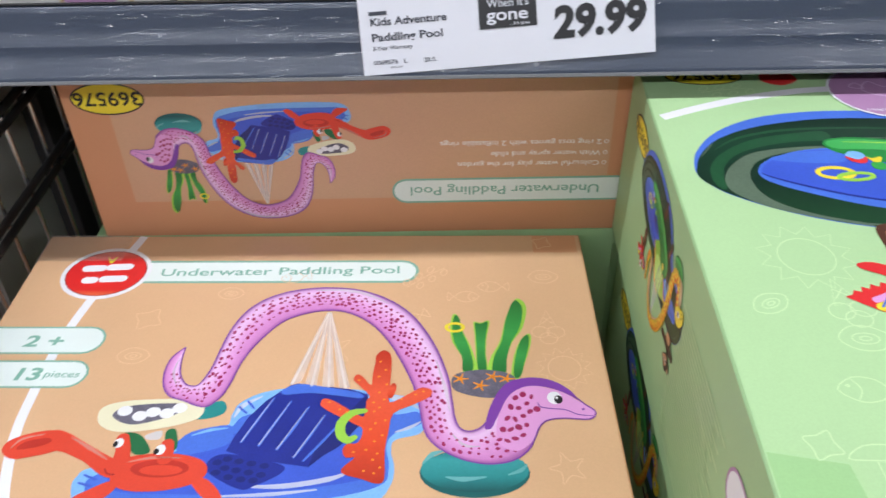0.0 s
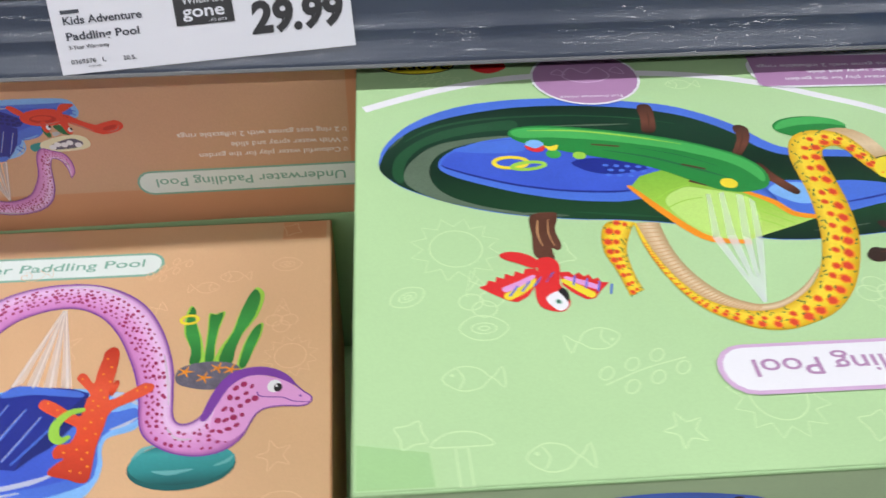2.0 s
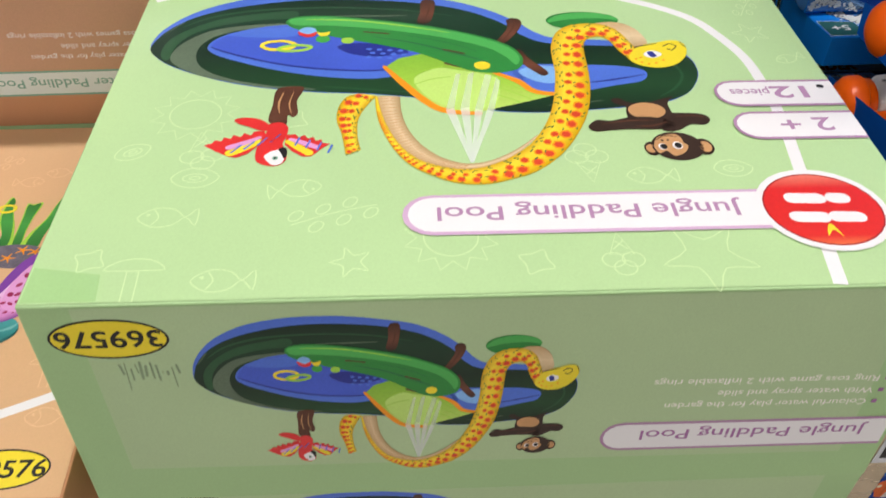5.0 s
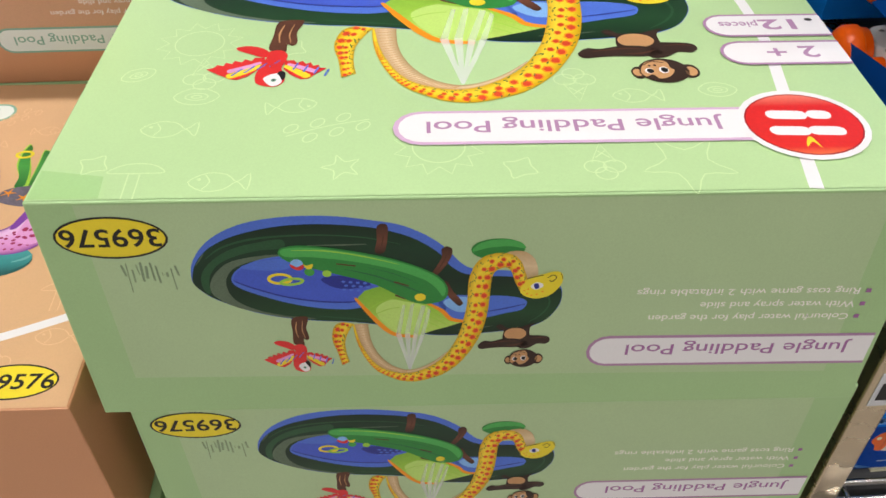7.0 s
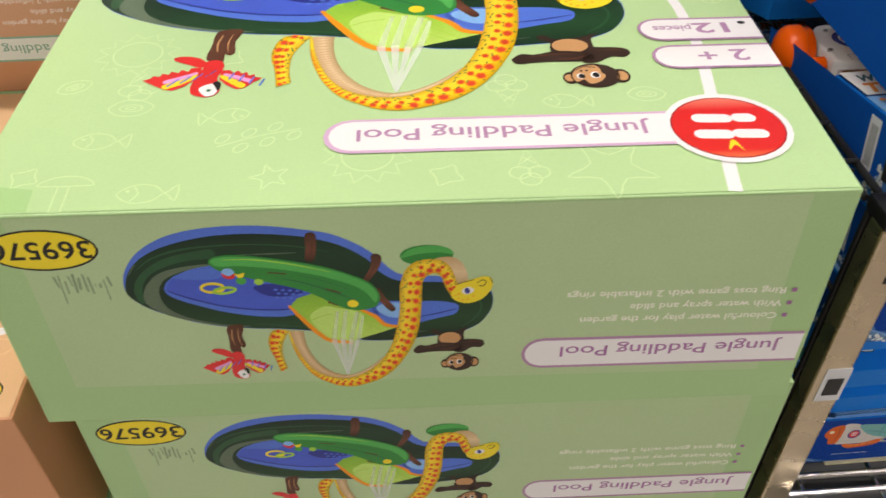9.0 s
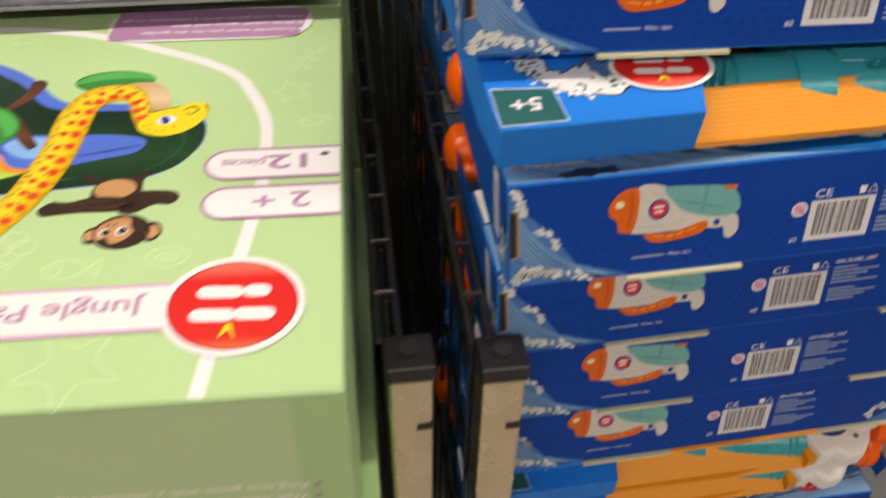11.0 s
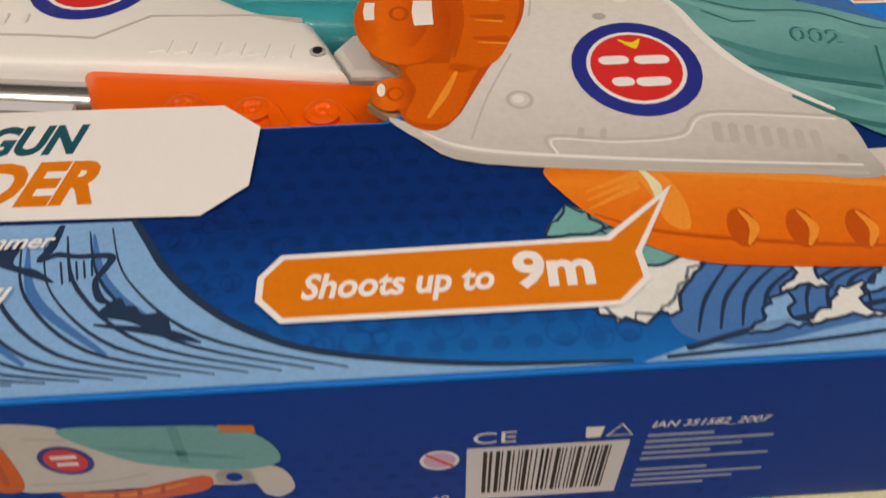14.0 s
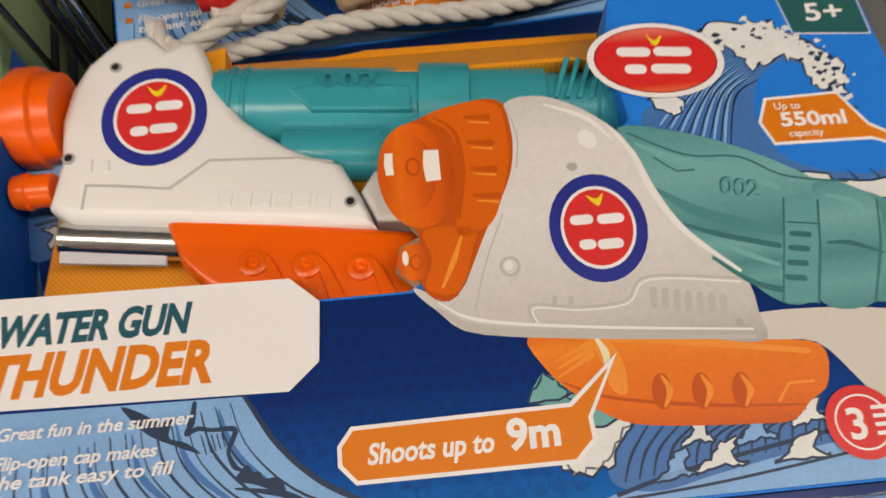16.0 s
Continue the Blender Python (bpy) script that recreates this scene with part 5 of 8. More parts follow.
    p.flat("coral_twig", [(316.7, 201.1), (317.8, 209.6), (320.9, 212.8), (322.8, 208.5), (320.1, 199)], 16.4, CORAL, parent=co)
    rnd = random.Random(4)
    p.many("coral_speckle", [Print.oval_points(x + rnd.uniform(-1.5, 1.5), y + rnd.uniform(-1.5, 1.5), 1.0, 0.9, 0, 6) for x, y in [(310.1, 235), (314.1, 226.5), (310.5, 219.3), (314.4, 210.6), (309.9, 204.7), (314.5, 197.9), (308.2, 195.8), (312.8, 188.7), (307.4, 185.6), (315.9, 179.7), (310.6, 175.7), (306.4, 169.9), (314.4, 167), (310.3, 160.3), (305.4, 154.7), (313.3, 152), (309.4, 144.7), (315.7, 140.3), (304.1, 136.7), (311, 134.1), (326.7, 198), (336.6, 202.2), (343.4, 205.3), (283, 189.6), (290.7, 185.6), (276.4, 194.7), (294.9, 216), (295.7, 152.8)]], 17, ORANGE_INK, parent=co)
    p.stroke("printed_ring", [(301.7, 187.1), (292.4, 184.6), (286.2, 175.6), (287.3, 165.9), (292.4, 161.7), (296.8, 164.1)], [4, 6, 7, 7, 6, 4], 17, LIME, parent=co)
    # clam
    cl = p.flat("printed_clam", [(113.2, 181.1), (114.5, 190.2), (127.5, 195.4), (151.4, 197.6), (174.1, 197.1), (186.2, 191.4), (186.4, 182.3), (177.5, 176.3), (155.3, 170.3), (132.2, 168.3), (118.7, 173.1)], 8, CREAM)
    p.flat("clam_mouth", [(123.7, 182.1), (129.9, 190.3), (152.6, 193.4), (171.5, 192.9), (171, 185.8), (156.9, 178.7), (138.1, 174.7)], 9, ROCK, parent=cl)
    p.many("clam_pearl", [Print.oval_points(x, y, 5.4, 4.6, 0, 12) for x, y in [(131.1, 186.7), (143, 182.2), (151.6, 185.7), (161.6, 184.7), (169.6, 189.3)]], 10, WHITE, cl)
    # crab
    cb = p.flat("printed_crab", [(137.7, 133.3), (141.4, 144.9), (153.9, 149.1), (172.7, 150.5), (190.8, 147.4), (200.4, 141.1), (201, 132.3), (191.6, 125.3), (173.6, 121), (155.1, 120.9), (143.9, 124.6)], 10, RED_SOFT)
    p.oval("crab_back", 169.7, 138.3, 19.6, 7.0, 11, CORAL_DEEP, parent=cb)
    p.oval("crab_hollow", 170.8, 137, 14.4, 4.1, 11.4, RED_SOFT, parent=cb)
    p.flat("crab_arm", [(87.5, 169.1), (97.8, 167.2), (111.6, 159.6), (129, 149.9), (141.5, 142.2), (139.7, 131.5), (130.7, 133.7), (117.6, 143), (101.6, 150.7), (93.4, 153.9)], 11, RED_SOFT, parent=cb)
    p.flat("crab_leg", [(119.5, 115.2), (128.7, 122.4), (140, 128.5), (145.3, 123.8), (136.2, 113.6)], 9.5, RED_SOFT, parent=cb)
    p.flat("crab_leg", [(193.3, 127.5), (201.3, 131), (211.9, 122.4), (215.8, 114.9), (206, 114.8)], 9.5, RED_SOFT, parent=cb)
    cw = p.flat("crab_claw", [(58.1, 151), (58.3, 159.4), (69.6, 166.2), (88.1, 169.6), (100.8, 163.4), (102.1, 157.7), (93.2, 151.6), (81.1, 147.8), (67.4, 145.5)], 12, RED_SOFT, parent=cb)
    p.flat("claw_hollow", [(67.2, 153.3), (70.8, 159.5), (84.4, 162.9), (88.7, 160), (80.4, 155.3)], 12.5, CORAL_DEEP, parent=cb)
    p.strokes("claw_shine", [([(62.9, 154.3), (67.5, 161.8), (81.5, 166.2)], [0.6, 2, 0.6], False, True), ([(101.6, 163.4), (117.3, 154.5), (132.1, 145.3)], [0.6, 3, 0.6], False, True), ([(146.2, 143.1), (162.3, 146.8), (181.4, 146.9)], [0.6, 2.4, 0.6], False, True)], 13, CORAL_PALE, parent=cb)
    p.stroke("crab_mouth", [(133.1, 137.7), (135.9, 134.1), (140.7, 133.3)], 1.0, 13, RED_DARK, parent=cb)
    p.strokes("crab_stalk", [([(141.7, 144), (140.3, 153.2), (137.2, 162.6)], [12, 10, 9], False, True), ([(170.7, 146.8), (169.9, 152.3), (169.5, 157.9)], [11, 11, 9], False, True)], 13, RED_SOFT, parent=cb)
    p.many("crab_eye", [Print.oval_points(135.7, 158.8, 3.5, 4.0), Print.oval_points(165.8, 153.3, 3.5, 4.4)], 14, WHITE, cb)
    p.many("crab_pupil", [Print.oval_points(133.7, 157.8, 1.6, 2.5), Print.oval_points(163.5, 151.9, 1.8, 2.4)], 15, BLACK, cb)


# ---------------------------------------------------------------- paddling pool cartons
CW, CD, CH = 0.474, 0.387, 0.172   # width, depth and height of a carton
TOPFACE = Matrix.Identity(4)
LEFT = Matrix.Rotation(radians(-90), 4, "Z") @ Matrix.Rotation(radians(90), 4, "X")   # x of the print runs from back to front


def carton(m, side_mat, edge_mat, label, group, name="paddling_pool_carton", height=CH, lean=0.0, splay=0.0):
    """A carton whose front top left corner is the origin, x to the right, y to the back; lean pushes the foot of the front outward, splay its right end."""
    c = thing(name, m, label, "toy box", group)
    bm = box(0, 0, -height, CW, CD, 0, 0.0009)
    rnd = random.Random(round(m.translation.x * 1000 + m.translation.z * 777))
    for v in bm.verts:
        if v.co.y < 0.01:
            v.co.y -= math.tan(radians(lean)) * -v.co.z
            if v.co.x > 0.4:
                v.co.x += splay
        if abs(v.co.z) < 0.01 or abs(v.co.z + height) < 0.01:
            v.co += Vector((rnd.uniform(-1, 1), rnd.uniform(-1, 1), rnd.uniform(-1, 1))) * 0.0001
    part("board", bm, side_mat, c)
    return c


def jungle_front(c, lean=0.0, height=CH):
    f = Print(c, pose(0, 0, 0, -lean) @ FRONT, 8)
    W, H = CW * 1000, height * 1000
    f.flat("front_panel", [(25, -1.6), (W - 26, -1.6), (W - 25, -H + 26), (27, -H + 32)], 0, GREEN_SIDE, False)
    number_oval(f, 39.2, -23, 29.8, 14, 1, 180)
    rnd = random.Random(8)
    f.strokes("scuffing", [([(x, -40 - rnd.uniform(0, 8)), (x + rnd.uniform(-1, 1), -47 - rnd.uniform(0, 14))], rnd.uniform(0.5, 1.6), False, False) for x in [40 + 2.6 * i for i in range(12)]], 1, SCUFF)
    jungle_picture(f.moved(68.5, -185.8, 0.5485, 0.5534, 0.6, 10))
    f = f.moved(0, 0, 1, 1, -0.6)
    f.flat("title_edge", Print.pill_points(300, -124.6, W - 2, -98.8, True, False), 1, LILAC, False)
    f.flat("title_band", Print.pill_points(302, -122.6, W - 2, -101.0, True, False), 2, WHITE, False)
    f.words("Jungle Paddling Pool", 458.5, -106.6, 9.0, 3, LILAC_TEXT, 180, bold=0.008, span=136)
    for x, y, w, t in ((451.6, -65.0, 127.5, "Ring toss game with 2 inflatable rings"), (451.2, -75.0, 90, "With water spray and slide"), (450.8, -84.8, 117.5, "Colourful water play for the garden")):
        f.words(t, x, y + 2.2, 5.0, 2, GREY_TEXT, 180, bold=0.012, span=w)
        f.many("bullet", [[(x + 3, y - 1.5), (x + 6, y - 1.5), (x + 6, y + 1.5), (x + 3, y + 1.5)]], 2, LILAC_TEXT)


def jungle_left(c):
    s = Print(c, LEFT, 8)
    # the drawing's x runs from the back edge, at minus depth, to the front edge at zero
    p = s.moved(-CD * 1000, 0, 1)
    number_oval(p, 60, -28, 26, 12, 1, 180)
    jungle_picture(p.moved(70, -14 - 308 * 0.45, 0.42, 0.45, 0, 10))
    lines = [[(226 + 2 * (i % 3), -40 - 4.2 * i), (330 - 5 * ((i * 7) % 5), -40 - 4.2 * i), (330 - 5 * ((i * 7) % 5), -38.6 - 4.2 * i), (226 + 2 * (i % 3), -38.6 - 4.2 * i)] for i in range(26)]
    p.many("small_print", lines, 1, DOODLE_G)
    p.flat("title_edge", Print.pill_points(340, -60, 386, -30, True, False), 1, LILAC, False)
    p.flat("title_band", Print.pill_points(342, -58, 386, -32, True, False), 2, WHITE, False)


GROUP_G = "green jungle pool cartons in the stack"
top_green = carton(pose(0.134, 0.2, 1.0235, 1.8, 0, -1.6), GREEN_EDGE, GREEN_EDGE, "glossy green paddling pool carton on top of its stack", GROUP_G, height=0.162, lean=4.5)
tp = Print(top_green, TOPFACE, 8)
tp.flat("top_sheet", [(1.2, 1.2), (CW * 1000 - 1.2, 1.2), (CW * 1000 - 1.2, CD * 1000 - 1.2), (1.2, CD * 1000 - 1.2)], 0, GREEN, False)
tp.strokes("white_arc", [([(6, 307), (42, 323), (83, 337), (129, 346), (200, 348), (260, 342), (308, 328), (342, 311), (376, 293), (402, 272), (416, 245), (425, 217), (427, 188), (426, 146), (419, 94), (406, 1)], 7.6, False, True)], 1, WHITE, round_ends=False)
doodles(tp, DOODLE_G, [("sun", 60, 158, 26, 0), ("shell", 70, 95, 15, 0), ("cone", 70, 120, 15, 10), ("fish", 60, 62, 15, 0), ("fish", 128, 84, 14, 190), ("leaf", 150, 62, 22, 20), ("sun", 212, 42, 24, 0), ("star", 160, 25, 11, 0), ("palm", 52, 18, 17, 0), ("fish", 96, 14, 15, 0), ("flower", 255, 22, 11, 0), ("cone", 300, 26, 13, 0), ("star", 345, 24, 26, 15), ("shell", 30, 120, 12, 30), ("flower", 120, 150, 12, 0), ("fish", 330, 90, 14, 0), ("cone", 296, 104, 15, 180), ("fish", 268, 110, 11, 30), ("star", 440, 250, 14, 0), ("leaf", 450, 290, 16, 60), ("fish", 456, 215, 10, 20), ("flower", 28, 30, 10, 0), ("shell", 380, 95, 13, 0), ("fish", 245, 330, 12, 0), ("leaf", 60, 345, 18, 10)], 2)
jungle_picture(tp.moved(0, 0, 1, 1, 0, 12))
number_oval(tp, 47, 366, 29, 13, 2, 180)
tp.flat("red_badge", [(88, 360), (94, 374), (110, 372), (115, 360), (101, 352)], 2, RED)
up = tp.moved(-1.3, 5.7, 1)
rl = up.oval("round_label", 175, 336, 42, 37.5, 30, WHITE)
up.oval("label_field", 175, 336, 40, 35.5, 31, LILAC, 0, rl)
up.strokes("label_drawing", [([(158, 338), (166, 350), (176, 342), (186, 350), (194, 338), (184, 330), (168, 330)], 1.2, True, True), ([(150, 342), (156, 348), (160, 340)], 1.0, True, True), ([(196, 344), (202, 350), (206, 340)], 1.0, True, True)], 32, LILAC_PALE, parent=rl)
up.words("Pool dimensions inflated", 175, 311, 3.4, 32, WHITE, 180, "CENTER", span=46, parent=rl)
rb = tp.flat("text_label", Print.pill_points(302, 320, 453, 371), 30, WHITE, False)
tp.flat("text_label_field", [(307, 323), (304.5, 328), (308, 367), (446, 364), (450, 358), (443, 324), (440, 321.5)], 31, LILAC, False, parent=rb)
for y, w, t in ((350, 128, "Ring toss game with 2 inflatable rings"), (340.5, 92, "With water spray and slide"), (331, 112, "Colourful water play for the garden")):
    tp.words(t, 440, y + 3, 4.8, 32, WHITE, 180, bold=0.01, span=w, parent=rb)
    tp.oval("bullet", 443.5, y + 0.6, 1.3, 1.3, 32, WHITE, 0, rb)
for y0, y1, x0 in ((121.5, 150.5, 393), (156.5, 186.5, 391)):
    tp.flat("pill_edge", Print.pill_points(x0, y0, CW * 1000 - 1.6, y1, True, False), 30, LILAC, False)
    tp.flat("pill", Print.pill_points(x0 + 2, y0 + 2.2, CW * 1000 - 1.6, y1 - 2.2, True, False), 31, WHITE, False)
tp.words("2 +", 456, 143, 14, 32, LILAC, 180, bold=0.02, span=33)
tp.words("12", 458, 178.5, 13.5, 32, LILAC, 180, bold=0.03, span=24)
tp.words("pieces", 428, 176, 8, 32, LILAC, 180, bold=0.02, span=26)
tp.oval("torn_speck", 463.4, 178.3, 2.6, 2.0, 33, BLACK)
tp.flat("title_shadow", Print.pill_points(186.5, 42.5, 390, 75, True, False), 29, LILAC_PALE, False)
tp.flat("title_band", Print.pill_points(189.5, 45, 390, 72.8, True, False), 30, WHITE, False)
tp.words("Jungle Paddling Pool", 373, 64.5, 11.6, 31, LILAC, 180, bold=0.012, span=169)
brand_oval(tp, 418.5, 57.5, 36.5, 34, 34, 177)
tp.flat("corner_overprint", [(2, 2), (38, 2), (36, 20), (2, 26)], 1, GREEN_PATCH, False)
jungle_front(top_green, 4.5, 0.162)
jungle_left(top_green)
for k, (x, y, z, rz) in enumerate([(0.145, 0.200, 0.8592, -1.2), (0.138, 0.212, 0.6860, -1.8), (0.144, 0.206, 0.5128, -0.6)]):
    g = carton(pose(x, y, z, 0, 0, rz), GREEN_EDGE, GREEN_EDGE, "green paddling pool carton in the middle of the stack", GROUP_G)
    jungle_front(g)
    if k == 0:
        jungle_left(g)


def reef_front(c):
    """The apricot carton's long side, printed upside down to the shopper."""
    f = Print(c, FRONT, 8)
    W, H = CW * 1000, CH * 1000
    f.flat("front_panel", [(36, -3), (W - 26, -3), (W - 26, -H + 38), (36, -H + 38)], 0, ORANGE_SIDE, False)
    number_oval(f, 38, -33, 30, 14.5, 1, 180)
    reef_picture(f.moved(295, 16.3, 0.541, 0.5363, 180, 12))
    f.flat("title_edge", Print.pill_points(262, -140, W - 2, -114.5, True, False), 1, SAGE, False)
    f.flat("title_band", Print.pill_points(264, -138, W - 2, -116.5, True, False), 2, MINT, False)
    f.words("Underwater Paddling Pool", 443, -123.4, 9.0, 3, SAGE, 180, bold=0.012, span=164)
    for y, w, t in ((-80.4, 135, "2 ring toss games with 2 inflatable rings"), (-91, 92.5, "With water spray and slide"), (-101, 120, "Colourful water play for the garden")):
        f.words(t, 440, y + 2.2, 5.0, 2, GREY_TEXT, 180, bold=0.012, span=w)
        f.ring("bullet", 444, y, 1.6, 1.6, 0.6, 2, GREY_TEXT)


GROUP_O = "apricot reef pool cartons in the stack"
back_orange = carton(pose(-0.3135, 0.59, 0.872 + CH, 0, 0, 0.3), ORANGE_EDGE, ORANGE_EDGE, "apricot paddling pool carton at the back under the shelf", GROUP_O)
reef_front(back_orange)
under = carton(pose(-0.325, 0.593, 0.8708, 0, 0, 0.0), GREEN_EDGE, GREEN_EDGE, "green paddling pool carton under an apricot one", GROUP_G)
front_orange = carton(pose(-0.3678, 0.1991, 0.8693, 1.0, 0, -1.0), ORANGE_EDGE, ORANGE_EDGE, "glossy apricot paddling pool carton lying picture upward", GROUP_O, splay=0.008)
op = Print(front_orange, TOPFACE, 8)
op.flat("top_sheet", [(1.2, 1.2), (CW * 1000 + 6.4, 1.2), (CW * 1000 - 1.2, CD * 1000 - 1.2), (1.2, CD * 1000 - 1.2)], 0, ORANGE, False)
op.stroke("white_arc", [(85, 386), (68, 316), (59, 260), (58, 205), (63, 155), (86, 90), (130, 46), (210, 26), (300, 30)], 7.5, 1, WHITE, round_ends=False)
doodles(op, DOODLE_O, [("cone", 437, 270, 15, 0), ("sun", 446, 228, 20, 0), ("fish", 395, 318, 12, 0), ("fish", 372, 306, 12, 180), ("shell", 438, 330, 14, 0), ("flower", 120, 280, 14, 0), ("star", 270, 246, 18, 0), ("fish", 330, 280, 13, 30), ("shell", 120, 240, 14, 0), ("leaf", 340, 330, 18, 40), ("palm", 446, 100, 16, 0), ("star", 440, 140, 13, 0), ("fish", 456, 60, 14, 0), ("cone", 420, 40, 14, 20), ("flower", 440, 375, 10, 0), ("leaf", 380, 60, 18, 70), ("fish", 230, 330, 12, 10), ("shell", 180, 310, 12, 0)], 2)
reef_picture(op.moved(0, 0, 1, 1, 0, 12))
op.flat("title_shadow", Print.pill_points(80, 323, 334, 352, False, True), 1, SAGE, False)
op.flat("title_band", Print.pill_points(80, 325.5, 331.5, 349.5, False, True), 2, MINT, False)
op.words("Underwater Paddling Pool", 113.5, 332, 9.6, 3, SAGE, 0.9, bold=0.014, span=203)
brand_oval(op, 67, 336, 38, 33, 4, 3)
for y0, y1, x1, t in ((242, 271.5, 93, "2 +"), (208, 235.5, 92, "13")):
    op.flat("pill_edge", Print.pill_points(1.6, y0, x1, y1, False, True), 2, SAGE, False)
    op.flat("pill", Print.pill_points(1.6, y0 + 1.8, x1 - 1.8, y1 - 1.8, False, True), 3, MINT, False)
    op.words(t, 30 if "+" in t else 34, y0 + 8, 12, 4, SAGE, bold=0.04, shear=0.1, span=31 if "+" in t else 19)
op.words("pieces", 58.5, 218.5, 6.6, 4, SAGE, bold=0.014, shear=0.1, span=27)
op.flat("corner_overprint", [(432, 362), (470, 362), (470, 385), (432, 385)], 1, ORANGE_PATCH, False)
number_oval(op, 439.5, 22, 30, 14.5, 3, 0)
op.stroke("white_arc", [(300, 30), (360, 44), (412, 58), (472, 84)], 7.5, 1, WHITE, round_ends=False)
sl = part("tape", box(-0.0003, 0.352, -0.02, 0.075, CD + 0.0003, 0.0009), TAPE, front_orange, "clear packing tape over the corner")
for k in range(3):
    o = carton(pose(-0.352 - 0.004 * k, 0.196, 0.8685 - (k + 1) * (CH + 0.001), 0.3, 0, 0.2), ORANGE_EDGE if k % 2 else GREEN_EDGE, ORANGE_EDGE, ("apricot" if k % 2 else "green") + " paddling pool carton under the display one", GROUP_O if k % 2 else GROUP_G)
for k in range(2):
    carton(pose(-0.33, 0.595, 0.8708 - (k + 1) * (CH + 0.001)), GREEN_EDGE, GREEN_EDGE, "green paddling pool carton low in the back stack", GROUP_G)
    carton(pose(0.15, 0.60, 1.02 - k * (CH + 0.001)), GREEN_EDGE, GREEN_EDGE, "green paddling pool carton in the back row", GROUP_G)

# ---------------------------------------------------------------- water gun packs
PW, PD, PF, PB = 370, 213, 68, 27.4   # length, depth, front height and back height, in millimetres


def wedge(pts, top, lift=0.0):
    """An outline in millimetres, from a level top down to the sloping base of the pack."""
    bm = bmesh.new()
    a = [bm.verts.new((x / 1000, y / 1000, top / 1000)) for x, y in pts]
    b = [bm.verts.new((x / 1000, y / 1000, (-PF + (PF - PB) * y / PD + lift) / 1000)) for x, y in pts]
    k = len(pts)
    bm.faces.new(a)
    bm.faces.new(b[::-1])
    for i in range(k):
        j = (i + 1) % k
        bm.faces.new((a[i], b[i], b[j], a[j]))
    bmesh.ops.recalc_face_normals(bm, faces=bm.faces)
    return bm


def slab(pts, z0, z1, smooth=True, bevel=0.0, n=5, seg=3):
    """An outline in millimetres with a rounded top edge."""
    bm = bmesh.new()
    out = spline(pts, True, n) if smooth else [Vector(p) for p in pts]
    f = bm.faces.new([bm.verts.new((p[0] / 1000, p[1] / 1000, z0 / 1000)) for p in out])
    f.normal_update()
    if f.normal.z > 0:
        f.normal_flip()
    made = bmesh.ops.extrude_face_region(bm, geom=[f])
    vs = [v for v in made["geom"] if isinstance(v, bmesh.types.BMVert)]
    for v in vs:
        v.co.z = z1 / 1000
    bmesh.ops.recalc_face_normals(bm, faces=bm.faces)
    if bevel:
        top = [e for e in bm.edges if all(abs(v.co.z - z1 / 1000) < 1e-6 for v in e.verts)]
        bmesh.ops.bevel(bm, geom=top, offset=bevel / 1000, segments=seg, profile=0.5, affect="EDGES", clamp_overlap=True)
    return bm


def lathe(axis0, axis1, rings, n=20):
    """A turned body from axis0 to axis1; rings of (share of the way, radius), in millimetres."""
    a, b = Vector(axis0) / 1000, Vector(axis1) / 1000
    q = (b - a).to_track_quat("Z", "Y")
    bm, rows = bmesh.new(), []
    for t, r in rings:
        rows.append([bm.verts.new(a.lerp(b, t) + q @ Vector((r / 1000 * math.cos(i * 2 * math.pi / n), r / 1000 * math.sin(i * 2 * math.pi / n), 0))) for i in range(n)])
    for u, v in zip(rows, rows[1:]):
        for i in range(n):
            bm.faces.new((u[i], u[(i + 1) % n], v[(i + 1) % n], v[i]))
    bm.faces.new(rows[0][::-1])
    bm.faces.new(rows[-1])
    bmesh.ops.recalc_face_normals(bm, faces=bm.faces)
    return bm


def soft(ob, angle=40):
    for f in ob.data.polygons:
        f.use_smooth = True
    ob.data.set_sharp_from_angle(angle=radians(angle))
    return ob


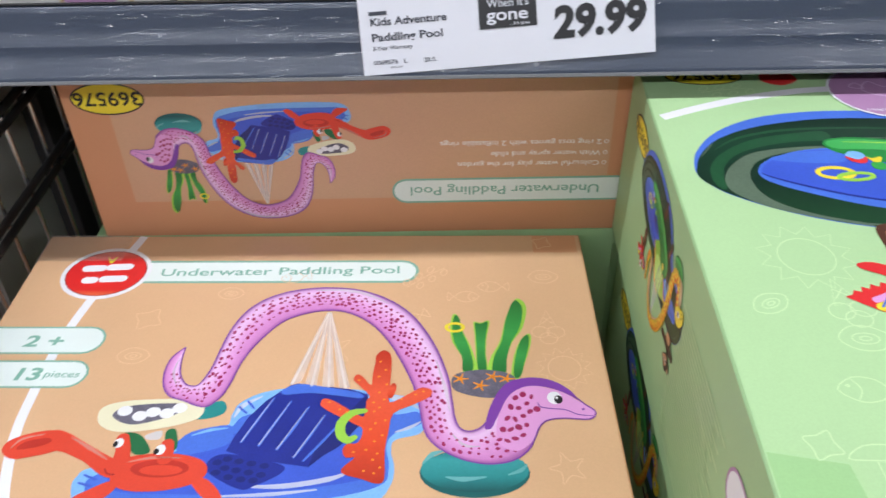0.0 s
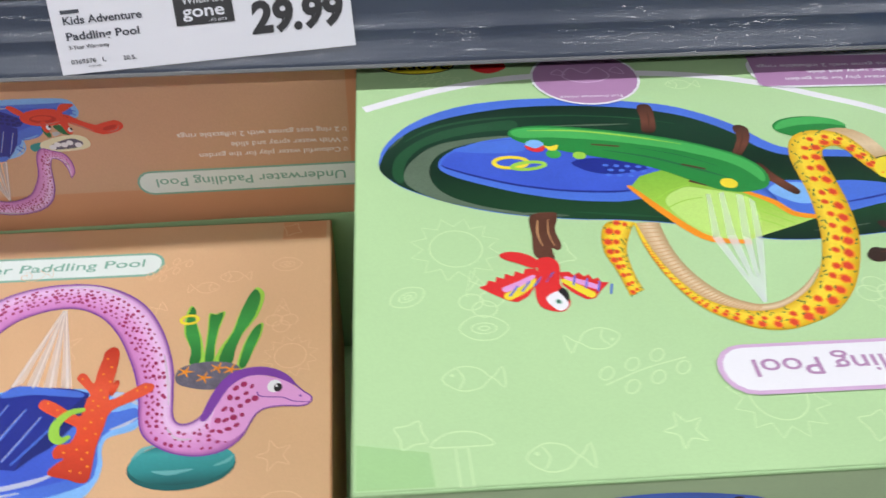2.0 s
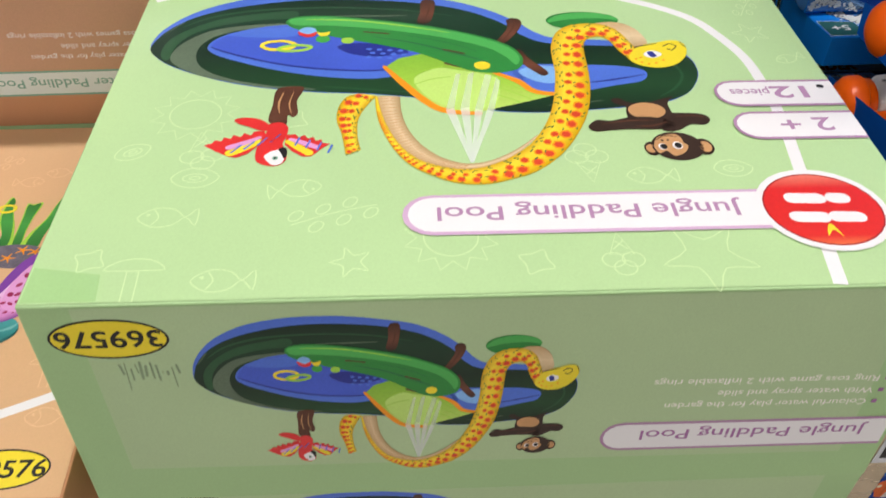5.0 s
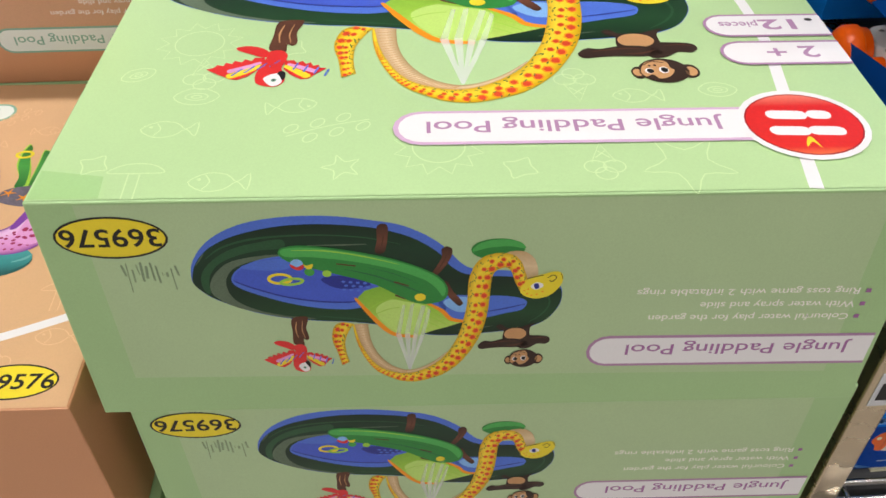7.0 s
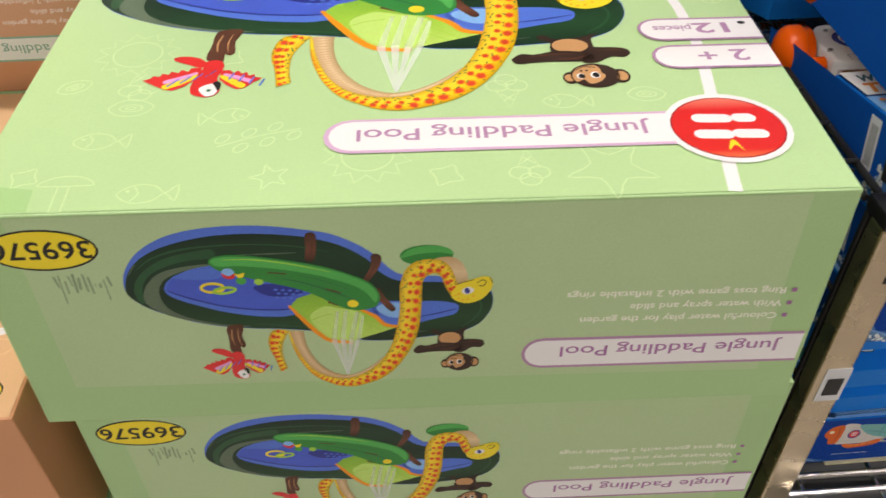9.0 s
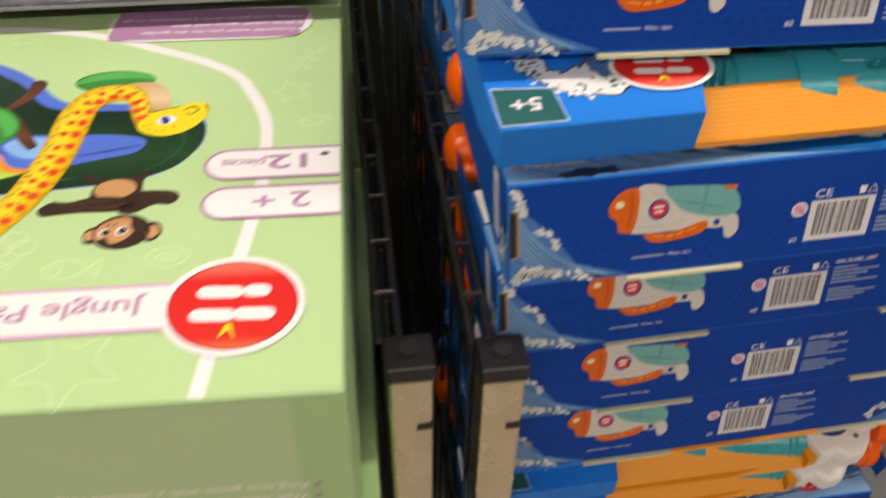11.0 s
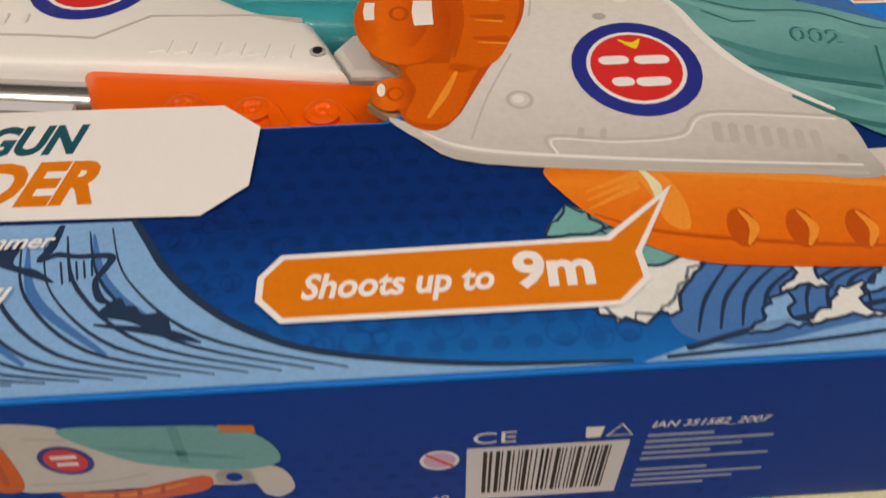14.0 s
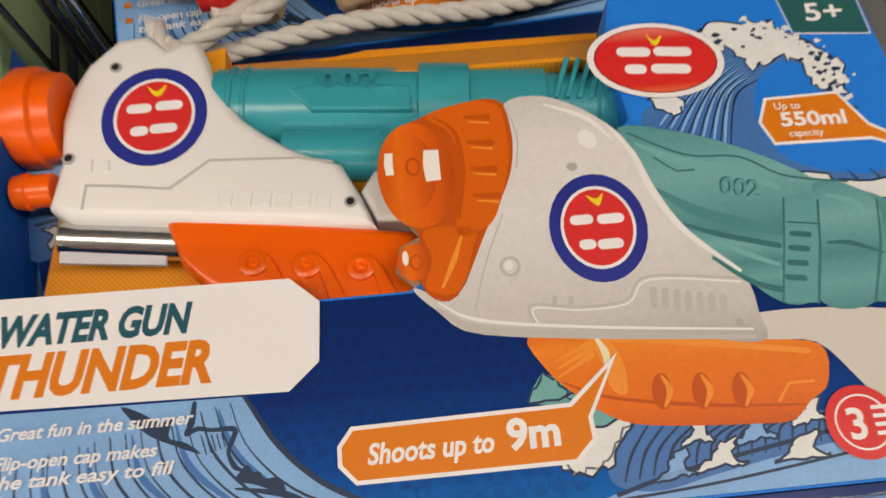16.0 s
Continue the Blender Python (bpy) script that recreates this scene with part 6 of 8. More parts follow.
def toy_gun(c):
    """The plastic water gun that lies in the open tray."""
    shell = soft(part("gun_shell", slab([(24, 192), (30, 204), (42, 216.5), (56, 218), (64, 209.5), (70, 213), (78, 212.5), (81.5, 203), (85, 190), (90, 180.5), (97, 170.5), (106.5, 162), (116, 155), (127, 148.7), (137, 145.4), (143, 132.8), (150, 115), (126, 118), (60, 126), (28, 130), (19, 136), (22.5, 155), (21, 176)], -24, -5, False, 5.0), PLASTIC_WHITE, c, "white plastic gun housing"))
    bad = Print(c, pose(0, 0, -0.005), 0)
    o = bad.oval("gun_badge", 60.5, 174, 22, 24, 1, NAVY_PRINT)
    bad.oval("badge_ring", 60.5, 174, 17, 18.5, 2, WHITE, 0, o)
    bad.oval("badge_field", 60.5, 174, 15.6, 17, 3, RED, 0, o)
    for x0, x1, y in ((51, 57, 178), (63, 70, 178.5), (53, 56, 167), (61, 68, 167.5)):
        bad.stroke("badge_bar", [(x0, y), (x1, y)], 4.6, 4, WHITE, smooth=False, parent=o)
    bad.flat("badge_flame", [(60, 184), (57, 189), (61, 186), (65, 189), (63, 184)], 4, YELLOW, parent=o)
    # The groove is a thin grey strip on top; grey stands for its shade.
    part("groove_shade", slab([(34, 133), (35, 143), (46, 141.8), (68, 138.4), (84, 150), (120, 147.6), (134, 144.6), (134, 145.6), (120, 148.7), (83.6, 151.1), (67.6, 139.6), (46, 143), (34, 144.2), (33, 133)], -6, -4.85, False), GUN_LINE, shell)
    # Grey discs stand for the shaded screw holes.
    for x, y in ((43, 200), (140, 126), (26.5, 156.7)):
        part("hole_shade", add_rod(bmesh.new(), (x / 1000, y / 1000, -0.006), (x / 1000, y / 1000, -0.0044), 0.0026, n=12), GUN_GREY, shell)
        part("screw", add_rod(bmesh.new(), (x / 1000, y / 1000, -0.0044), (x / 1000, y / 1000, -0.0040), 0.0016, n=10), BLACK, shell)
    part("side_rib", box(0.034, 0.1495, -0.007, 0.0365, 0.1555, -0.0042, 0.0006), PLASTIC_WHITE, shell)
    part("side_rib", box(0.041, 0.1490, -0.007, 0.0435, 0.1545, -0.0042, 0.0006), PLASTIC_WHITE, shell)
    tank = soft(part("water_tank", lathe((80, 186, -25.6), (262, 169, -25.6), [(0, 15), (0.02, 20), (0.28, 20.5), (0.50, 20.5), (0.505, 22.5), (0.62, 22.5), (0.625, 20.5), (0.80, 20), (0.81, 18), (0.92, 18), (0.93, 19.5), (1.0, 16)], 32), PLASTIC_TEAL, c, "teal plastic water tank"), 30)
    for i in range(6):
        x = 88 + 7.8 * i
        part("raised_mark", slab([(x, 136.5 - 1.1 * i), (x + 5.6, 135.8 - 1.1 * i), (x + 4.6, 128.6 - 1.1 * i), (x + 3.0, 130.4 - 1.1 * i), (x - 1.2, 129.4 - 1.1 * i)], -6, -4.55, False, 0.3), PLASTIC_WHITE, shell)
    lift = Print(c, pose(0, 0, -0.0048), 2)
    lift.words("002", 129, 181.6, 8.4, 1, TEAL_RELIEF_SHADE, -5, bold=0.06, span=26, parent=tank)
    for x in (90, 96):
        part("tank_rib", lathe((x, 186 - (x - 80) * 0.0934, -25.6), (x + 2.2, 185.8 - (x - 80) * 0.0934, -25.6), [(0, 20.4), (0.3, 21.2), (0.7, 21.2), (1, 20.4)], 32), PLASTIC_TEAL, tank)
    for i in range(5):
        x = 236 + 5 * i
        part("tank_fin", slab([(x, 188 - 0.5 * i), (x + 2.4, 187.8 - 0.5 * i), (x - 5.6, 168 - 0.5 * i), (x - 8, 168.2 - 0.5 * i)], -11, -6.4, False, 0.5), PLASTIC_TEAL, tank)
    part("tank_panel", slab([(116, 182), (126, 171), (168, 167), (168, 179), (130, 184)], -9.6, -4.6, False, 1.2), PLASTIC_TEAL, tank)
    soft(part("tank_lower", lathe((108, 158, -18.5), (200, 150, -18.5), [(0, 4), (0.05, 11), (0.9, 12), (1.0, 8)], 20), PLASTIC_TEAL, c))
    part("neck", slab([(144, 133), (150, 119), (210, 116), (210, 140), (150, 142)], -22, -9, False, 2.5), PLASTIC_WHITE, c)
    muz = soft(part("muzzle", lathe((20, 183, -14), (-8, 184, -14), [(0, 19), (0.25, 20), (0.3, 22), (0.62, 22), (0.78, 19), (0.92, 13), (1.0, 6)], 28), PLASTIC_ORANGE, c, "bright orange plastic muzzle"), 35)
    soft(part("nozzle", lathe((18, 148, -14), (2, 148, -14), [(0, 7), (0.6, 7), (0.65, 8), (1.0, 7)], 18), PLASTIC_ORANGE, muz), 35)
    pump = soft(part("pump_handle", slab([(64, 130), (84, 127), (165, 113), (172, 84), (124, 82), (83, 96), (72, 108)], -26, -8, False, 4.0), PLASTIC_ORANGE, c, "bright orange plastic pump handle"))
    for i in range(3):
        x, y = 100.6 + 20.9 * i, 104.5 - 2.9 * i
        soft(part("grip_boss", lathe((x, y, -9), (x, y, -6), [(0, 5.6), (0.75, 5.6), (1, 4.2), (1.0, 3.0), (0.7, 2.2), (0.7, 1.2), (0.9, 0.6)], 20), PLASTIC_ORANGE, pump), 30)
        part("grip_ridge", slab([(x + 4, y + 3), (x + 8, y), (x + 15, y - 16), (x + 18, y - 24), (x + 11, y - 22), (x + 6, y - 8)], -10, -6.6, True, 1.0), PLASTIC_ORANGE, pump)
    soft(part("pump_rod", lathe((22, 127, -18), (72, 120, -18), [(0, 7.5), (1, 7.5)], 18), CHROME, c))
    part("rod_label", slab([(24, 118), (66, 112), (66, 108), (24, 113)], -12, -10.2, False), PAPER, c)


def gun_print(p):
    """The large printed gun on the front flap; its outline is cut free of the board."""
    b = p.flat("printed_gun_body", [(206, 162), (222, 164), (239, 155), (252, 141), (257, 124), (264, 104), (285, 80), (288, 63), (286, 52), (251, 58), (187, 64), (170, 75), (162, 85), (178, 80), (192, 108), (201, 127), (204, 145)], 12, GUN_BODY, n=4)
    p.stroke("body_shade", [(170, 76), (185, 66.5), (224, 60.5), (284, 54)], [1, 3.4, 3, 1.5], 13, GUN_LINE, parent=b)
    p.stroke("body_light", [(171, 78), (185, 70), (224, 63.6), (284, 57)], [0.6, 1.4, 1.2, 0.8], 13.4, GUN_GLOSS, parent=b)
    p.stroke("body_line", [(205, 67), (205, 74), (223, 71.5), (240, 72.5), (250, 81), (284, 77)], 0.9, 13, GUN_LINE, parent=b)
    p.stroke("body_light", [(206.2, 67), (206.2, 72.6), (223, 70.2), (240.6, 71.2), (250.6, 79.6), (284, 75.6)], 0.7, 13.4, GUN_GLOSS, parent=b)
    p.strokes("body_line", [([(213, 72), (214, 76)], 1.8, False, False), ([(219, 71), (220, 75.4)], 1.8, False, False), ([(184, 74), (190, 92), (199, 112)], 0.6, False, True), ([(206, 160), (209, 146), (207, 132)], 0.7, False, True)], 13, GUN_LINE, parent=b)
    p.strokes("body_mark", [([(251 + 4.2 * i, 75.5 - 0.9 * i), (250 + 4.2 * i, 69.5 - 0.9 * i)], 2.6, False, False) for i in range(7)], 13, GUN_LINE, parent=b)
    p.stroke("body_side", [(246, 148), (254, 134), (259, 116), (268, 98), (285, 80)], [0.6, 2.4, 3, 2.6, 1.4], 13, GUN_GLOSS, parent=b)
    p.many("body_hole", [Print.oval_points(229, 130, 2.2, 2.0, 0, 10), Print.oval_points(280, 60, 1.5, 1.7, 0, 10)], 14, GUN_GREY, b)
    p.ring("body_boss", 199, 90, 3.4, 3.6, 1.2, 14, GUN_LINE, parent=b)
    p.oval("body_boss", 198.6, 90.4, 1.7, 1.9, 14, GUN_GLOSS, 0, b)
    p.oval("body_boss", 237, 142, 3.6, 4.6, 14, GUN_GLOSS, 24, b)
    p.stroke("body_light", [(222, 160), (238, 152), (247, 141)], [0.8, 2.4, 0.8], 13, GUN_GLOSS, parent=b)
    o = p.oval("printed_badge", 235, 103, 19, 23, 15, NAVY_PRINT, -4)
    p.oval("badge_ring", 235, 103, 14.6, 17.6, 16, WHITE, -4, o)
    p.oval("badge_field", 235, 103, 13.4, 16.2, 17, RED, -4, o)
    for x0, x1, y in ((226.5, 231.5, 106.5), (237, 243.5, 106), (228.5, 231, 96), (235.5, 241.5, 95.5)):
        p.stroke("badge_bar", [(x0, y), (x1, y)], 4.2, 18, WHITE, smooth=False, parent=o)
    p.flat("badge_flame", [(235, 113), (232, 117), (236, 115), (239, 117), (237, 112)], 18, YELLOW, parent=o)
    t = p.flat("printed_tank", [(250, 146), (274, 142), (296, 133), (316, 121), (326, 114), (349, 104), (358, 84), (350, 62), (318, 66), (300, 65), (285, 78), (264, 104), (257, 124)], 11, GUN_TANK, n=4)
    p.stroke("tank_light", [(256, 138), (275, 127), (295, 121), (308, 113)], [1, 5, 5, 2], 12, GUN_TEAL_PALE, parent=t)
    p.stroke("tank_shade", [(260, 117), (274, 106), (292, 98.5), (306, 94)], [1.5, 5, 5, 3], 12, GUN_TEAL_DARK, parent=t)
    p.flat("tank_lower", [(270, 100), (280, 95), (302, 88), (300, 71), (288, 76), (276, 87)], 12.5, GUN_TANK, parent=t)
    p.stroke("tank_seam", [(268, 101), (280, 95.6), (302, 88.6)], [1, 2.4, 2.4], 12.8, GUN_TEAL_DEEP, parent=t)
    p.stroke("tank_seam", [(276, 86), (288, 75.4), (300, 70.4)], [1, 2.2, 2.6], 12.8, GUN_TEAL_DEEP, parent=t)
    p.stroke("tank_light", [(277, 94), (290, 86), (300, 81)], [0.6, 2.4, 1.4], 13, GUN_TEAL_PALE, parent=t)
    p.flat("tank_knuckle", [(322, 113), (335, 112), (345, 102), (341, 84), (332, 63), (312, 65), (318, 92)], 12.5, GUN_TANK, parent=t)
    p.stroke("tank_light", [(326, 108), (336, 104), (340, 98)], [1, 3, 1], 13, GUN_TEAL_PALE, parent=t)
    p.strokes("tank_fold", [([(321, 88), (330, 87), (341, 82)], [1, 2.2, 1], False, True), ([(345, 104), (341, 86), (332, 63)], 1.0, False, True)], 13, GUN_TEAL_DEEP, parent=t)
    p.flat("tank_band", [(309, 108), (322, 106), (318, 88), (311, 64.5), (298, 66), (304, 88)], 13, GUN_TEAL, False, parent=t)
    p.strokes("band_line", [([(309, 108), (304, 88), (298, 66)], 0.8, False, False), ([(322, 106), (318, 88), (311, 64.5)], 1.0, False, False), ([(308, 98), (320, 96)], 0.7, False, False)], 14, GUN_TEAL_DEEP, parent=t)
    p.strokes("band_mark", [([(308.6 - 2.1 * i, 93 - 5.8 * i), (314.6 - 2.1 * i, 92 - 5.8 * i)], 2.4, False, False) for i in range(4)], 14, GUN_TEAL_DEEP, parent=t)
    p.strokes("tank_line", [([(262, 131), (270, 124), (277, 124)], 0.8, False, False), ([(254, 143), (275, 131), (296, 128), (312, 118), (336, 113)], 0.9, False, True)], 14, GUN_TEAL_DEEP, parent=t)
    p.words("002", 284.6, 113, 7.6, 14, GUN_TEAL_DEEP, -13, bold=0.05, parent=t)
    p.words("002", 285.2, 112.6, 7.6, 14.4, GUN_TEAL, -13, bold=0.02, parent=t)
    pm = p.flat("printed_pump", [(202, 62), (207, 49), (215, 40), (223, 33), (235, 27), (256, 24.4), (277, 23), (290, 23), (298, 29), (306, 35), (307, 49), (286, 53), (267, 56), (224, 62)], 11, GUN_PUMP, n=4)
    p.stroke("pump_top", [(230, 58), (262, 54), (302, 47)], [1, 2.6, 2], 12, GUN_AMBER, parent=pm)
    for i in range(3):
        gr = p.oval("pump_groove", 246.5 + 14.2 * i, 37.5 - 1.2 * i, 3.6, 6.6, 12, GUN_RUST, -8, pm)
        p.stroke("groove_light", [(247.4 + 14.2 * i, 43 - 1.2 * i), (249.4 + 14.2 * i, 37.5 - 1.2 * i), (246.6 + 14.2 * i, 32 - 1.2 * i)], [0.8, 2.6, 0.8], 13, GUN_AMBER, parent=pm)
    p.stroke("pump_notch", [(287, 30), (292, 36), (301, 36)], 1.0, 12, GUN_AMBER, smooth=False, parent=pm)
    p.stroke("pump_line", [(212, 44), (228, 37), (262, 31), (296, 28)], [0.5, 1.2, 1.4, 0.6], 11.6, GUN_RUST, parent=pm)
    p.flat("pump_glow", [(224, 61), (231, 58), (235, 48), (234, 38), (229, 40), (227, 50)], 11.5, GUN_AMBER, parent=pm)
    p.strokes("pump_glint", [([(211, 46 + 3 * i), (224, 53 + 2.2 * i)], [0.5, 2.2], False, True) for i in range(3)], 12, GUN_AMBER, parent=pm)
    p.stroke("pump_glint", [(226, 60), (229, 53), (228, 46)], [0.8, 3, 0.8], 12.5, CREAM, parent=pm)
    p.flat("printed_grip", [(288, 63), (336, 60), (352, 50), (338, 30), (326, 22), (318, 34), (306, 50), (287, 53)], 10, GUN_WHITE, n=4)
    mz = p.flat("printed_muzzle", [(158, 150), (170, 158), (184, 163), (203, 164), (207, 148), (205, 132), (199, 118), (192, 106), (178, 80), (167, 82), (164, 96), (166, 106), (160, 118)], 14, GUN_RUST, n=4)
    p.flat("muzzle_hood", [(173, 159), (192, 164), (203, 161), (205, 148), (204, 134), (197, 113), (190, 106), (180, 106), (186, 130), (182, 150)], 15, GUN_BALL, parent=mz)
    p.flat("muzzle_neck", [(168, 108), (187, 107), (186, 99), (179, 82), (167, 84), (170, 96)], 15, GUN_BALL, parent=mz)
    p.stroke("neck_light", [(182, 104), (178, 94), (173, 84)], [1, 2.4, 1], 15.5, GUN_AMBER, parent=mz)
    p.oval("muzzle_ball", 167, 132.5, 15.2, 23.8, 16, GUN_SPHERE, 3, mz)
    p.oval("muzzle_front", 164.5, 134, 10.5, 18, 17, GUN_SPHERE, 3, mz)
    for gx, gy, gl, gw in ((156.4, 138, 5, 3.2), (173.4, 136, 7, 6.0)):
        p.stroke("muzzle_glint", [(gx + 0.4, gy + gl), (gx, gy), (gx + 0.3, gy - gl)], [gw, gw * 1.1, gw], 18, GREY_TEXT, parent=mz, round_ends=False)
    p.strokes("hood_rib", [([(189, 157 - 12 * i), (198, 156 - 12 * i)], [1.4, 3.2], False, True) for i in range(4)], 16, GUN_RUST, parent=mz)
    p.strokes("hood_light", [([(190, 154.6 - 12 * i), (198, 153.4 - 12 * i)], [0.6, 1.2], False, True) for i in range(4)], 16.4, GUN_AMBER, parent=mz)
    p.stroke("hood_edge", [(176, 158), (184, 150), (185.6, 132), (182, 112)], [0.8, 2, 2, 1], 15.6, GUN_RUST, parent=mz)
    p.ring("muzzle_hole", 166, 136, 2.6, 3.6, 1.2, 18, GUN_RUST, parent=mz)
    p.oval("nozzle_ball", 163, 95, 6.2, 7.6, 17, GUN_SPHERE, 0, mz)
    p.ring("nozzle_hole", 164, 95, 2.2, 2.8, 0.9, 18, GUN_RUST, parent=mz)
    p.oval("nozzle_glint", 160, 97, 1.2, 3.0, 18, GREY_TEXT, 0, mz)


def small_gun(p):
    b = p.flat("printed_gun", [(77, -6), (92, -8), (98, -20), (109, -29), (127, -32), (130, -42), (112, -41), (84, -41), (73, -38), (74, -21)], 1, GUN_WHITE)
    p.flat("gun_tank", [(92, -9), (110, -9.5), (129, -12), (137, -20), (138, -31), (127, -34), (109, -29), (98, -20)], 2, GUN_TEAL_PALE, parent=b)
    p.strokes("tank_shade", [([(100, -19), (114, -23), (130, -28)], [1, 3, 1], False, True), ([(117, -11), (116, -28)], 2.4, False, True)], 3, GUN_TEAL, parent=b)
    p.flat("tank_cap", [(127, -11), (135, -12), (135, -15.5), (127, -14.5)], 2, CALL, False, parent=b)
    p.flat("gun_grip", [(124, -33), (137, -33.5), (140, -45), (136, -51), (132, -49), (130, -42), (122, -41)], 1, GUN_WHITE, parent=b)
    p.oval("trigger_gap", 126, -38, 2.0, 2.4, 3, NAVY, 0, b)
    p.flat("gun_pump", [(83, -41), (99, -42), (119, -36), (117, -45), (95, -49), (86, -47)], 3, GUN_BALL, parent=b)
    p.stroke("pump_light", [(88, -43.5), (100, -44.5), (114, -40)], [1, 2, 1], 4, GUN_AMBER, parent=b)
    p.flat("gun_muzzle", [(60, -18), (66, -9), (76, -7.5), (77.5, -21), (75, -38), (67, -38), (65, -30), (60.5, -25)], 3, GUN_BALL, parent=b)
    p.stroke("muzzle_rib", [(72, -10), (73.5, -22), (72, -35)], [1.4, 2, 1.4], 3.5, GUN_RUST, parent=b)
    p.strokes("pump_rib", [([(96 + 6 * i, -42.5 + i), (95 + 6 * i, -46.5 + i)], 1.2, False, False) for i in range(3)], 4.5, GUN_RUST, parent=b)
    p.strokes("body_line", [([(78, -36), (96, -36), (106, -33)], 0.6, False, True), ([(84, -12), (92, -14)], 1.0, False, True)], 3, GUN_LINE, parent=b)
    p.oval("muzzle_glint", 66, -18, 2.6, 2.6, 4, CREAM, 0, b)
    p.oval("gun_badge", 89.5, -24, 6.2, 7.4, 4, NAVY_PRINT, 0, b)
    p.oval("badge_field", 89.5, -24, 4.9, 5.9, 5, RED, 0, b)
    p.many("badge_bar", [[(86.5, -23), (92.5, -23), (92.5, -21.2), (86.5, -21.2)], [(87, -26.5), (92, -26.5), (92, -24.8), (87, -24.8)]], 6, WHITE, b)


def foam_patch(p, name, pts, layer, mat=None, line=True, wob=1.6, seed=1, parent=None):
    """Ragged white foam with a dark printed edge."""
    rnd = random.Random(seed)
    base = spline(pts, True, 5)
    out = [(q.x + rnd.uniform(-wob, wob), q.y + rnd.uniform(-wob, wob)) for q in base]
    if line:
        p.stroke(name + "_line", out, 0.9, layer + 1, WAVE_LINE, closed=True, smooth=False, parent=parent)
    return p.flat(name, out, layer, mat or FOAM, False, parent=parent)


def flecks(p, name, pts, spread, count, size, layer, seed, mat=None):
    """Many small ragged foam flecks along a crest."""
    rnd = random.Random(seed)
    c = spline(pts, False, 12)
    outs = []
    for _ in range(count):
        q = rnd.choice(c)
        x, y = q.x + rnd.gauss(0, spread), q.y + rnd.gauss(0, spread)
        r = size * rnd.uniform(0.4, 1.2)
        outs.append([(x + r * rnd.uniform(0.5, 1.3) * math.cos(a), y + r * rnd.uniform(0.4, 1.0) * math.sin(a)) for a in (k * math.pi / 3.5 for k in range(7))])
    return p.many(name, outs, layer, mat or FOAM)


def front_waves(p, W):
    p.flat("printed_wave", [(1, -1), (7, -4), (12, -20), (22, -30), (31, -42), (40, -55), (72, -66.5), (1, -66.5)], 1, WAVE_INK, False)
    p.strokes("wave_streak", [([(3, -14 - 4 * i), (13, -32 - 3.4 * i), (32, -52 - 2 * i), (60, -65)], [0.6, 1.3, 1.0, 0.4], False, True) for i in range(7)], 2, SKY_INK)
    p.strokes("wave_line", [([(3, -16 - 4 * i), (13, -34 - 3.4 * i), (32, -54 - 2 * i), (58, -66)], [0.3, 0.6, 0.5, 0.2], False, True) for i in range(7)], 2.5, WAVE_LINE)
    flecks(p, "wave_foam", [(4, -4), (8, -14), (7, -18)], 1.4, 40, 2.0, 3, 2)
    flecks(p, "wave_foam", [(16, -30), (24, -34), (30, -44)], 1.5, 26, 1.9, 3, 3)
    flecks(p, "wave_foam", [(5, -62), (14, -58), (28, -60), (46, -64)], 1.9, 80, 2.2, 3, 4)
    flecks(p, "wave_shadow", [(7, -62), (18, -60), (30, -62), (44, -65)], 1.8, 16, 1.0, 4, 5, WAVE_LINE)
    p.flat("printed_wave", [(304, -66.5), (312, -60), (330, -52), (W - 1, -46), (W - 1, -66.5)], 1, WAVE_INK)
    flecks(p, "wave_foam", [(301, -61), (303, -53), (312, -49), (324, -52), (330, -58)], 1.6, 44, 2.4, 3, 6)
    flecks(p, "wave_foam", [(338, -50), (344, -40), (356, -37), (364, -44), (358, -54)], 1.8, 46, 2.4, 3, 7)
    flecks(p, "wave_shadow", [(306, -58), (318, -54), (340, -50), (360, -48)], 3.0, 30, 1.0, 4, 8, WAVE_LINE)


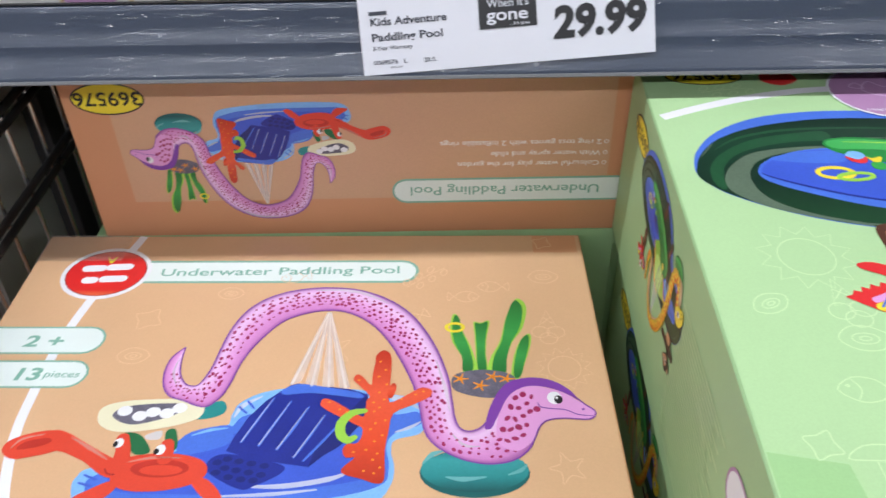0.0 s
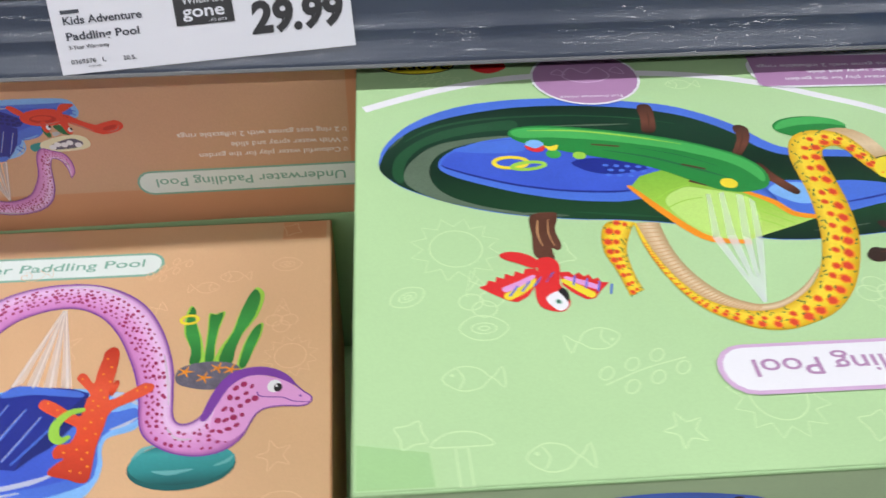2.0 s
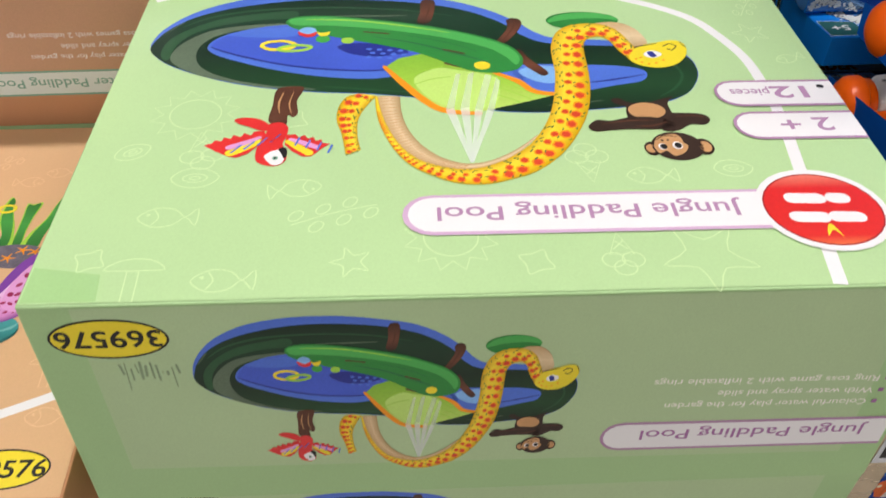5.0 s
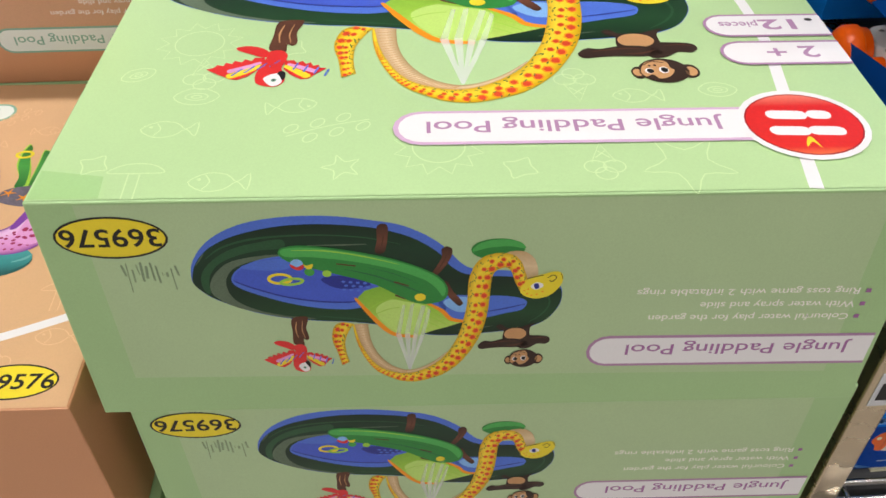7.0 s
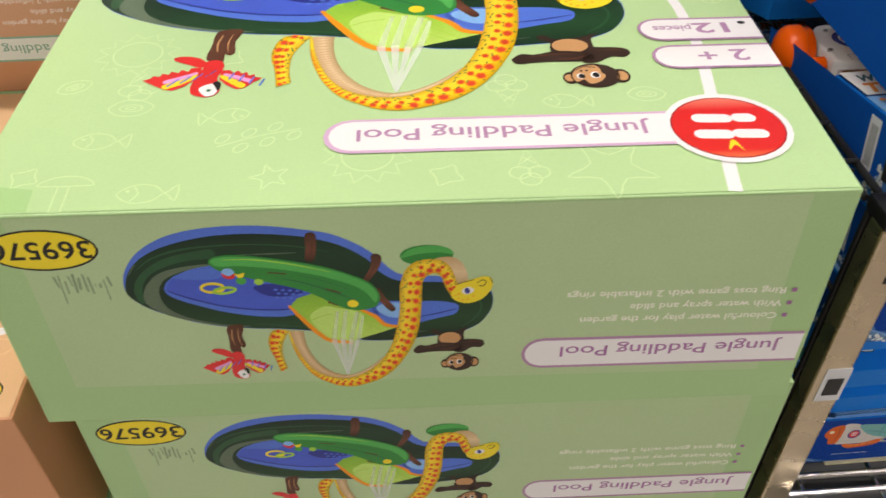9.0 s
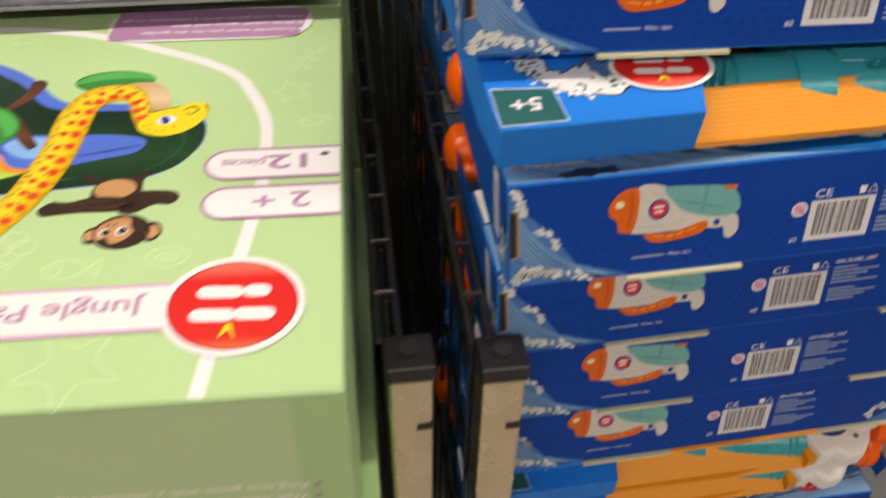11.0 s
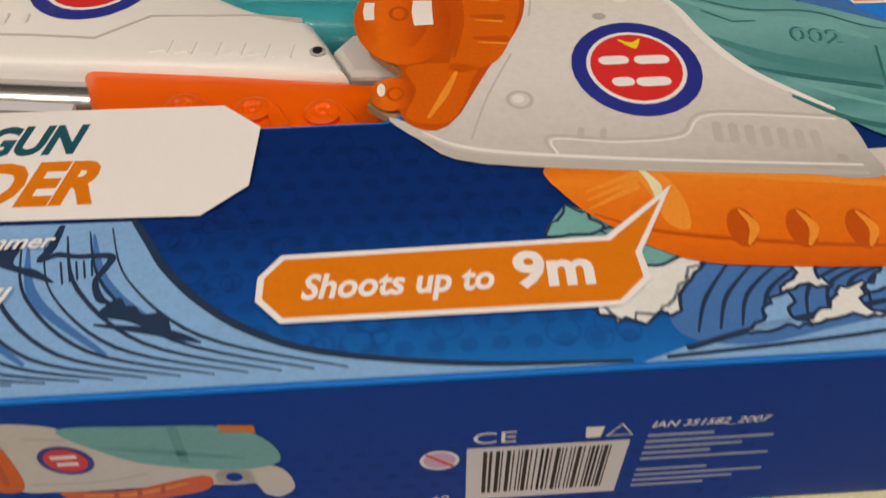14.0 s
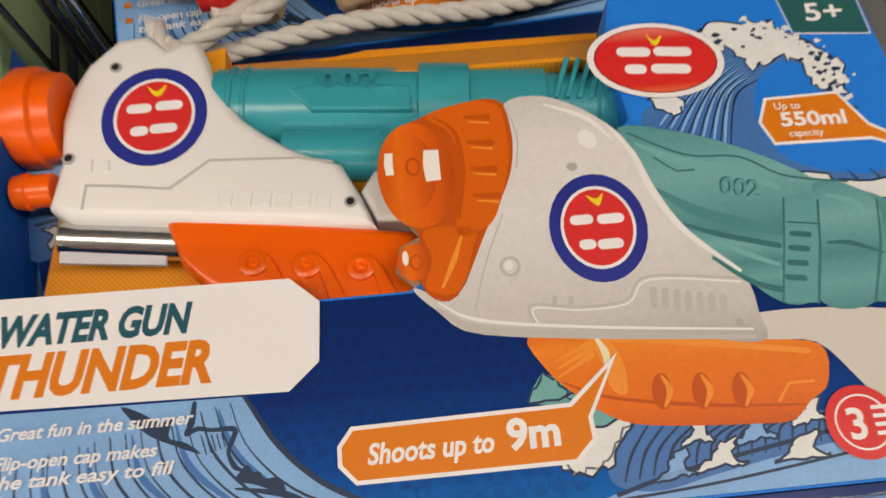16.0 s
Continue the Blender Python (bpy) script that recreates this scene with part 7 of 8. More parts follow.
def gun_pack(m, label):
    c = thing("water_gun_pack", m, label, "toy box", "water gun packs in the stack")
    part("front_board", wedge([(0, 0), (PW, 0), (PW, 172), (366, PD), (258, PD), (252, 186), (256, 150), (210, 110), (160, 84), (126, 84), (116, 93), (0, 95)], 0), COBALT, c)
    part("tray", wedge([(12, 95.5), (116, 93.5), (126, 84.5), (160, 84.5), (209.5, 110.5), (255.5, 150), (251.5, 186), (257.5, PD - 0.5), (150, PD), (60, 200), (17, 150)], -24), TRAY, c, "orange dotted cardboard tray")
    bm = bmesh.new()
    ends = [[bm.verts.new((x / 1000, y / 1000, z / 1000)) for y, z in ((PD + 0.3, -PB), (189, -8), (187, -8), (186.5, -PB))] for x in (257, 88)]
    bm.faces.new(ends[0])
    bm.faces.new(ends[1][::-1])
    for i in range(4):
        bm.faces.new((ends[0][i], ends[1][i], ends[1][(i + 1) % 4], ends[0][(i + 1) % 4]))
    bmesh.ops.recalc_face_normals(bm, faces=bm.faces)
    part("tray_wall", bm, TRAY, c)
    part("tray_wall", wedge([(20, 178), (87.5, 201.5), (87.5, PD + 0.3), (60, 206), (20, 192)], -14), TRAY, c)
    part("gun_card", slab([(152, 137), (157, 152), (184, 162), (222, 164), (240, 154), (252, 143), (262, 120), (250, 96), (200, 96), (165, 83), (156, 92), (158, 102), (166, 106), (157, 118)], -2.4, -0.05, False), KRAFT, c)
    f = Print(c, FRONT, 8)
    f.flat("front_print", [(0.8, -0.8), (PW - 0.8, -0.8), (PW - 0.8, -PF + 0.8), (0.8, -PF + 0.8)], 0, NAVY, False)
    rnd = random.Random(2)
    f.many("dot_pattern", [Print.oval_points(40 + 7 * i + 3.5 * (j % 2), -30 - 6 * j, 1.7 + rnd.uniform(-0.5, 0.5), 1.7, 0, 8) for i in range(30) for j in range(6)], 1, BUBBLE)
    front_waves(f, PW)
    small_gun(f.moved(-1.1, -2.5, 0.972, 0.904, 0, 12))
    f = f.moved(-3.8, 0, 1)
    f.words("Water Gun", 98, -56.5, 2.2, 2, WHITE, shear=0.25)
    f.many("code_bar", [[(77, -56.4), (96, -56.4), (96, -55), (77, -55)]], 2, BAR_PALE)
    bc = f.flat("barcode", [(181, -30), (220, -30), (220, -57.5), (181, -57.5)], 2, PAPER, False)
    x, bars = 185.0, []
    while x < 216:
        w = rnd.choice((0.35, 0.35, 0.7, 1.0))
        bars.append([(x, -32), (x + w, -32), (x + w, -54), (x, -54)])
        x += w + rnd.choice((0.35, 0.5, 0.9))
    f.many("barcode_print", bars, 3, BLACK, bc)
    f.words("CE", 182, -28, 5.4, 2, WHITE, wide=1.2)
    f.oval("age_mark", 174.5, -35, 4.8, 4.8, 2, WHITE)
    f.oval("age_mark_field", 174.5, -35, 3.9, 3.9, 3, LILAC_PALE)
    f.stroke("age_mark_bar", [(171.5, -32), (177.5, -38)], 0.9, 4, RED)
    f.stroke("triangle_mark", [(214, -27.5), (220, -27.5), (217, -22.5)], 0.7, 2, WHITE, closed=True, smooth=False)
    f.flat("bin_mark", [(209, -28), (212.5, -28), (213, -23), (208.6, -23)], 2, WHITE, False)
    f.words("60", 172, -57.5, 3.4, 2, WHITE, shear=0.1)
    f.words("IAN 351582_2007", 224, -25, 2.9, 2, WHITE, shear=0.22, bold=0.02, span=28)
    for i in range(10):
        if i != 5:
            f.many("address_bar", [[(224, -29.4 - 2.9 * i), (224 + 16 + (i * 37) % 22, -29.4 - 2.9 * i), (224 + 16 + (i * 37) % 22, -28.1 - 2.9 * i), (224, -28.1 - 2.9 * i)]], 2, BAR_PALE)
    f = f.moved(3.8, 0, 1)
    f.flat("die_cut_slot", [(1.2, -15), (6.4, -16), (6.8, -47), (1.2, -48)], 5, KRAFT, False)
    # Flat black stands for the shade inside the cut; the board is whole.
    f.flat("die_cut_shadow", [(1.2, -16), (5, -17), (5.4, -46), (1.2, -47)], 6, BLACK, False)
    part("bottom_tab", box(0.071, -0.003, -0.0705, 0.141, 0.004, -0.0685), CARTON_CREAM, c)
    part("bottom_tab", box(0.262, -0.003, -0.0705, 0.325, 0.004, -0.0685), CARTON_CREAM, c)
    # upper face
    p = Print(c, TOPFACE, 4)
    p.flat("flap_print", [(0.8, 0.8), (PW - 0.8, 0.8), (PW - 0.8, 60), (262, 90), (205, 92), (161, 83), (126, 83), (116, 92), (0.8, 94)], 0, FLAP, False)
    rnd = random.Random(6)
    p.strokes("bubble_pattern", [(Print.oval_points(rnd.uniform(104, 215), rnd.uniform(6, 76), rr, rr * 0.95, 0, 12), 0.7, True, False) for rr in [rnd.uniform(1.6, 4.2) for _ in range(90)]], 2, BUBBLE)
    p.many("dot_pattern", [Print.oval_points(108 + 7 * i + 3.5 * (j % 2), 8 + 6.5 * j, 2.2, 2.0, 0, 8) for i in range(16) for j in range(11)], 2, BUBBLE)
    wl = p.flat("printed_wave", [(1, 1), (1, 52), (99, 50), (104, 42), (108, 35), (118, 24), (130, 15), (147, 8), (179, 3), (210, 1)], 3, SKY_INK, False)
    p.stroke("wave_edge", [(99, 50), (104, 42), (109, 34), (118, 24), (130, 15), (147, 8), (179, 3), (212, 1.6)], [1.5, 2, 2, 2, 2, 1.6, 1.4, 0.8], 5, WAVE_LINE, parent=wl)
    p.strokes("wave_streak", [([(94 - 5.2 * i, 48 - 1.0 * i), (101 - 5.6 * i, 31 - 0.9 * i), (120 - 6 * i, 14 - 0.6 * i), (152 - 7 * i, 4)], [0.4, 0.5 + 0.5 * ((i * 7) % 3) * 0.6, 0.9, 0.4], False, True) for i in range(17)], 4, WAVE_LINE, parent=wl)
    p.strokes("wave_band", [([(90 - 15 * i, 46 - 3 * i), (97 - 16 * i, 29 - 2.4 * i), (117 - 17 * i, 12 - 1.5 * i)], [0.6, 2.6, 1], False, True) for i in range(6)], 3.5, WAVE_INK, parent=wl)
    p.stroke("wave_splash", [(81.5, 49.2), (80.6, 42.3), (78.8, 38.5), (82.7, 40.1), (87.6, 39.2), (95.4, 38.8), (94.9, 35), (93.5, 31.2), (95.5, 26.2), (98, 24.5)], [1.6, 2.4, 1.4, 1.8, 1.4, 2.0, 1.8, 1.4, 2.0, 1.0], 5.4, WAVE_LINE, parent=wl)
    p.flat("wave_splash", [(55.7, 50), (62, 48), (69.8, 43.5), (74, 45), (72.9, 38.1), (78.9, 35.6), (84, 31.3), (75, 34.9), (65, 40)], 5.4, WAVE_LINE, parent=wl)
    p.flat("wave_splash", [(98, 24.6), (100.3, 26), (102, 23.6), (104.2, 23.4), (106, 21), (110.9, 20.8), (113, 15.6), (108, 17), (102.2, 19.4), (96, 21)], 5.4, WAVE_LINE, parent=wl)
    p.stroke("wave_splash", [(96, 18.6), (111.8, 15.4), (120, 12.4)], [0.6, 2.4, 0.6], 5.4, WAVE_LINE, parent=wl)
    p.strokes("wave_hatch", [([(84 + 1.8 * i, 37.6), (86 + 1.6 * i, 31 + 0.5 * i)], 0.5, False, False) for i in range(5)], 5.4, WAVE_LINE, parent=wl)
    foam_patch(p, "wave_splash", [(30, 6), (44, 12), (62, 9), (60, 3), (36, 2)], 4.2, WAVE_LINE, False, 1.4, 9, wl)
    wr = p.flat("printed_wave", [(214, 1), (226, 5), (250, 11), (300, 20), (PW - 1, 30), (PW - 1, 1)], 3, SKY_INK, False)
    wr2 = p.flat("printed_wave", [(225, 7), (223, 16), (228, 24), (238, 30), (262, 30), (310, 26), (PW - 1, 44), (PW - 1, 22), (300, 14), (262, 8), (240, 4)], 4, WAVE_INK)
    p.strokes("wave_streak", [([(228 + 5 * i, 8 + 0.5 * i), (232 + 5 * i, 17 + 0.5 * i), (240 + 6 * i, 27 - 0.2 * i)], [0.5, 1.1, 0.5], False, True) for i in range(22)], 6, WAVE_LINE, parent=wr2)
    for i, (fx, fy, fw) in enumerate([(246, 10, 7), (262, 12, 9), (256, 21, 6), (276, 20, 8), (290, 12, 10), (296, 24, 7), (312, 17, 9), (328, 12, 8), (334, 26, 9), (350, 18, 10), (358, 32, 8)]):
        foam_patch(p, "wave_finger", [(fx - fw, fy - 3), (fx - fw * 0.4, fy + 1), (fx, fy + 5), (fx + fw * 0.8, fy + 7), (fx + fw * 0.5, fy + 1), (fx + fw, fy - 2), (fx + fw * 0.2, fy - 2)], 7 + 0.2 * i, FOAM if i % 3 else SKY_INK, True, 0.8, 30 + i, wr2)
    p.strokes("wave_edge", [([(225, 4), (250, 10), (300, 18), (PW - 2, 28)], 1.5, False, True), ([(220, 2), (262, 5), (320, 12), (PW - 2, 18)], 1.0, False, True)], 7, WAVE_LINE, parent=wr)
    foam_patch(p, "wave_foam", [(199, 38), (206, 47), (213, 40), (211, 30), (207, 24), (210, 14), (221, 14), (228, 22), (236, 30), (228, 34), (220, 40)], 8, GUN_TEAL_PALE, True, 1.5, 10)
    foam_patch(p, "wave_foam", [(206, 18), (212, 12), (224, 14), (230, 22), (236, 31), (226, 28), (216, 26)], 9, FOAM, True, 1.5, 11)
    gun_print(p.moved(0, 0, 1, 1, 0, 16))
    lb = p.flat("name_label", [(2, 95), (116, 93), (127, 83), (126, 60), (115, 50), (2, 53)], 34, WHITE, False)
    p.words("WATER GUN", 9, 76.5, 11.5, 35, TEAL_TEXT, -0.5, bold=0.06, shear=0.22, span=70, parent=lb)
    p.words("THUNDER", 6, 57.5, 15.5, 35, CALL, -0.5, bold=0.06, shear=0.22, span=80, parent=lb)
    for y, t in ((42, "Great fun in the summer"), (32, "Flip-open cap makes"), (25.5, "the tank easy to fill"), (15, "Pump action")):
        p.words(t, 13, y, 4.6, 35, WHITE, 0, bold=0.03, shear=0.25, span=len(t) * 2.95)
    for y in (44, 34, 17):
        p.flat("bullet", [(6, y - 1.6), (10, y - 1.6), (10.8, y + 1.6), (6.8, y + 1.6)], 35, CALL, False)
    call = [(131, 22), (131, 29), (136, 35.5), (213, 36.5), (233, 53), (220.5, 31), (221, 23), (213, 15.5), (137, 15.5)]
    mid = (176, 26)
    o = p.flat("range_callout", call, 36, WHITE, False)
    p.flat("callout_field", [(132.6, 22.6), (132.6, 28.6), (136.8, 34), (213.8, 35), (229, 48), (218.9, 31), (219.2, 23.4), (212.4, 17), (137.6, 17)], 37, CALL, False, parent=o)
    p.words("Shoots up to", 141, 22, 7.2, 38, WHITE, 0.5, bold=0.04, shear=0.22, span=44, parent=o)
    p.words("9m", 189.5, 22.4, 10.6, 38, WHITE, 0.5, bold=0.05, shear=0.05, span=18.5, parent=o)
    wc = p.oval("warranty_seal", 314, 20, 13, 13, 36, RED)
    p.ring("seal_ring", 314, 20, 9.5, 9.5, 0.7, 37, WHITE, parent=wc)
    p.words("3", 308, 14.5, 11, 37, WHITE, 0, bold=0.03, parent=wc)
    for i in range(4):
        p.many("seal_bar", [[(318, 24 - 3 * i), (324, 24 - 3 * i), (324, 25.4 - 3 * i), (318, 25.4 - 3 * i)]], 37, WHITE, wc)
    # right part of the upper face
    p.flat("side_print", [(258.5, PD - 0.6), (365, PD - 0.6), (PW - 0.6, 172), (PW - 0.6, 56), (262, 88), (257, 148), (252.6, 186)], 1, COBALT, False)
    wv = p.flat("printed_wave", [(262, 152), (276, 160), (294, 188), (318, 190), (336, 178), (340, 166), (326, 172), (312, 162), (308, 142), (318, 124), (346, 116), (PW - 1, 122), (PW - 1, 96), (330, 98), (290, 112), (264, 132)], 3, WAVE_INK)
    p.strokes("wave_streak", [([(268 + 4 * i, 146 - 2 * i), (284 + 2.6 * i, 164 - i), (302 + 1.5 * i, 180 - 2.4 * i)], [0.6, 2.2, 0.8], False, True) for i in range(7)], 4, SKY_INK, parent=wv)
    p.strokes("wave_line", [([(270 + 4 * i, 144 - 2 * i), (286 + 2.6 * i, 162 - i), (304 + 1.5 * i, 178 - 2.4 * i)], [0.4, 1.0, 0.4], False, True) for i in range(7)], 5, WAVE_LINE, parent=wv)
    p.strokes("wave_line", [([(300 + 9 * i, 100), (306 + 9 * i, 110), (302 + 9 * i, 118)], [0.5, 1.2, 0.5], False, True) for i in range(8)], 5, WAVE_LINE, parent=wv)
    foam_patch(p, "wave_foam", [(284, 180), (294, 190), (310, 194), (328, 190), (342, 178), (350, 164), (346, 152), (338, 158), (334, 168), (324, 174), (312, 170), (304, 180)], 6, FOAM, True, 2.4, 12)
    flecks(p, "foam_curl", [(290, 184), (310, 188), (330, 184), (344, 168), (344, 156)], 3.0, 60, 1.5, 7, 15, WAVE_LINE)
    flecks(p, "foam_spot", [(290, 186), (310, 191), (332, 186), (347, 168), (346, 154)], 3.0, 50, 1.7, 8, 16)
    foam_patch(p, "wave_foam", [(304, 120), (322, 120), (340, 112), (PW - 3, 114), (PW - 3, 104), (340, 106), (318, 110)], 6, FOAM, True, 1.8, 13)
    foam_patch(p, "wave_foam", [(266, 158), (274, 150), (280, 156), (274, 163)], 6, FOAM, True, 1.4, 14)
    p.flat("age_block", [(331, PD - 3.5), (334.5, 186), (366.5, 183), (365, PD - 3.5)], 8, TEAL_DARK, False)
    p.stroke("age_block_edge", [(330.4, PD - 3), (333.6, 185.4), (367, 182.4), (365.8, PD - 3)], 0.8, 9, FOAM, smooth=False, closed=True)
    p.words("5+", 341, 191.5, 9.5, 9, WHITE, -2, bold=0.025, wide=1.25)
    cc = p.flat("volume_callout", [(308, 143), (313, 154.5), (344, 155), (353, 139), (369, 128), (369, 124), (352, 131), (312, 132)], 10, WHITE, False)
    p.flat("callout_field", [(309.4, 143), (314, 153.2), (343.4, 153.7), (352, 138), (368.4, 126.5), (368.4, 125.4), (352, 132.4), (312.8, 133.4)], 11, CALL, False, parent=cc)
    p.words("Up to", 316, 148.5, 3.4, 12, WHITE, -2, bold=0.02, parent=cc)
    p.words("550ml", 317, 140.5, 6.6, 12, WHITE, -2, bold=0.045, span=27, parent=cc)
    p.words("capacity", 319, 135.4, 3.2, 12, WHITE, -2, bold=0.02, parent=cc)
    brand_oval(p, 272, 177, 29, 19, 44, -6)
    # left end
    s = Print(c, LEFT, 4).moved(0, 0, 1)
    # Sheet over the cobalt end; its darker blue includes the end's shade.
    s.flat("end_shade_print", [(-PD + 1, -1), (-1, -1), (-1, -PF + 1), (-PD + 1, -PB + 0.8)], 0, END_BLUE_SHADED, False)
    s.flat("end_label", [(-38, -6), (-24, -6), (-24, -50), (-38, -48)], 1, PAPER, False)
    s.many("label_bar", [[(-35.5, -12 - 1.6 * i), (-26.5, -12 - 1.6 * i), (-26.5, -12.7 - 1.6 * i), (-35.5, -12.7 - 1.6 * i)] for i in range(20)], 2, INK_TEXT)
    s.flat("printed_wave", [(-1, -30), (-12, -40), (-26, -54), (-34, -61), (-1, -66.5)], 1, WAVE_INK)
    flecks(s, "wave_foam", [(-3, -34), (-12, -46), (-22, -58)], 2.6, 46, 2.4, 2, 21)
    # Slot drawn flat, its inner shade painted black.
    s.flat("die_cut_slot", [(-10, -14), (-3, -14), (-3, -44), (-10, -44)], 3, BLACK, False)
    # back edge
    k = Print(c, Matrix.Translation((PW / 1000, PD / 1000, 0)) @ Matrix.Rotation(radians(180), 4, "Z") @ FRONT, 4)
    toy_gun(c)
    return c


pack = gun_pack(pose(0.6788, 0.3353, 1.18105, -8.7, -0.9, -3), "navy water gun pack lying on top of the stack")
for x, y, z, rx, ry, rz in [(0.7000, 0.2866, 1.0572, -8.5, -2.0, 0.8), (0.7000, 0.2960, 0.9847, -8, -2.4, 1.0), (0.7060, 0.2955, 0.9112, -7, -2.2, 1.0), (0.7036, 0.2940, 0.8458, -6, -2.2, 1.0), (0.6940, 0.2930, 0.6640, 0, -0.6, 0.6)]:
    tagged(copy_thing(pack, pose(x, y, z, rx, ry, rz)), "navy water gun pack in the stack")


def turned(x, y, z, tilt, ry, rz):
    """The pose of a pack turned about, whose far lower corner comes to x, y, z in front."""
    r = (Matrix.Rotation(radians(rz), 4, "Z") @ Matrix.Rotation(radians(ry), 4, "Y") @ Matrix.Rotation(radians(tilt), 4, "X") @ Matrix.Rotation(radians(180), 4, "Z"))
    return Matrix.Translation(Vector((x, y, z)) - r.to_3x3() @ Vector((PW / 1000, PD / 1000, -PB / 1000))) @ r


for x, y, z, tilt, ry, rz in [(0.692, 0.294, 1.0645, 11.5, -1.8, 0.8), (0.7035, 0.300, 0.752, 8, -1.6, 1.0), (0.7035, 0.297, 0.7050, 8, -1.6, 1.0), (0.700, 0.300, 0.6645, 9, -1.6, 1.0)]:
    tagged(copy_thing(pack, turned(x, y, z, tilt, ry, rz)), "blue and orange water gun pack turned back to front")

# ---------------------------------------------------------------- behind and above
tagged(copy_thing(pack, pose(0.702 + PW / 1000, 0.547 + PD / 1000, 0.970, 0, 0, 181)), "navy water gun pack lying turned about under ropes")
for x, y, z, rx in [(0.700, 0.582, 1.042, 0), (0.706, 0.552, 0.898, -2), (0.70, 0.549, 0.828, -2), (0.704, 0.551, 0.758, -1)]:
    tagged(copy_thing(pack, pose(x, y, z, rx, 0, 1.0)), "navy water gun pack in the rear stack")


def twisted_rope(name, pts, r, label):
    """Three strands laid round each other along a smooth line."""
    rope = thing(name, pose(0, 0, 0), label, "rope", "ropes of the toy ladder")
    c = [Vector(p) for p in pts]
    fine = []
    for i in range(len(c) - 1):
        a, b, d, e = c[max(i - 1, 0)], c[i], c[i + 1], c[min(i + 2, len(c) - 1)]
        for k in range(14):
            t = k / 14
            fine.append(0.5 * (2 * b + (d - a) * t + (2 * a - 5 * b + 4 * d - e) * t * t + (3 * b - a - 3 * d + e) * t ** 3))
    for s in range(3):
        cu = bpy.data.curves.new("strand", "CURVE")
        cu.dimensions, cu.bevel_depth, cu.bevel_resolution = "3D", r * 0.62, 2
        sp = cu.splines.new("POLY")
        sp.points.add(len(fine) - 1)
        run = 0.0
        for i, q in enumerate(fine):
            d = (fine[min(i + 1, len(fine) - 1)] - fine[max(i - 1, 0)]).normalized()
            run += (q - fine[i - 1]).length if i else 0.0
            u = d.orthogonal().normalized()
            v = d.cross(u)
            a = run / (r * 7) * 2 * math.pi + s * 2.094
            w = q + (u * math.cos(a) + v * math.sin(a)) * r * 0.5
            sp.points[i].co = (*w, 1)
        tmp = bpy.data.objects.new("strand", cu)
        scene.collection.objects.link(tmp)
        bpy.context.view_layer.update()
        me = bpy.data.meshes.new_from_object(tmp.evaluated_get(bpy.context.evaluated_depsgraph_get()))
        bpy.data.objects.remove(tmp)
        me.materials.clear()
        me.materials.append(ROPE)
        ob = new("strand", me)
        ob.parent = rope
        smooth_all(ob)
    return rope


RZ = 1.050
twisted_rope("rope", [(0.725, 0.579, RZ), (0.774, 0.584, RZ + 0.004), (0.840, 0.588, RZ + 0.012), (0.913, 0.588, RZ + 0.010), (0.987, 0.603, RZ + 0.004), (1.036, 0.628, RZ)], 0.0055, "thick white twisted rope lying on the packs")
twisted_rope("rope", [(0.733, 0.660, RZ), (0.754, 0.628, RZ + 0.006), (0.770, 0.595, RZ + 0.016), (0.799, 0.607, RZ + 0.02), (0.807, 0.660, RZ + 0.01), (0.832, 0.709, RZ)], 0.0055, "thick white twisted rope looped over itself")
twisted_rope("rope", [(0.889, 0.693, RZ + 0.004), (0.901, 0.644, RZ + 0.018), (0.921, 0.611, RZ + 0.024), (0.962, 0.628, RZ + 0.02), (1.020, 0.611, RZ + 0.01), (1.052, 0.562, RZ + 0.004)], 0.0055, "thick white twisted rope beside the wooden rungs")

twisted_rope("rope", [(0.725, 0.603, RZ + 0.006), (0.737, 0.583, RZ + 0.012), (0.762, 0.587, RZ + 0.022), (0.782, 0.611, RZ + 0.016), (0.766, 0.652, RZ + 0.01), (0.733, 0.669, RZ)], 0.0055, "thick white twisted rope in a loose loop")
twisted_rope("rope", [(0.717, 0.693, RZ), (0.758, 0.681, RZ + 0.008), (0.823, 0.693, RZ + 0.012), (0.889, 0.677, RZ + 0.014), (0.971, 0.693, RZ + 0.008), (1.020, 0.669, RZ)], 0.0055, "thick white twisted rope behind the rungs")

twisted_rope("rope", [(0.717, 0.636, RZ), (0.737, 0.623, RZ + 0.018), (0.762, 0.628, RZ + 0.03), (0.799, 0.626, RZ + 0.03), (0.832, 0.636, RZ + 0.02), (0.856, 0.660, RZ + 0.01)], 0.0055, "thick white twisted rope across the other ropes")
twisted_rope("rope", [(0.717, 0.648, RZ + 0.004), (0.746, 0.636, RZ + 0.012), (0.791, 0.642, RZ + 0.016), (0.840, 0.648, RZ + 0.02), (0.872, 0.636, RZ + 0.024)], 0.0055, "thick white twisted rope across the other ropes")


def rung(x0, y0, x1, y1, z):
    d = Vector((x1 - x0, y1 - y0, 0))
    ob = part("ladder_rung", lathe((0, 0, 0), (d.x * 1000, d.y * 1000, 0), [(0, 8), (0.03, 10.6), (0.12, 11.4), (0.18, 9.8), (0.5, 10.2), (0.82, 9.8), (0.88, 11.4), (0.97, 10.6), (1, 8)], 20), WOOD)
    ob.matrix_world = pose(x0, y0, z)
    return soft(tagged(ob, "pale turned wooden ladder rung lying between ropes", "ladder rung", "wooden rungs of the toy ladder"), 40)


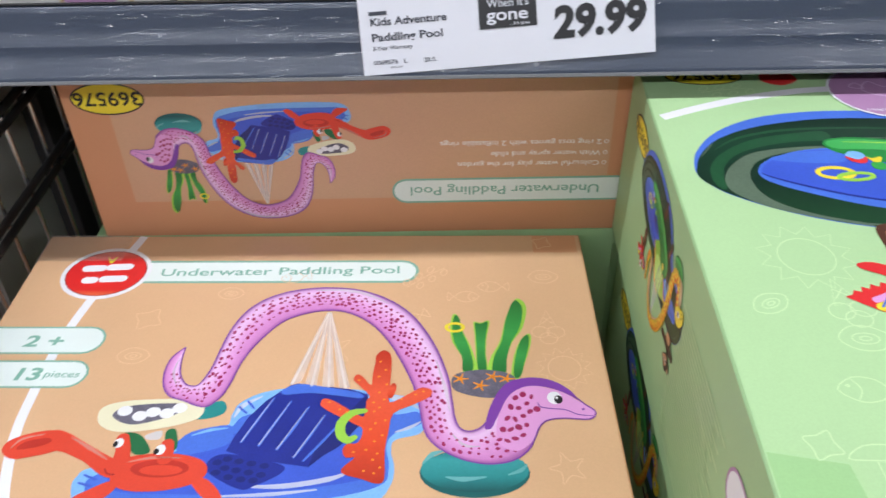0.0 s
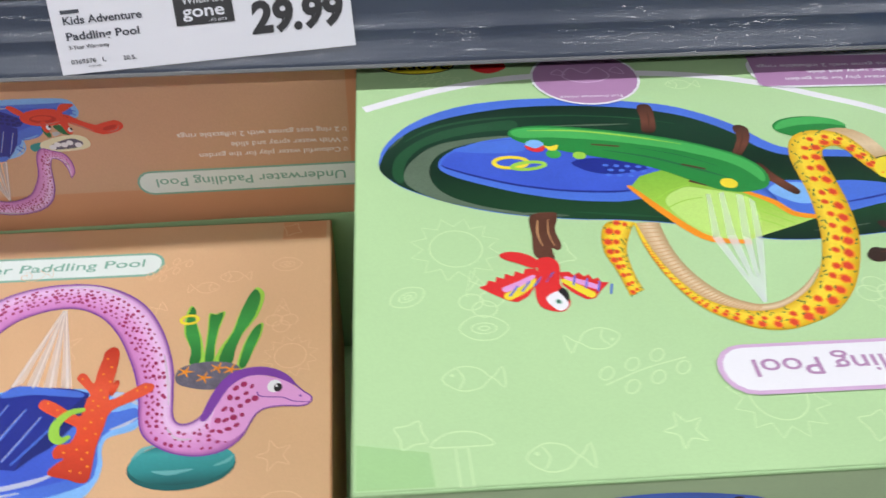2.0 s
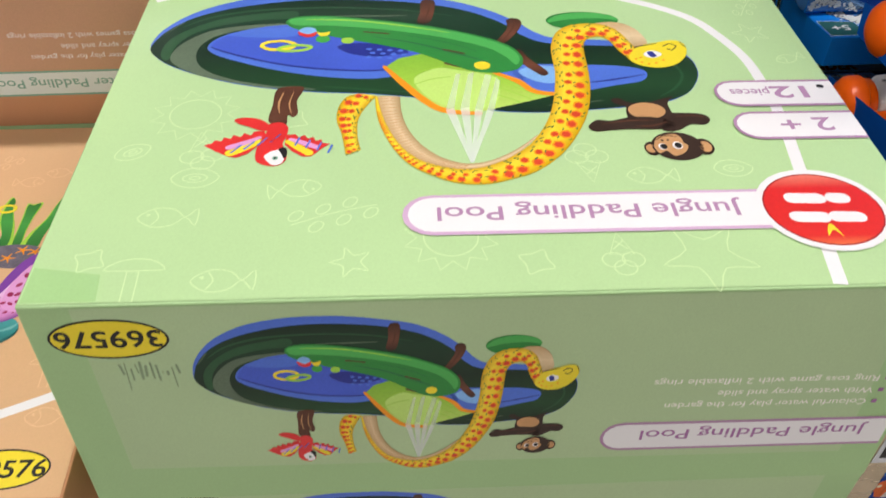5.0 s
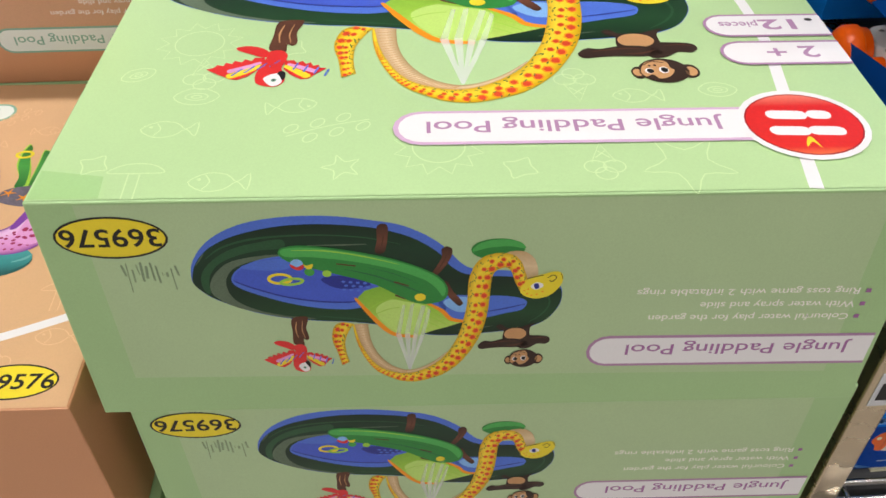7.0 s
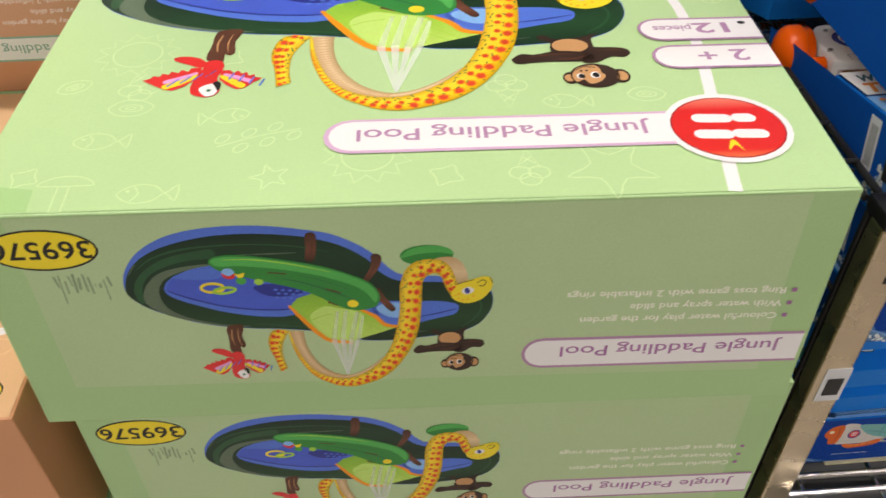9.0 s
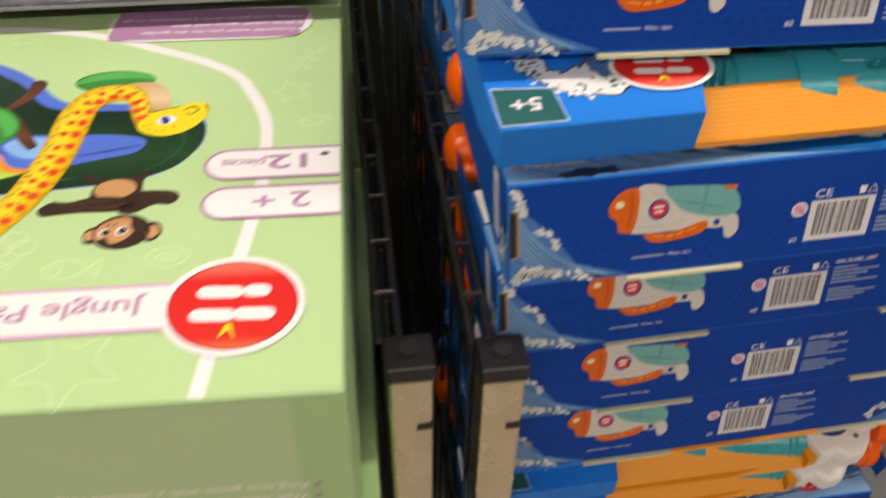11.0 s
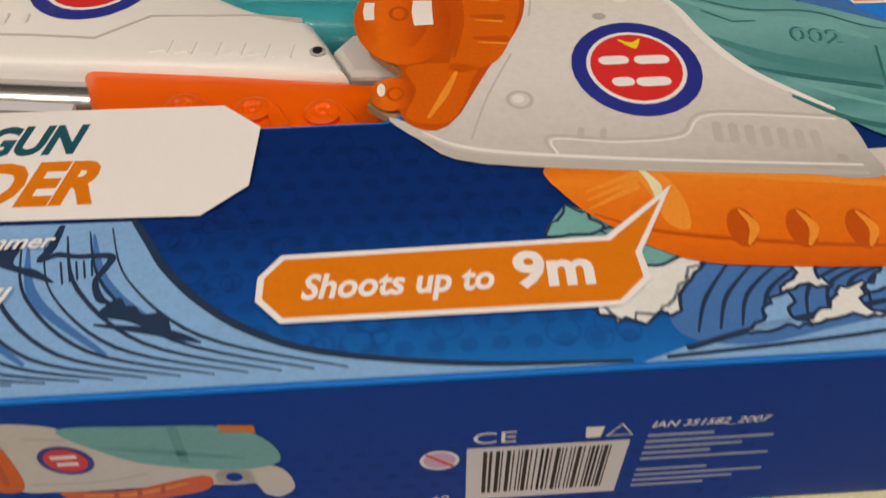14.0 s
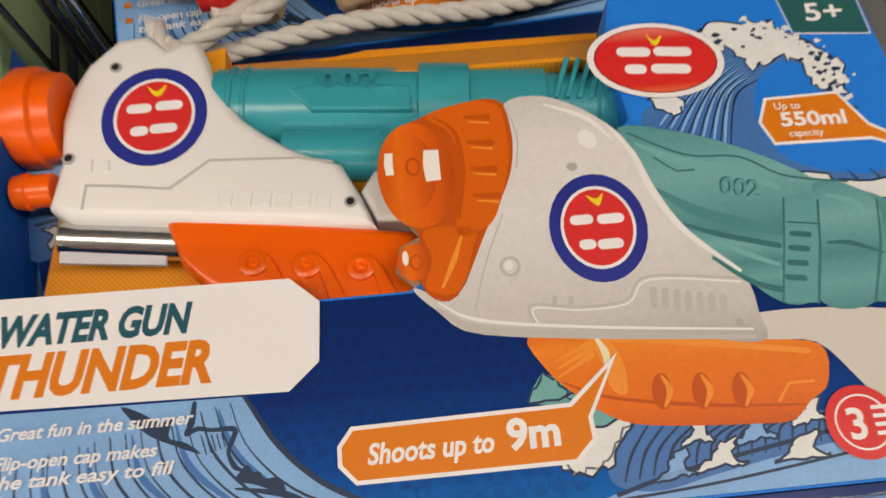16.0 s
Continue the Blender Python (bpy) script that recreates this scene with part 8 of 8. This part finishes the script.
for a in [(0.787, 0.602, 0.807, 0.742, RZ + 0.004), (0.827, 0.608, 0.889, 0.624, RZ + 0.008), (0.844, 0.636, 0.962, 0.660, RZ + 0.006), (0.897, 0.611, 0.958, 0.599, RZ + 0.012), (0.856, 0.677, 0.913, 0.791, RZ + 0.006)]:
    rung(*a)


def knob(x, y, z, rz):
    k = thing("rope_connector", pose(x, y, z, 0, 0, rz), "shiny red plastic rope connector on the ladder", "connector", "red connectors of the toy ladder")
    soft(part("ball", lathe((0, 0, -14), (0, 0, 14), [(0, 8), (0.12, 13), (0.4, 16), (0.46, 15), (0.54, 15), (0.6, 16), (0.88, 13), (1, 8)], 24), RED_PLASTIC, k), 40)
    soft(part("sleeve", lathe((-18, 0, 0), (18, 0, 0), [(0, 8), (0.1, 9.5), (0.9, 9.5), (1, 8)], 18), RED_PLASTIC, k), 40)


knob(0.768, 0.617, RZ + 0.016, 20)
knob(0.926, 0.629, RZ + 0.016, -15)
knob(0.958, 0.652, RZ + 0.018, 60)

for i, x in enumerate((0.655, 0.672, 0.688, 0.664, 0.68)):
    w = part("display_wire", add_rod(bmesh.new(), (0, 0, 0), (-0.012 + 0.004 * i, 0.03, 0.36), 0.0022, n=10), CHROME)
    w.matrix_world = pose(x, 0.60 + 0.012 * (i % 2), 0.90)
    smooth_all(tagged(w, "thin upright chrome display wire beside the packs", "wire", "chrome wires beside the packs"))

# wire rack under the gun packs
rack = thing("wire_rack", pose(0, 0, 0), "chrome wire shelf rack under the water gun packs", "rack")
for k in range(5):
    part("rack_wire", add_rod(bmesh.new(), (0.72, 0.22 + 0.016 * k, 0.588 - 0.004 * (k % 2)), (1.8, 0.22 + 0.016 * k, 0.588 - 0.004 * (k % 2)), 0.0035, n=10), CHROME, rack)
for k in range(14):
    part("rack_cross", add_rod(bmesh.new(), (0.74 + 0.075 * k, 0.21, 0.581), (0.74 + 0.075 * k, 1.0, 0.581), 0.0025, n=8), CHROME, rack)
    part("rack_leg", add_rod(bmesh.new(), (0.74 + 0.075 * k, 0.215, 0.546), (0.74 + 0.075 * k, 0.215, 0.583), 0.0025, n=8), CHROME, rack)


def loose_carton(name, x0, y0, z0, w, d, h, mat, label, rz=0, marks=()):
    c = thing(name, pose(x0, y0, z0, 0, 0, rz), label, "carton")
    part("board", box(0, 0, 0, w, d, h, 0.0015), mat, c)
    f = Print(c, FRONT, 4)
    for kind, mm, cx, cy, rx, ry in marks:
        if kind == "oval":
            f.oval("print_spot", cx, cy, rx, ry, 1, mm)
        else:
            f.flat("print_block", [(cx - rx, cy - ry), (cx + rx, cy - ry), (cx + rx, cy + ry), (cx - rx, cy + ry)], 1, mm, False)
    return c


SHZ = 1.0785
loose_carton("snack_carton", -0.62, 0.60, SHZ, 0.27, 0.2, 0.14, CARTON_WHITE, "white carton with red print on the shelf", 0, [("oval", RED, 190, 60, 60, 45), ("oval", RED, 245, 40, 14, 30)])
loose_carton("snack_carton", -0.345, 0.60, SHZ, 0.135, 0.2, 0.14, CARTON_WHITE, "white carton with a purple spot on the shelf", 0, [("oval", LILAC, 75, 45, 42, 40), ("block", PURPLE, 75, 50, 14, 20)])
for k in range(7):
    loose_carton("slim_carton", -0.205 + 0.047 * k, 0.60 + 0.002 * (k % 2), SHZ, 0.044, 0.2, 0.11 + 0.004 * (k % 3), CARTON_CREAM, "slim cream carton in a row on the shelf")
loose_carton("yellow_card", -0.17, 0.575, SHZ + 0.022, 0.24, 0.003, 0.10, YELLOW, "yellow display card standing on the shelf")
for k in range(9):
    w = part("shelf_front_wire", add_rod(bmesh.new(), (0, 0, 0), (0.012, 0, 0.07), 0.0016, n=8), WOOD)
    w.matrix_world = pose(-0.33 + 0.05 * k, 0.568, SHZ)
    tagged(w, "thin brown upright wire along the shelf front", "wire", "brown wires along the shelf front")

# goods in the neighbouring bay, seen through the wire
for k, (x, y, z, w, h, mat) in enumerate([(-0.62, 0.42, 0.68, 0.16, 0.20, CARTON_WHITE), (-0.64, 0.62, 0.72, 0.18, 0.22, CARTON_WHITE), (-0.60, 0.80, 0.66, 0.15, 0.26, CARTON_DARK), (-0.62, 0.22, 0.60, 0.17, 0.22, CARTON_DARK)]):
    loose_carton("spread_carton", x, y, 0.34, w, 0.17, z + h - 0.34, mat, ("white" if mat is CARTON_WHITE else "dark") + " grocery carton stacked behind the wire grid", 4 * (k % 2), [("block", RED, w * 500, (z + h - 0.34) * 1000 - 60, 40, 10)] if mat is CARTON_WHITE else [])
